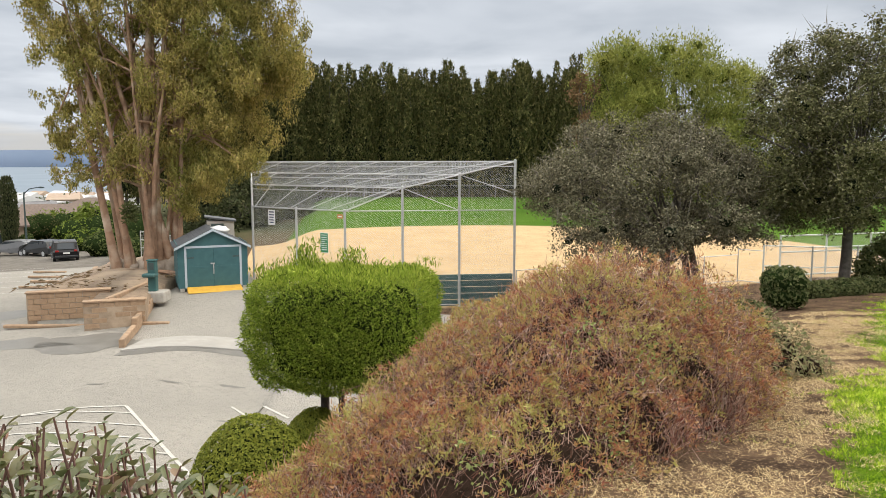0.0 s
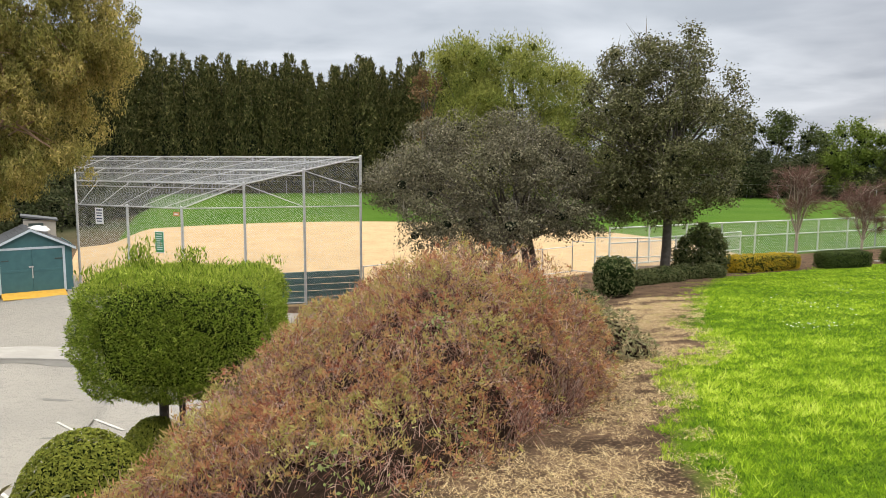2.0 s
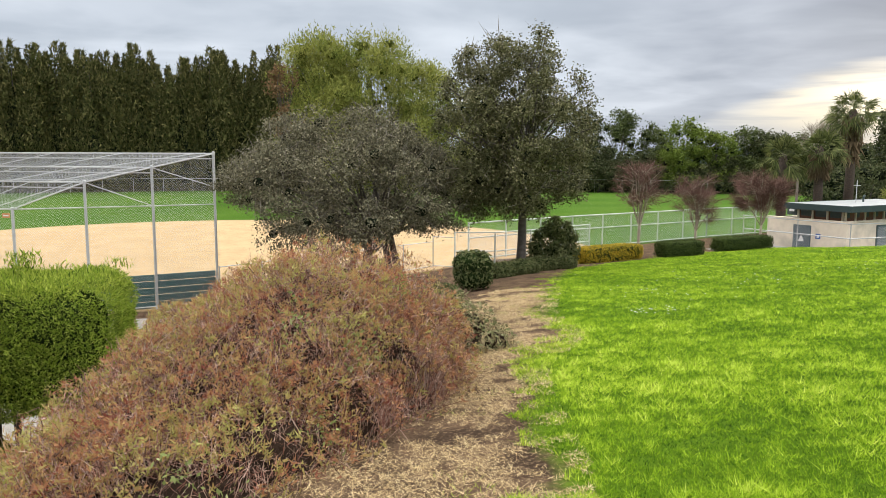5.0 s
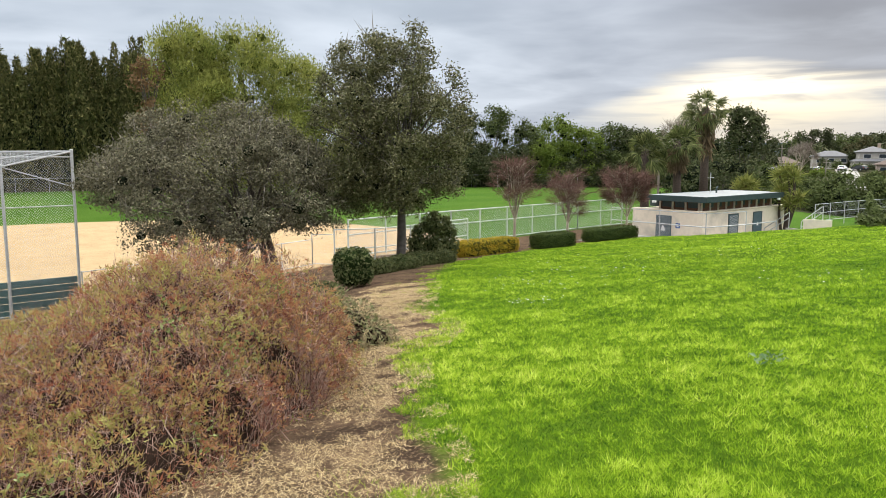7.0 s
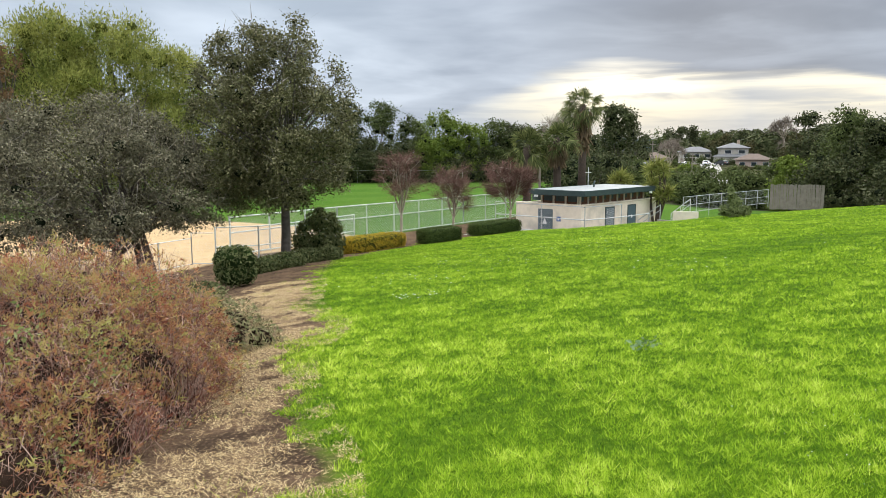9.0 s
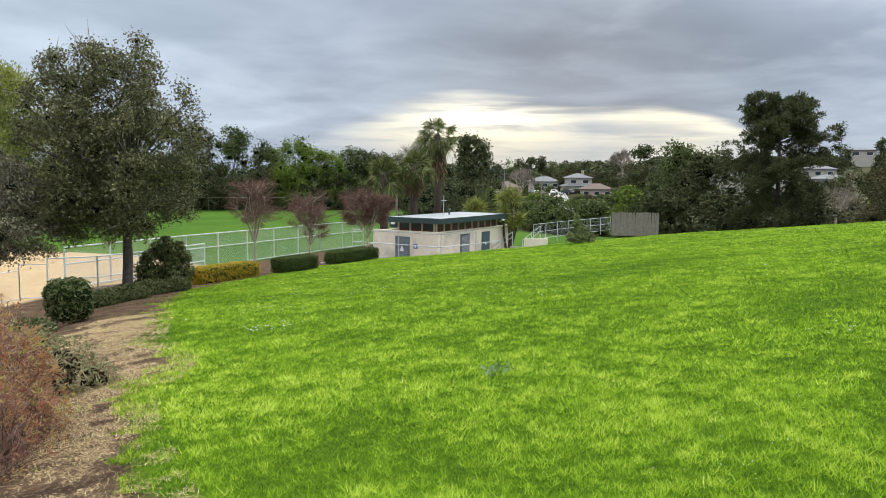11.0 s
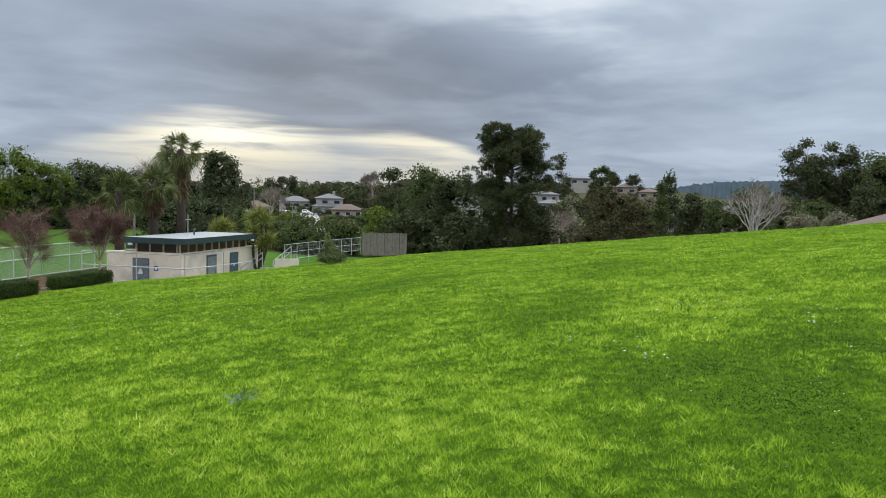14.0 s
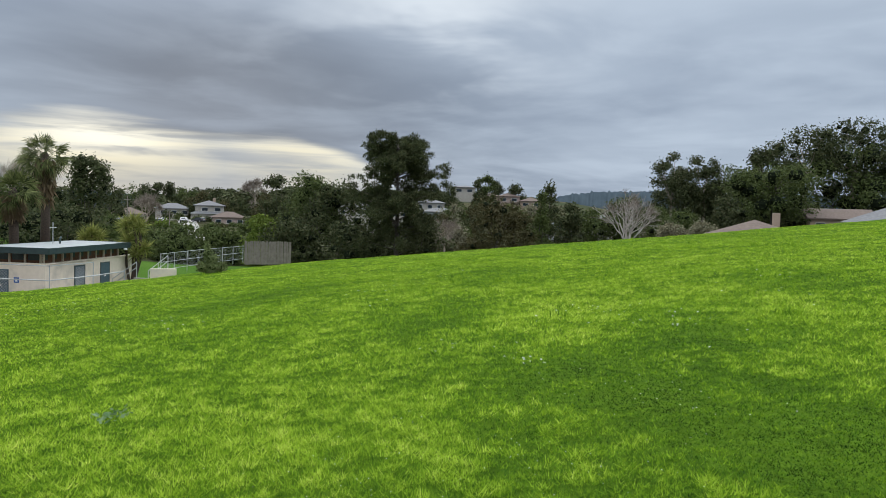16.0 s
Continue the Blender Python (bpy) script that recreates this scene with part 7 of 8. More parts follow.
def bare_tree(name, label, az, d, h, width, seed, bark, twigm, z=None, depth=5, stems=1, fork=0.35, r0=0.1, group="", twigs=3200):
    """A leafless tree: stems that fork again and again, ending in fine twigs."""
    rng = np.random.default_rng(seed)
    x, y = polar(az, d)
    z = gz(x, y) if z is None else z
    t = thing(name, label, "tree", (x, y, z), group=group)
    wood = Shape()
    tips = []

    def grow(p, dr, ln, r, k):
        e = p + dr * ln
        mid = p.lerp(e, 0.5) + Vector(rng.normal(0, ln * 0.05, 3))
        wood.tube([p, mid, e], [r, r * 0.85, r * 0.7], 5 if k > 2 else 4, cap=False)
        if k == 0:
            tips.append((e, dr))
            return
        for _ in range(3 if rng.random() < 0.45 else 2):
            nd = (dr + Vector(rng.normal(0, 0.42, 3)) + Vector((0, 0, 0.12))).normalized()
            grow(e, nd, ln * rng.uniform(0.62, 0.85), r * 0.66, k - 1)

    part("trunk", Shape().tube([(0, 0, -0.3), (0.02, 0, h * fork * 0.6), (0, 0, h * fork)], [r0 * 1.3, r0, r0 * 0.9], 8), M[bark], t, smooth=True)
    for _ in range(4 + stems):
        a = rng.uniform(0, 2 * math.pi)
        tilt = rng.uniform(0.15, 0.65) * width / h * 1.4
        dr = Vector((math.sin(tilt) * math.cos(a), math.sin(tilt) * math.sin(a), math.cos(tilt)))
        grow(Vector((0, 0, h * fork * rng.uniform(0.75, 1.0))), dr, h * (1 - fork) * 0.30, r0 * 0.55, depth - 1)
    part("limb_mass", wood, M[bark], t, smooth=True)
    P = np.array([tuple(q[0]) for q in tips])
    D = np.array([tuple(q[1]) for q in tips])
    idx = rng.integers(0, len(P), twigs)
    part("twig_mass", fast_mesh("twig_mass", leaves(rng, P[idx] - D[idx] * rng.uniform(0, h * 0.05, (twigs, 1)), D[idx], h * 0.11, 0.018 * d / 50, 0.5), 4), L[twigm], t)


def vase_tree(label, az, d, h, width, seed, twigs):
    """A pruned leafless tree: a short trunk, rising limbs and a haze of fine upright twigs."""
    rng = np.random.default_rng(seed)
    x, y = polar(az, d)
    t = thing("crape_myrtle", label, "tree", (x, y, gz(x, y)), group="leafless trees by the fence")
    fork = h * 0.36
    part("trunk", Shape().tube(bend(rng, (0, 0, -0.3), (0.05, 0, fork), 0.03, 4), [0.11, 0.085, 0.08, 0.075, 0.07], 8), M["bark_pale"], t, smooth=True)
    limbs, pts, heads = Shape(), [], []
    for i in range(12):
        a = 2.4 * i + rng.uniform(-0.4, 0.4)
        q = rng.uniform(0.25, 0.95)
        e = Vector((math.cos(a) * q * width * 0.44, math.sin(a) * q * width * 0.44, h * (0.86 - 0.30 * q * q + rng.uniform(-0.05, 0.05))))
        run = bend(rng, (0.05, 0, fork * rng.uniform(0.8, 1.0)), e, 0.1, 4)
        limbs.tube(run, [0.034, 0.029, 0.024, 0.018, 0.012], 5, cap=False)
        for j in range(9):
            p = run[int(rng.integers(2, 5))]
            o = Vector((p.x, p.y, 0)) * 0.45 + Vector((rng.normal(0, 0.55), rng.normal(0, 0.55), rng.uniform(0.05, 0.65)))
            o = o.normalized() * h * rng.uniform(0.10, 0.19)
            limbs.tube([p, p + o * 0.5 + Vector(rng.normal(0, 0.04, 3)), p + o], [0.013, 0.010, 0.006], 4, cap=False)
            for u in (0.35, 0.6, 0.8, 1.0):
                pts.append(tuple(p + o * u))
                heads.append(tuple(o.normalized()))
    part("limb_mass", limbs, M["bark_pale"], t, smooth=True)
    P, D = np.array(pts), np.array(heads)
    i = rng.integers(0, len(P), twigs * 2)
    hd = unit(D[i] + rng.normal(0, 0.7, (len(i), 3)) + np.array([0, 0, 0.1]))
    part("twig_mass", fast_mesh("twig_mass", leaves(rng, P[i], hd, h * 0.085, 0.016, 0.2), 4), L["crape"], t, "haze of fine reddish-brown twigs")


vase_tree("leafless multi-stemmed tree with reddish twigs", 37.3, 39.3, 4.9, 2.2, 81, 2200)
vase_tree("leafless multi-stemmed tree with reddish twigs", 41.3, 49, 5.7, 2.4, 82, 2700)
vase_tree("leafless tree with dense dark red twigs beside the restroom", 45.7, 52, 6.1, 3.2, 83, 6000)
bare_tree("bare_tree", "pale grey leafless tree behind the lawn", 92.9, 88, 8.0, 5.6, 84, "bark_white", "bare", r0=0.2, z=-3.2, fork=0.2, stems=5, twigs=1500)
bare_tree("bare_tree", "grey leafless tree on the skyline", 49.3, 120, 12.5, 8, 85, "bark_pale", "bare", z=-4.8, r0=0.2, twigs=1500)
bare_tree("bare_tree", "grey leafless tree among hillside houses", 57.3, 200, 12, 10, 86, "bark_pale", "bare", z=-7, r0=0.25, twigs=1800)
bare_tree("bare_tree", "brown leafless tree on the skyline", 64.9, 260, 14, 9, 87, "bark_pale", "bare", z=-2, r0=0.25, twigs=1800)
bare_tree("bare_tree", "grey leafless tree behind the lawn", 79.2, 96, 6.0, 6, 88, "bark_pale", "bare", z=-4.5, r0=0.14, twigs=1600)


def palm(az, d, tan_top, seed, crown=2.0, label="", skirt=True, skirt_len=1.6):
    rng = np.random.default_rng(seed)
    x, y = polar(az, d)
    z = FIELD
    hub = EYE + tan_top * d - z - crown * 0.85
    t = thing("fan_palm", label or "shaggy fan palm behind the restroom", "palm tree", (x, y, z), group="palms behind the restroom")
    part("trunk", Shape().tube([(0, 0, -0.5), (0.1, 0, hub * 0.5), (0, 0, hub)], [0.42, 0.34, 0.3], 10), M["bark_palm"], t, smooth=True)

    def fronds(n, lo, hi, ln, droop):
        out = []
        for i in range(n):
            a = rng.uniform(0, 2 * math.pi)
            el = rng.uniform(lo, hi)
            d0 = np.array([math.cos(el) * math.cos(a), math.cos(el) * math.sin(a), math.sin(el)])
            base = np.array([0, 0, hub]) + d0 * 0.2
            tip = base + d0 * ln * rng.uniform(0.35, 0.6)
            side = np.cross(d0, [0, 0, 1.0])
            side /= np.linalg.norm(side) + 1e-6
            upv = np.cross(side, d0)
            tw = rng.uniform(-1.1, 1.1)
            side, upv = side * math.cos(tw) + upv * math.sin(tw), upv * math.cos(tw) - side * math.sin(tw)
            s = 0.02
            out += [base + side * s, base - side * s, tip - side * s, tip + side * s]
            for k in range(15):
                th = (k / 14 - 0.5) * 2.7
                dd = d0 * math.cos(th) + side * math.sin(th) + upv * 0.10 * math.cos(th * 2)
                dd /= np.linalg.norm(dd)
                fl = ln * 0.62 * rng.uniform(0.75, 1.1) * (0.7 + 0.3 * math.cos(th))
                w = 0.042
                e2 = np.cross(dd, upv)
                mid_p = tip + dd * fl * 0.55 + np.array([0, 0, -droop * fl * 0.15])
                end = tip + dd * fl + np.array([0, 0, -droop * fl * rng.uniform(0.5, 1.1)])
                out += [tip, mid_p + e2 * w, end, mid_p - e2 * w]
        return fast_mesh("frond_mass", np.array(out), 4)

    part("crown_shaft", Shape().lump((0, 0, hub), (0.3, 0.3, 0.4), 10, 8, 0.3, 2, seed), M["bark_palm"], t)
    part("frond_mass", fronds(34, -0.25, 1.45, crown, 0.35), L["palm"], t)
    part("frond_mass", fronds(14, -0.95, 0.0, crown * 1.05, 0.6), L["palm"], t)
    if skirt:
        part("dry_fronds", fronds(16, -1.45, -0.75, crown * 0.8, 0.7), L["palm_dead"], t, "brown hanging dry fronds")
        n = 520
        a = rng.uniform(0, 2 * np.pi, n)
        zz = hub - rng.uniform(0.1, skirt_len, n)
        rr = rng.uniform(0.28, 0.72, n) * (1.0 - 0.35 * (hub - zz) / skirt_len)
        p = np.stack([rr * np.cos(a), rr * np.sin(a), zz], 1)
        hd = np.stack([np.cos(a) * 0.25, np.sin(a) * 0.25, np.full(n, -1.0)], 1)
        part("dry_skirt", fast_mesh("dry_skirt", leaves(rng, p, hd, 0.8, 0.16, 0.25), 4), L["palm_dead"], t, "shaggy brown skirt of dead fronds")


palm(51.0, 66, 0.076, 91, 1.8, "tall shaggy fan palm with a skirt of dry fronds", skirt_len=3.4)
palm(49.15, 63, 0.033, 92, 1.75)
palm(46.9, 61, 0.024, 93, 1.7, skirt=False)


def cordyline(az, d, heads, seed, z=FIELD, ln=1.3):
    rng = np.random.default_rng(seed)
    x, y = polar(az, d)
    t = thing("cabbage_tree", "yellow-green spiky sword-leaved cabbage tree", "tree", (x, y, z), group="spiky cabbage trees")
    wood, out = Shape(), []
    ca, sa = math.cos(math.radians(az)), math.sin(math.radians(az))
    for side, hy, hz in heads:
        hx, hy = side * ca + hy * sa, -side * sa + hy * ca
        wood.tube(bend(rng, (0, 0, -0.3), (hx, hy, hz), 0.08, 4), [0.14, 0.12, 0.1, 0.09, 0.08], 6, cap=False)
        n = 170
        p = np.tile([hx, hy, hz], (n, 1)) + rng.normal(0, 0.06, (n, 3))
        hd = unit(rng.normal(0, 1, (n, 3)) + np.array([0, 0, 0.35]))
        out.append(leaves(rng, p, hd, ln, 0.075, 0.1))
    part("trunk", wood, M["bark_palm"], t, smooth=True)
    part("leaves", fast_mesh("leaves", np.concatenate(out), 4), L["cord"], t)


cordyline(53.9, 68, [(0, 0, 3.9), (0.5, 0.2, 3.6), (-0.5, 0, 3.5)], 95, ln=0.95)
cordyline(56.5, 63, [(-0.35, 0, 3.6), (0.05, 0.2, 5.0), (0.9, 0, 3.0), (0.55, -0.3, 4.6), (0.3, -0.2, 2.6), (-0.5, 0.1, 4.7)], 96, ln=0.9)


def shrub_mass(name, label, category, balls, n, leaf, leafm, seed, at=(0, 0, 0), core="green_core", width=None, spread=0.7, shell=0.25, group="", corek=0.9, droop=0.0, stem=None):
    rng = np.random.default_rng(seed)
    t = thing(name, label, category, at, group=group)
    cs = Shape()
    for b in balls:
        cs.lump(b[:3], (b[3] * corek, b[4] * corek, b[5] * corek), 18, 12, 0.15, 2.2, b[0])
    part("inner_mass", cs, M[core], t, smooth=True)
    p, h = on_balls(rng, balls, n, shell)
    part("foliage", fast_mesh("foliage", flat_leaves(rng, p, h + np.array([0, 0, 0.2]), leaf, width or leaf * 0.65, spread * 0.8, droop), 3), L[leafm], t)
    if stem:
        part("stem", Shape().tube(*stem, 8), M["bark_grey"], t, smooth=True)
    return t


def box_points(rng, r, n, q=3.2):
    """Points on a soft-cornered box of half sizes r, and the outward headings."""
    d = unit(rng.normal(0, 1, (n, 3)))
    s = (np.abs(d) ** (2 * q)).sum(1) ** (-1 / (2 * q))
    p = d * s[:, None] * (1 - 0.10 * rng.random(n)[:, None] ** 1.5)
    h = unit(np.sign(p) * np.abs(p) ** 4)
    bump = 1 + 0.035 * np.sin(p[:, :1] * 7 + p[:, 1:2] * 5) * np.cos(p[:, 2:3] * 6) + 0.03 * np.sin(p[:, :1] * 17 + p[:, 2:3] * 13) * np.cos(p[:, 1:2] * 15)
    return p * bump * np.array(r), h


def topiary():
    """The clipped block of conifer on short stems above the car park."""
    rng = np.random.default_rng(101)
    x, y = polar(-7.5, 12.3)
    z = gz(x, y)
    top, bot = 1.6 - 0.143 * 12.3, 1.6 - 0.295 * 12.3
    c = (top + bot) / 2 - z
    t = thing("clipped_conifer", "bright green conifer clipped to a block on short stems", "shrub", (x, y, z), turn=-8)
    r = (1.47, 1.2, (top - bot) / 2)
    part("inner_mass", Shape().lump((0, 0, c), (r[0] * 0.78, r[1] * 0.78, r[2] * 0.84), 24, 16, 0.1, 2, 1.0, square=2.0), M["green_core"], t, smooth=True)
    p, h = box_points(rng, r, 115000)
    gap = np.array([noise.noise(Vector((q[0] * 2.2, q[1] * 2.2, q[2] * 2.2))) for q in p])
    keep = (gap < 0.36) | (rng.random(len(p)) < 0.45)
    p, h = p[keep], h[keep]
    slim = 1 - 0.13 * np.clip(-p[:, 2] / r[2], 0, 1) ** 2
    p[:, 0] *= slim
    p[:, 1] *= slim
    part("foliage", fast_mesh("foliage", np.concatenate([flat_leaves(rng, p[::2] + np.array([0, 0, c]), h[::2], 0.05, 0.02, 0.6, 0.2), leaves(rng, p[1::2] + np.array([0, 0, c]), h[1::2] + np.array([0, 0, 0.35]), 0.06, 0.017, 0.7, 0, 3)]), 3), L["topiary"], t)
    fresh = (h[:, 2] > 0.55) & (rng.random(len(h)) < 0.5)
    part("new_growth", fast_mesh("new_growth", leaves(rng, p[fresh] + np.array([0, 0, c + 0.012]), h[fresh] + np.array([0, 0, 0.3]), 0.05, 0.016, 0.8, 0, 3), 3), L["topiary_new"], t, "fresh yellow-green tips")
    ups = []
    for cx, cy, n, hgt in ((-0.85, 0.3, 420, 0.42), (-0.7, 0.3, 240, 0.55), (0.05, 0.2, 520, 0.4), (0.5, 0.4, 60, 0.22), (0.9, -0.2, 60, 0.2), (-1.1, 0.0, 60, 0.25), *((rng.uniform(-1.3, 1.3), rng.uniform(-1.0, 1.0), 40, rng.uniform(0.08, 0.2)) for _ in range(60))):
        q = np.stack([rng.normal(cx, 0.11, n), rng.normal(cy, 0.11, n), c + r[2] - 0.08 + hgt * rng.random(n)], 1)
        ups.append(leaves(rng, q, np.tile([0, 0, 1.0], (n, 1)), 0.09, 0.02, 0.45))
    part("shoot_mass", fast_mesh("shoot_mass", np.concatenate(ups), 4), L["topiary"], t, "unclipped upright shoots")
    part("stem", Shape().tube([(-0.35, -0.2, -0.4), (-0.33, -0.2, c - r[2] * 0.5)], [0.09, 0.07], 8), M["bark_grey"], t)
    part("stem", Shape().tube([(-0.1, 0.1, -0.4), (-0.15, 0.1, c - r[2] * 0.5)], [0.06, 0.05], 8), M["bark_grey"], t)


topiary()
for az_, d_, tt_, w_, sd_ in ((-14.9, 10.4, -0.335, 0.95, 103), (-10.0, 12.0, -0.330, 0.7, 104)):
    x_, y_ = polar(az_, d_)
    zt_ = EYE + tt_ * d_
    zg_ = gz(x_, y_)
    hh_ = max(0.6, zt_ - zg_ + 0.1)
    shrub_mass("mound_shrub", "low rounded yellow-green clipped mound", "shrub", [(0, 0, zt_ - zg_ - hh_ * 0.7, w_, w_ * 0.95, hh_ * 0.7)], 30000, 0.052, "mound", sd_, (x_, y_, zg_), spread=0.6, shell=0.08, group="clipped mounds", corek=0.89)

x_, y_ = polar(24.9, 21)
shrub_mass("ball_shrub", "dark green shrub clipped to a rounded block", "shrub", [(sx_ * 0.16, sy_ * 0.16, 0.5 + sz_ * 0.16, 0.38, 0.38, 0.4) for sx_ in (-1, 1) for sy_ in (-1, 1) for sz_ in (-1, 1)], 4200, 0.10, "shrub", 105, (x_, y_, 1.6 - 0.1745 * 21), spread=0.9, shell=0.3, corek=0.85)
x_, y_ = polar(31.0, 30.5)
shrub_mass("loose_shrub", "loose evergreen shrub beside the oak trunk", "shrub", [(0.1, 0, 0.5, 0.7, 0.6, 0.6), (0.75, 0, 0.4, 0.5, 0.5, 0.45), (-0.7, 0.1, 0.5, 0.45, 0.45, 0.55), (0.25, 0, 1.2, 0.5, 0.45, 0.4), (-0.25, 0, 1.35, 0.35, 0.35, 0.35), (0.8, 0, 1.0, 0.4, 0.35, 0.35), (-0.65, 0, 1.05, 0.3, 0.3, 0.3), (0.1, 0, 1.65, 0.25, 0.25, 0.25), (0.6, 0, 1.4, 0.28, 0.28, 0.28)], 5500, 0.15, "shrub", 106, (x_, y_, 1.6 - 0.138 * 30.5), spread=1.0, shell=0.9, corek=0.45)
for az_, d_, w_ in ((27.2, 25.5, 0.55), (28.6, 26.5, 0.75), (30.1, 27.8, 0.7), (31.8, 28.5, 0.6), (22.5, 19.5, 0.6)):
    x_, y_ = polar(az_, d_)
    shrub_mass("low_shrub", "low dark green shrub at the foot of the oak", "shrub", [(0, 0, 0.2, w_, w_ * 0.7, 0.36)], 3000, 0.09, "shrub", int(az_ * 10), (x_, y_, gz(x_, y_)), spread=0.9, shell=0.5, corek=0.75, group="low shrubs on the lawn edge")


def box_hedge(az0, d0, az1, d1, w, h, leafm, seed, label):
    a, b = polar(az0, d0), polar(az1, d1)
    rng = np.random.default_rng(seed)
    ln = math.dist(a, b)
    mx, my = (a[0] + b[0]) / 2, (a[1] + b[1]) / 2
    zm = gz(mx, my)
    turn = math.degrees(math.atan2(b[1] - a[1], b[0] - a[0]))
    t = thing("box_hedge", label, "hedge", (mx, my, zm), turn=turn, group="clipped hedges along the lawn")
    tilt = math.atan2(gz(*b) - gz(*a), ln)
    r = (ln / 2, w / 2, h / 2)
    rot = np.array([[math.cos(tilt), 0, -math.sin(tilt)], [0, 1, 0], [math.sin(tilt), 0, math.cos(tilt)]])
    core = Shape().lump((0, 0, 0), (r[0] * 0.95, r[1] * 0.92, r[2] * 0.92), 20, 12, 0.05, 2, 0, square=3)
    core.v = [tuple(rot @ np.array(q) + np.array([0, 0, h * 0.5])) for q in core.v]
    part("inner_mass", core, M["green_core"], t)
    p, hd = box_points(rng, r, 6500, 4)
    part("foliage", fast_mesh("foliage", flat_leaves(rng, p @ rot.T + np.array([0, 0, h * 0.5]), hd, 0.085, 0.06, 0.5), 3), L[leafm], t)


box_hedge(32.9, 33.2, 37.2, 37.0, 1.0, 0.75, "box_y", 111, "low clipped hedge with golden yellow leaves")
box_hedge(38.9, 37.6, 41.6, 39.6, 1.0, 0.78, "box", 112, "low clipped dark green hedge")
box_hedge(42.8, 42.6, 46.2, 46.8, 1.0, 0.80, "box", 113, "low clipped dark green hedge")
x_, y_ = polar(61.9, 47)
shrub_mass("lawn_shrub", "loose upright green shrub on the lawn edge", "shrub", [(0, 0, 0.35, 0.6, 0.6, 0.4), (0.35, -0.5, 0.4, 0.35, 0.35, 0.35), (-0.3, 0.45, 0.4, 0.35, 0.35, 0.35), (0, 0, 0.85, 0.42, 0.42, 0.4), (-0.1, 0.15, 1.25, 0.3, 0.3, 0.35), (-0.15, 0.2, 1.65, 0.16, 0.16, 0.28)], 2200, 0.17, "lawn_shrub", 115, (x_, y_, gz(x_, y_)), spread=1.0, shell=0.9, corek=0.45)
for i_, (az_, d_, w_, lm_) in enumerate(((-24.2, 70, 2.2, "wood"), (-25.8, 80, 2.0, "wood_y"), (-23.0, 62, 1.6, "wood"), (-29.0, 104, 3.0, "wood_b"), (-27.0, 110, 3.0, "wood"), (-26.3, 98, 2.6, "wood_y"), (-31, 100, 3, "wood"), (-24.6, 98, 3, "wood"), (-22.5, 90, 3, "wood"), (-29.9, 90, 1.6, "wood"))):
    x_, y_ = polar(az_, d_)
    shrub_mass("garden_shrub", "rounded garden shrub beyond the street", "shrub", [(0, 0, w_ * 0.4, w_, w_, w_ * 0.6), (w_ * 0.5, 0, w_ * 0.6, w_ * 0.6, w_ * 0.6, w_ * 0.5)], 1600, 0.3, lm_, 120 + i_, (x_, y_, gz(x_, y_)), spread=0.8, shell=0.4, group="shrubs beyond the street")
for az_, d_, tt_, w_, sd_ in ((-15.2, 96, -0.005, 8, 136), (-13.2, 104, -0.01, 7, 137), (-17.6, 92, 0.0, 8, 138), (-11.6, 110, -0.02, 6, 139)):
    blob_tree("broadleaf_tree", "dark shrubby tree behind the shed", az_, d_, tt_, w_, "wood_d", sd_, None, 4000, 0.42, low=0.05, clumps=30, core=0.6, group="trees behind the shed")
blob_tree("garden_tree", "bright green garden tree beyond the street", -24.6, 105, -0.045, 8, "wood_y", 141, None, 4500, 0.4, low=0.15, clumps=34, core=0.55)
blob_tree("garden_tree", "yellow-green garden tree beyond the street", -27.9, 112, -0.056, 7, "wood_y", 142, None, 3000, 0.4, low=0.15, clumps=26, core=0.55)
for i_ in range(26):
    rg_ = np.random.default_rng(150 + i_)
    blob_tree("far_tree", "small far-off tree above the shore", rg_.uniform(-33, -20), rg_.uniform(170, 300), rg_.uniform(-0.062, -0.048), rg_.uniform(7, 12), ("wood", "wood_d", "wood_b")[i_ % 3], 150 + i_, None, 700, 1.0, low=0.05, clumps=12, core=0.7, group="trees above the shore")


def column_cypress():
    x, y = polar(-30.3, 84)
    rng = np.random.default_rng(145)
    z = EYE - 0.0976 * 84
    t = thing("column_cypress", "narrow dark green columnar cypress", "tree", (x, y, z))
    h = 84 * (0.0976 - 0.0156)
    part("trunk", Shape().tube([(0, 0, -0.5), (0, 0, h * 0.8)], [0.15, 0.04], 6), M["bark_grey"], t)
    n = 4500
    f, a = rng.random(n), rng.uniform(0, 2 * np.pi, n)
    rad = 0.85 * np.sin(np.pi * np.clip(0.12 + 0.82 * f, 0, 1)) ** 0.6 * (0.8 + 0.2 * rng.random(n))
    p = np.stack([rad * np.cos(a), rad * np.sin(a), f * h], 1)
    part("crown", fast_mesh("crown", leaves(rng, p, np.stack([np.cos(a) * 0.3, np.sin(a) * 0.3, np.ones(n)], 1), 0.3, 0.1, 0.25), 4), L["wood_d"], t)
    part("inner_crown", Shape().tube([(0, 0, 0.2), (0, 0, h * 0.5), (0, 0, h * 0.9)], [0.6, 0.68, 0.2], 8), M["dark_core"], t)


column_cypress()


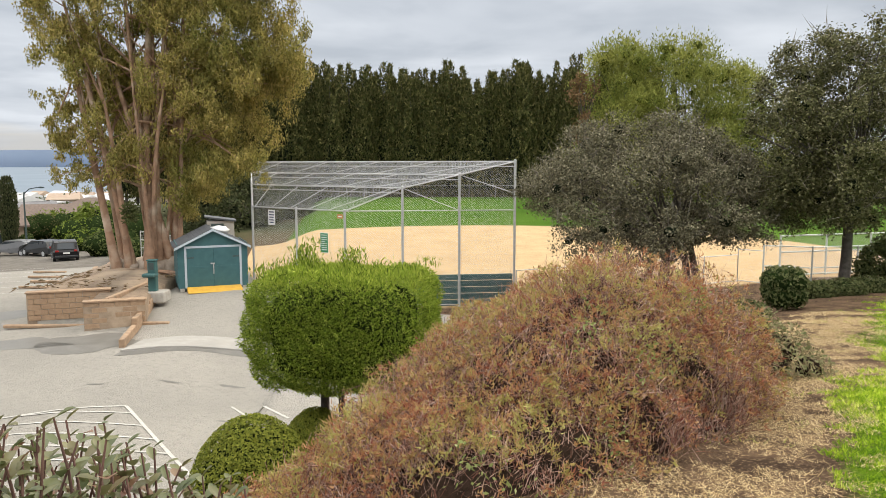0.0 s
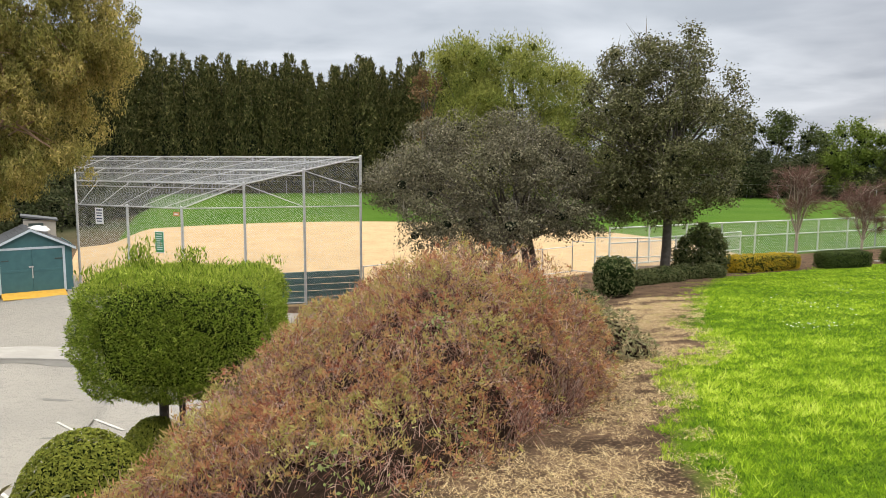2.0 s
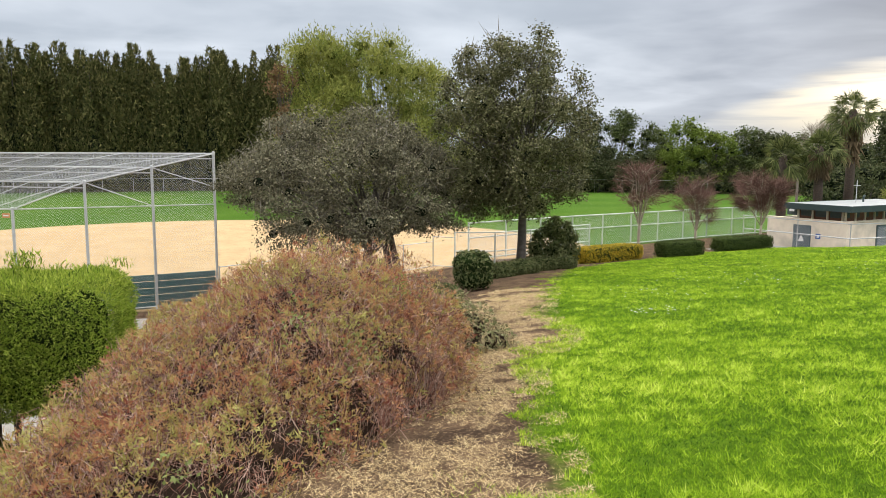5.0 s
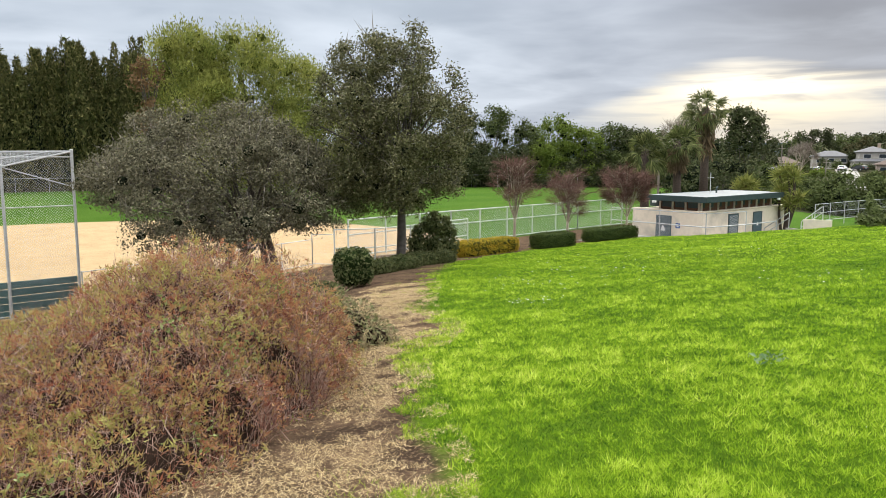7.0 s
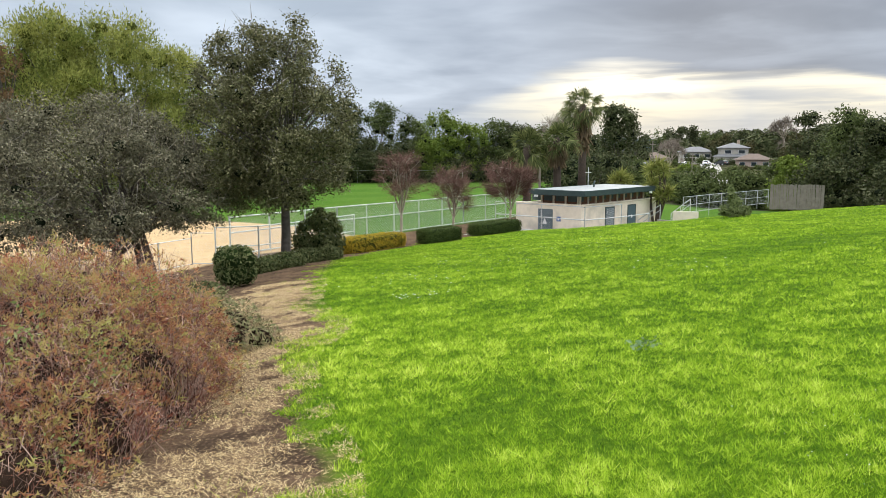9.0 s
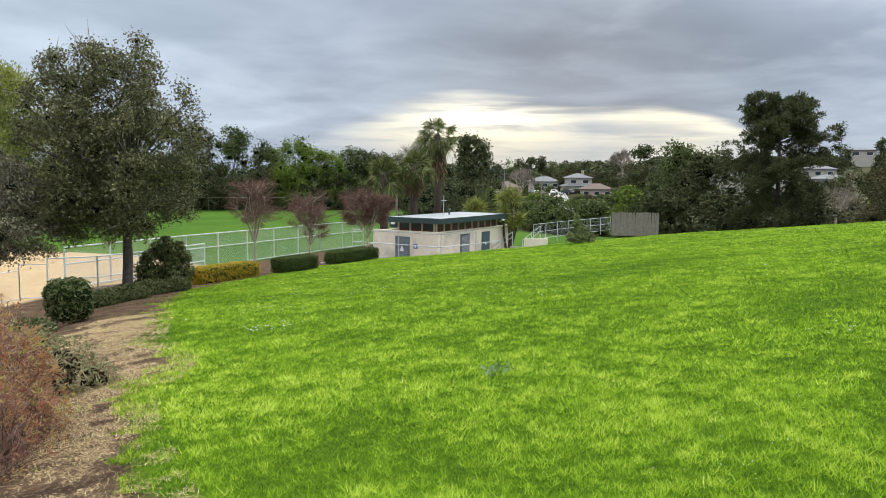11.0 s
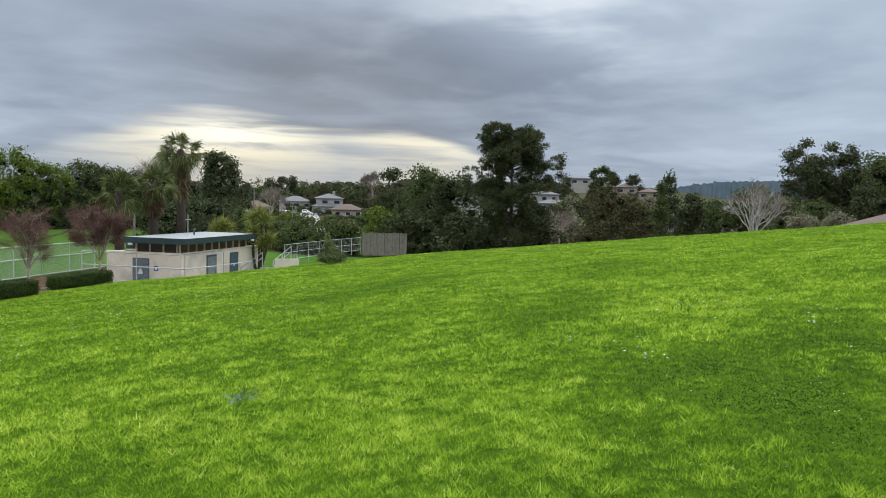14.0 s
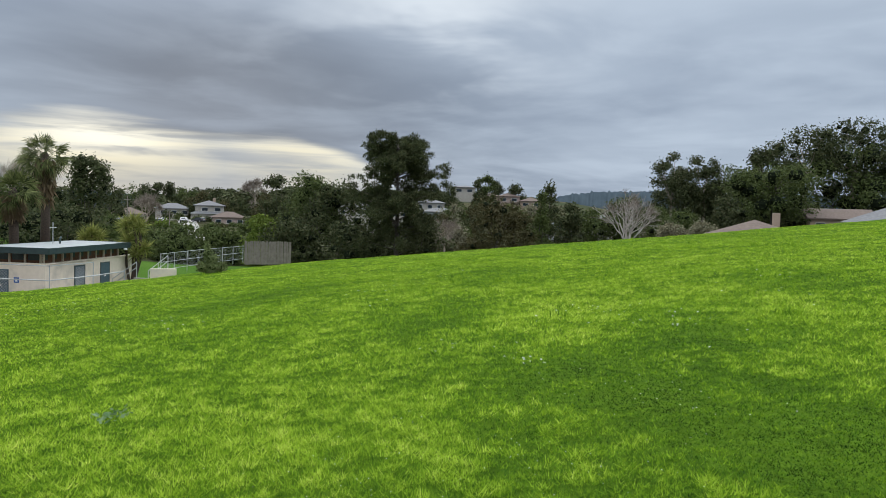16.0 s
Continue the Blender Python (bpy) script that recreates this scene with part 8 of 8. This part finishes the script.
def far_woods():
    """Wooded skyline in the east, one sheet of many crowns."""
    rng = np.random.default_rng(161)
    out = []
    for i in range(260):
        az = rng.uniform(46, 104)
        d = rng.uniform(260, 560)
        x, y = polar(az, d)
        z = gz(x, y)
        r = rng.uniform(3.5, 6.5)
        h = rng.uniform(5, 11)
        if 71 < az < 88 and d < 340:
            continue
        cap = (0.024 if az < 67 else 0.030 if az < 79 else 0.026 if az < 86 else 0.012) * d + EYE
        if cap < z + h * 1.1:
            h = (cap - z) / 1.1
        if h < 2.5:
            continue
        p, hd = on_balls(rng, [(x, y, z + h * 0.5, r, r, h * 0.55), (x + r * 0.4, y, z + h * 0.75, r * 0.6, r * 0.6, h * 0.35)], 300, 0.3)
        out.append(flat_leaves(rng, p, hd + np.array([0, 0, 0.3]), 1.5, 1.2, 0.5))
    me = fast_mesh("far_woods", np.concatenate(out), 3)
    me.materials.append(L["wood_d"])
    tagged(new("far_woods", me), "dark wooded skyline behind the hillside houses", "woods", kind="stuff")
    ridge = Shape()
    vs = []
    n = 700
    for i in range(n):
        az = 40 + 90 * i / (n - 1)
        x, y = polar(az, 1500)
        h = EYE + 1500 * (0.014 + 0.023 * ease(az, 83, 91) + 0.004 * noise.noise(Vector((az * 0.15, 2, 0))) + 0.002 * noise.noise(Vector((az * 2.3, 0, 0))) + 0.0028 * noise.noise(Vector((az * 7.0, 3, 0))) + 0.0018 * noise.noise(Vector((az * 21.0, 5, 0))))
        vs += [(x, y, -40), (x, y, h), (x * 1.1, y * 1.1, h - 10)]
    ridge.add(vs, [(3 * i, 3 * i + 3, 3 * i + 4, 3 * i + 1) for i in range(n - 1)] + [(3 * i + 1, 3 * i + 4, 3 * i + 5, 3 * i + 2) for i in range(n - 1)])
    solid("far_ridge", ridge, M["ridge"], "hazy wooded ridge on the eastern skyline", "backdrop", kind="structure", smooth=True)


far_woods()

# ---- the near hedge, plants, lawn ----
SPINE = [(-1.15, 3.7, -1.52, 0.85, 0.78), (-0.65, 4.7, -1.42, 1.05, 1.0), (0.05, 5.6, -1.2, 1.3, 1.1), (1.0, 6.7, -0.80, 1.52, 1.18), (2.0, 8.0, -0.48, 1.48, 1.16)]
HEDGE = [(0.15, 4.7, -1.1, 1.0, 1.0, 0.95), (1.3, 5.9, -0.9, 0.9, 0.9, 1.0), (2.45, 7.4, -0.85, 0.95, 0.95, 1.2), (0.75, 5.25, -1.0, 0.95, 0.95, 0.95), (1.95, 6.6, -0.8, 0.92, 0.92, 1.1)]
for s0_, s1_ in zip(SPINE[:-1], SPINE[1:]):
    for k_ in range(4):
        c_ = [u_ + (v_ - u_) * k_ / 4 for u_, v_ in zip(s0_, s1_)]
        HEDGE.append((c_[0], c_[1], c_[2], c_[3], c_[3], c_[4]))
HEDGE.append((2.0, 8.0, -0.48, 1.48, 1.48, 1.16))


def near_hedge():
    rng = np.random.default_rng(201)
    t = thing("overgrown_hedge", "big overgrown hedge of brown twigs and thin olive leaves", "hedge")
    # dark lumps behind the twigs, coloured as the hedge's shaded inside
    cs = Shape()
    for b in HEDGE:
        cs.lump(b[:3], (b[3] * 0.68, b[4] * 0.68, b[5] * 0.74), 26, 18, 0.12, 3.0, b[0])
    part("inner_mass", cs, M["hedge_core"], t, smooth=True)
    p, h = on_balls(rng, HEDGE, 300000, 0.22)
    keep = p[:, 2] > height(p[:, 0], p[:, 1]) - 0.05
    p, h = p[keep][:50000], h[keep][:50000]
    wob = np.array([noise.noise(Vector((q[0] * 1.6, q[1] * 1.6, q[2] * 1.6))) for q in p])
    pit = np.array([noise.noise(Vector((q[0] * 5.5, q[1] * 5.5, q[2] * 4.5))) for q in p])
    p = p + h * (wob * 0.2 - 0.22 * np.clip(-pit * 2.2, 0, 1))[:, None]
    # twigs: two bent lengths each, arching up and over
    n = len(p)
    d = unit(h * 0.45 + rng.normal(0, 0.7, (n, 3)) + np.array([0, 0, 0.55]))
    ln = rng.uniform(0.08, 0.26, n)[:, None]
    turn_to = unit(d + rng.normal(0, 0.45, (n, 3)) + h * 0.3 - np.array([0, 0, 0.45]))
    a1 = p + rng.normal(0, 0.01, (n, 3))
    a0, a2 = a1 - d * ln * 0.5, a1 + turn_to * ln * 0.5
    s = unit(np.cross(d, rng.normal(0, 1, (n, 3))))
    w = rng.uniform(0.0012, 0.0030, n)[:, None]
    quads = np.stack([a0 - s * w, a0 + s * w, a1 + s * w * 0.8, a1 - s * w * 0.8, a1 - s * w * 0.8, a1 + s * w * 0.8, a2 + s * w * 0.45, a2 - s * w * 0.45], 1).reshape(-1, 3)
    part("twig_mass", fast_mesh("twig_mass", quads, 4), L["hedge_twig"], t, "bare reddish-brown twigs")
    # older stems rising from the foot of the hedge
    low = [(b[0], b[1], b[2], b[3] * 0.84, b[4] * 0.84, b[5] * 0.84) for b in HEDGE]
    p4, h4 = on_balls(rng, low, 160000, 0.12)
    up4 = p4[:, 2] - height(p4[:, 0], p4[:, 1])
    keep = (up4 > -0.02) & (up4 < 1.1) & (h4[:, 2] < 0.6)
    p4, h4 = p4[keep][:15000], h4[keep][:15000]
    m = len(p4)
    d = unit(np.array([0, 0, 1.0]) + h4 * 0.25 + rng.normal(0, 0.35, (m, 3)))
    e = unit(d + h4 * 0.35 + rng.normal(0, 0.3, (m, 3)))
    ln = rng.uniform(0.15, 0.45, m)[:, None]
    s = unit(np.cross(d, rng.normal(0, 1, (m, 3))))
    w = rng.uniform(0.002, 0.0045, m)[:, None]
    a0, a2 = p4 - d * ln * 0.5, p4 + e * ln * 0.5
    part("stem_mass", fast_mesh("stem_mass", np.stack([a0 - s * w, a0 + s * w, p4 + s * w * 0.8, p4 - s * w * 0.8, p4 - s * w * 0.8, p4 + s * w * 0.8, a2 + s * w * 0.5, a2 - s * w * 0.5], 1).reshape(-1, 3), 4), L["hedge_twig"], t, "older brown stems at the foot")
    # leaves in small whorls, thicker towards the top
    m = 46000
    p2, h2 = on_balls(rng, HEDGE, m, 0.06)
    dens = np.array([noise.noise(Vector((q[0] * 0.9 + 5, q[1] * 0.9, q[2] * 0.9))) for q in p2])
    keep = (p2[:, 2] > height(p2[:, 0], p2[:, 1])) & (dens + 0.45 * h2[:, 2] + rng.normal(0, 0.25, len(p2)) > 0.0)
    p2, h2 = p2[keep][:9000], h2[keep][:9000]
    wob = np.array([noise.noise(Vector((q[0] * 1.6, q[1] * 1.6, q[2] * 1.6))) for q in p2])
    pit = np.array([noise.noise(Vector((q[0] * 5.5, q[1] * 5.5, q[2] * 4.5))) for q in p2])
    p2 = p2 + h2 * (wob * 0.2 + 0.03 - 0.2 * np.clip(-pit * 2.2, 0, 1))[:, None]
    p6 = np.repeat(p2, 7, 0) + rng.normal(0, 0.016, (len(p2) * 7, 3))
    h6 = np.repeat(h2, 7, 0)
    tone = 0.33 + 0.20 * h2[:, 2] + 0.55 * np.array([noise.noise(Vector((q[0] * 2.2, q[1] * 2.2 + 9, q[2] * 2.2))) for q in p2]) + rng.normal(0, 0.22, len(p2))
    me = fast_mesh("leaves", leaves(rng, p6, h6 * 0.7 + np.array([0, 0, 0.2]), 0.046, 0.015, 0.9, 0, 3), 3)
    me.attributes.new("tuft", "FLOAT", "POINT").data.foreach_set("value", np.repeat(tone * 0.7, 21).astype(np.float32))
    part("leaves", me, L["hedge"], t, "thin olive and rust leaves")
    # fresh shoots that stand above the outline
    k = 900
    p3, h3 = on_balls(rng, HEDGE, k * 3, 0.02)
    p3, h3 = p3[h3[:, 2] > 0.35][:k], h3[h3[:, 2] > 0.35][:k]
    o = []
    for a, hh in zip(p3, h3):
        m1 = a + np.array([rng.normal(0, 0.025), rng.normal(0, 0.025), rng.uniform(0.05, 0.13)])
        e = m1 + np.array([rng.normal(0, 0.05), rng.normal(0, 0.05), rng.uniform(0.02, 0.11)])
        sd = np.array([0.0017, 0, 0])
        o += [a - sd, a + sd, m1 + sd * 0.8, m1 - sd * 0.8, m1 - sd * 0.8, m1 + sd * 0.8, e + sd * 0.4, e - sd * 0.4]
    part("shoot_mass", fast_mesh("shoot_mass", np.array(o), 4), L["hedge_twig"], t, "upright reddish shoots")
    # greener sprigs growing through it
    cl = []
    for cx, cy, cz in ((1.55, 5.35, 0.15), (0.45, 3.95, -0.35), (1.2, 5.0, -0.35), (-0.25, 3.85, -0.5), (0.9, 4.75, -0.75), (-0.7, 3.7, -0.3), (1.9, 6.2, -0.2), (0.2, 4.0, -0.05), (1.05, 5.2, 0.45), (2.4, 6.8, 0.3)):
        nn = 70
        pp = np.array([cx, cy, cz]) + rng.normal(0, 0.09, (nn, 3))
        cl.append(leaves(rng, pp, np.tile([0, -0.5, 0.5], (nn, 1)), 0.042, 0.018, 0.8))
    part("sprig_mass", fast_mesh("sprig_mass", np.concatenate(cl), 4), L["hedge_green"], t, "pale green leafy sprigs")


near_hedge()
zg_ = gz(4.0, 9.0)
up_ = max(0.0, -1.0 - zg_)
shrub_mass("grey_shrub", "grey-green low straggly shrub at the hedge's end", "shrub", [(0, 0, up_ * 0.5 + 0.15, 0.55, 0.65, 0.3 + up_ * 0.5), (-0.35, -0.1, up_ + 0.3, 0.5, 0.5, 0.48), (0.2, 0.15, up_ + 0.25, 0.42, 0.42, 0.4), (-0.1, 0.1, up_ + 0.55, 0.32, 0.32, 0.3), (0.45, -0.15, up_ + 0.1, 0.3, 0.3, 0.3)], 9000, 0.075, "straggle", 205, (4.0, 9.0, zg_), core="hedge_core", width=0.028, spread=1.1, shell=0.9, corek=0.5)


def fore_plant():
    """The glossy-leaved shrub just below the camera: bare-topped stems with broad upright leaves."""
    rng = np.random.default_rng(211)
    t = thing("glossy_shrub", "glossy broad-leaved shrub with upright brown stems", "shrub")
    stems, leaf = Shape(), Shape()
    for i in range(95):
        az = rng.uniform(-40, -15.5)
        d = rng.uniform(2.1, 3.0)
        x, y = polar(az, d)
        edge = -0.300 - 0.12 * max(0, (az + 27) / 11) - abs(rng.normal(0, 0.055))
        zt = EYE + edge * d
        zb = gz(x, y) - 0.1
        pts = bend(rng, (x + rng.normal(0, 0.10), y + rng.normal(0, 0.10), zb), (x, y, zt), 0.11, 5)
        stems.tube(pts, [0.0075, 0.007, 0.006, 0.005, 0.0045, 0.003], 5, cap=False)
        if rng.random() < 0.5:
            q = pts[3] + Vector((rng.normal(0, 0.09), rng.normal(0, 0.05), rng.uniform(0.08, 0.16)))
            stems.tube([pts[3], q], [0.004, 0.0025], 5, cap=False)
            twigs = [(pts[3], q, 5)]
        else:
            twigs = []
        twigs.append((pts[5] + (pts[2] - pts[5]) * rng.uniform(0.6, 1.0), pts[5], int(rng.integers(7, 14))))
        for a0, a1, nl in twigs:
            for k in range(nl):
                b = a1.lerp(a0, k / nl) + Vector(rng.normal(0, 0.004, 3))
                a = k * 2.4 + rng.uniform(-0.5, 0.5)
                ln = rng.uniform(0.055, 0.092) * (0.7 if k < 2 else 1)
                dr = Vector((math.cos(a) * 0.75, math.sin(a) * 0.75, rng.uniform(0.15, 1.0))).normalized()
                sd = dr.cross(Vector((0, 0, 1))).normalized()
                nr = sd.cross(dr)
                w = ln * rng.uniform(0.25, 0.34)
                # midrib and two cupped halves with a rounded outline
                rib = [b + dr * ln * u - nr * ln * 0.10 * u * u for u in (0.0, 0.25, 0.55, 0.82, 1.0)]
                vs = list(rib)
                for sg in (1, -1):
                    for u, ww in ((0.25, 0.72), (0.55, 1.0), (0.82, 0.66)):
                        vs.append(b + dr * ln * u + sd * sg * w * ww + nr * (w * 0.38 * ww - ln * 0.10 * u * u))
                leaf.add(vs, [(0, 5, 1), (1, 5, 6, 2), (2, 6, 7, 3), (3, 7, 4), (0, 1, 8), (1, 2, 9, 8), (2, 3, 10, 9), (3, 4, 10)])
    part("stem_mass", stems, M["twig_red"], t, smooth=True)
    part("leaf_mass", leaf, L["fore"], t, smooth=True)


fore_plant()


# broad darker drifts: turf tone and shaded hollows put into the blade colour; centre, half sizes, strength
DARK_DRIFTS = [(6.0, -1.4, 2.2, 1.4, 0.36), (4.6, 0.2, 0.7, 0.6, 0.22), (7.9, 0.2, 1.6, 0.9, 0.26), (10.4, -1.6, 2.4, 0.9, 0.26), (13.1, 2.6, 2.6, 0.8, 0.22), (20.2, 9.4, 4.5, 1.3, 0.24),
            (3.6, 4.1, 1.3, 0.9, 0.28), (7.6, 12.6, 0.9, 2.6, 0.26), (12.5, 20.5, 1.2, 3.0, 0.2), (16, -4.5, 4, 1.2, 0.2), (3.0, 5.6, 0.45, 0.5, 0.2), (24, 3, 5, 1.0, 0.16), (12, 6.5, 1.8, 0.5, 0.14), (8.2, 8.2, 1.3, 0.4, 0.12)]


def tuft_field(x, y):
    """How pale and tall the turf stands at a place, about 0 to 1, less the dark drifts."""
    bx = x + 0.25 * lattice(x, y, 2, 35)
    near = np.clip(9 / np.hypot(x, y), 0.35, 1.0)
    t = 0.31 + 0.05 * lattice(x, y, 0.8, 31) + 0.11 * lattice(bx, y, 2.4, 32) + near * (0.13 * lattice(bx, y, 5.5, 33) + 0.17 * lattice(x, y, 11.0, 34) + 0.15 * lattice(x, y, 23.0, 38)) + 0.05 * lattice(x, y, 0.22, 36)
    for cx, cy, rx, ry, k in DARK_DRIFTS:
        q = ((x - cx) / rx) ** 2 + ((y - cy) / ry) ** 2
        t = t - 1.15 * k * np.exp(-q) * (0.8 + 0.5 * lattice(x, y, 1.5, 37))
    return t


def grass():
    """Lawn blades, dense near the path and thinner far off, with dry tufts along the worn edge."""
    rng = np.random.default_rng(221)

    def scatter(n, d0, d1, a0, a1):
        d = np.sqrt(rng.uniform(d0 * d0, d1 * d1, n))
        a = np.radians(rng.uniform(a0, a1, n))
        return d * np.sin(a), d * np.cos(a)

    def blades(x, y, ln, wd, lean):
        n = len(x)
        z = height(x, y)
        a = rng.uniform(0, 2 * np.pi, n)
        s = np.stack([np.cos(a), np.sin(a), np.zeros(n)], 1) * (wd * rng.uniform(0.6, 1.3, n))[:, None]
        l = (ln * rng.uniform(0.5, 1.3, n))
        tip = np.stack([rng.normal(0, lean, n) * l, rng.normal(0, lean, n) * l, l], 1)
        b = np.stack([x, y, z - 0.005], 1)
        return np.stack([b - s, b + s, b + tip], 1).reshape(-1, 3)

    sets, fresh = [], []
    n = 700000
    d = 2.4 * (58 / 2.4) ** rng.random(n)
    a = np.radians(rng.uniform(20, 114, n))
    x, y = d * np.sin(a), d * np.cos(a)
    s = -side_of(x, y, LAWN) + 0.4 * lattice(x, y, 1.2, 8) + 0.25 * lattice(x, y, 4.0, 9)
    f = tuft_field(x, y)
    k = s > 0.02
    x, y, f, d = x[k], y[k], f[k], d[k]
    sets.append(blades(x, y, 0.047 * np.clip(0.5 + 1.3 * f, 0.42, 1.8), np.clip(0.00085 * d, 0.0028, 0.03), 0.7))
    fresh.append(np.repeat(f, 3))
    # fuller tufts that stand out of the turf
    for n, d0, d1, ln, wd in ((1000, 2.6, 9, 0.06, 0.0036), (2200, 9, 20, 0.075, 0.006)):
        x, y = scatter(n, d0, d1, 22, 114)
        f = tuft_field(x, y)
        k = (-side_of(x, y, LAWN) > 0.3) & (f > 0.3)
        x, y, f = np.repeat(x[k], 16), np.repeat(y[k], 16), np.repeat(f[k], 16)
        x, y = x + rng.normal(0, 0.028 + 0.0015 * d0, len(x)), y + rng.normal(0, 0.028 + 0.0015 * d0, len(x))
        sets.append(blades(x, y, np.full(len(x), ln), wd, 0.55))
        fresh.append(np.repeat(f + 0.14, 3))
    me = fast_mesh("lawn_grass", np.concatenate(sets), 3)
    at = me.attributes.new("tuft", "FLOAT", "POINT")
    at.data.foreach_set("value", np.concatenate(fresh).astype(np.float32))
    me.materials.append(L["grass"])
    tagged(new("lawn_grass", me), "bright green uneven lawn grass on the hilltop", "grass", kind="stuff")
    # stray green blades in the worn strip
    x, y = scatter(90000, 3.0, 26, 8, 36)
    s = -side_of(x, y, LAWN)
    k = (s < 0.3) & (s > -1.4) & (lattice(x, y, 1.7, 21) + 0.8 * lattice(x, y, 5.0, 22) + rng.normal(0, 0.2, len(x)) > 0.62 + 0.5 * np.maximum(0, -s))
    me = fast_mesh("path_grass", blades(x[k], y[k], np.full(k.sum(), 0.05), 0.004, 0.7), 3)
    me.materials.append(L["path_green"])
    tagged(new("path_grass", me), "thin yellowish-green grass on the worn strip", "grass", kind="stuff")
    # dry stalks lying in drifts over the bare soil
    x, y = scatter(560000, 3.0, 20, 8, 40)
    s = -side_of(x, y, LAWN)
    pat = 0.7 * lattice(x, y, 1.1, 11) + 0.8 * lattice(x, y, 3.1, 12) + 0.9 * lattice(x, y, 8.0, 13) + 0.5 * lattice(x, y, 19.0, 14)
    k = (s < 0.5) & (s > -1.6) & (pat + rng.normal(0, 0.3, len(x)) > -0.42 + 0.75 * np.abs(s + 0.35))
    x, y = x[k], y[k]
    n = len(x)
    a = rng.uniform(0, 2 * np.pi, n)
    d = np.stack([np.cos(a), np.sin(a), rng.normal(0.15, 0.3, n)], 1) * (rng.uniform(0.02, 0.06, n) * np.where(rng.random(n) < 0.05, 1.9, 1))[:, None]
    w = np.stack([-np.sin(a), np.cos(a), rng.normal(0, 0.3, n)], 1) * rng.uniform(0.0012, 0.0027, n)[:, None]
    b = np.stack([x, y, height(x, y) + rng.uniform(0.001, 0.016, n)], 1)
    me = fast_mesh("dry_grass", np.stack([b - w, b + w, b + d], 1).reshape(-1, 3), 3)
    me.materials.append(L["straw"])
    tagged(new("dry_grass", me), "dry straw-coloured grass on the worn path edge", "grass", kind="stuff")


grass()


def daisies():
    rng = np.random.default_rng(231)
    out = []
    spots = [(38.9, 13.8, 0.38, 26), (40, 18, 1.5, 30), (43, 22, 2.5, 40), (50, 27, 3.0, 40), (57, 17, 1.0, 14), (85.5, 8.8, 0.35, 10), (91, 13, 1.0, 24), (97, 11, 0.8, 16), (80, 10, 0.4, 8), (75, 22, 3, 30), (100, 18, 2, 26), (74, 5.0, 0.7, 60), (88, 4.6, 0.6, 60), (95, 7.0, 0.8, 50)]
    for az, d, sp, n in spots:
        x0, y0 = polar(az, d)
        for _ in range(n):
            x, y = x0 + rng.normal(0, sp), y0 + rng.normal(0, sp * 0.6)
            if side_of(np.array([x]), np.array([y]), LAWN)[0] > -0.5:
                continue
            z = gz(x, y) + 0.055
            r = (0.010 if d > 8.5 else 0.0012) + 0.0006 * d
            k = 6
            ring = [(x + r * math.cos(2 * math.pi * j / k), y + r * math.sin(2 * math.pi * j / k), z + rng.uniform(-0.004, 0.004)) for j in range(k)]
            out += [ring[0], ring[1], ring[2], ring[3], ring[0], ring[3], ring[4], ring[5]]
    me = fast_mesh("daisies", np.array(out), 4)
    me.materials.append(M["petal"])
    tagged(new("daisies", me), "scattered small white daisies in the lawn", "flowers", kind="stuff")


daisies()


def weed_rosette(az, d, r, seed, n=34):
    rng = np.random.default_rng(seed)
    x, y = polar(az, d)
    p = np.stack([rng.normal(0, r * 0.45, n), rng.normal(0, r * 0.3, n), np.full(n, 0.02)], 1)
    a = rng.uniform(0, 2 * np.pi, n)
    h = np.stack([np.cos(a), np.sin(a), np.full(n, 0.45)], 1)
    me = fast_mesh("weed_rosette", leaves(rng, p, h, 0.07, 0.035, 0.2), 4)
    me.materials.append(L["weed"])
    ob = new("weed_rosette", me)
    ob.location = (x, y, gz(x, y) + 0.01)
    tagged(ob, "flat grey-green weed in the lawn", "weed", kind="stuff")


weed_rosette(55.8, 7.9, 0.28, 241, 44)


def tall_tufts():
    rng = np.random.default_rng(251)
    out = []
    for _ in range(110):
        az, d = rng.uniform(40, 112), rng.uniform(11, 46)
        x0, y0 = polar(az, d)
        n = 26
        p = np.stack([rng.normal(x0, 0.12 + 0.004 * d, n), rng.normal(y0, 0.12, n), np.zeros(n)], 1)
        p[:, 2] = height(p[:, 0], p[:, 1])
        out.append(leaves(rng, p, np.tile([0, 0, 1.0], (n, 1)), 0.14, 0.010 + 0.0006 * d, 0.35))
    me = fast_mesh("grass_tufts", np.concatenate(out), 4)
    me.attributes.new("tuft", "FLOAT", "POINT").data.foreach_set("value", np.full(len(me.vertices), 0.18, np.float32))
    me.materials.append(L["grass"])
    tagged(new("grass_tufts", me), "taller tufts of green grass on the lawn", "grass", kind="stuff")


tall_tufts()
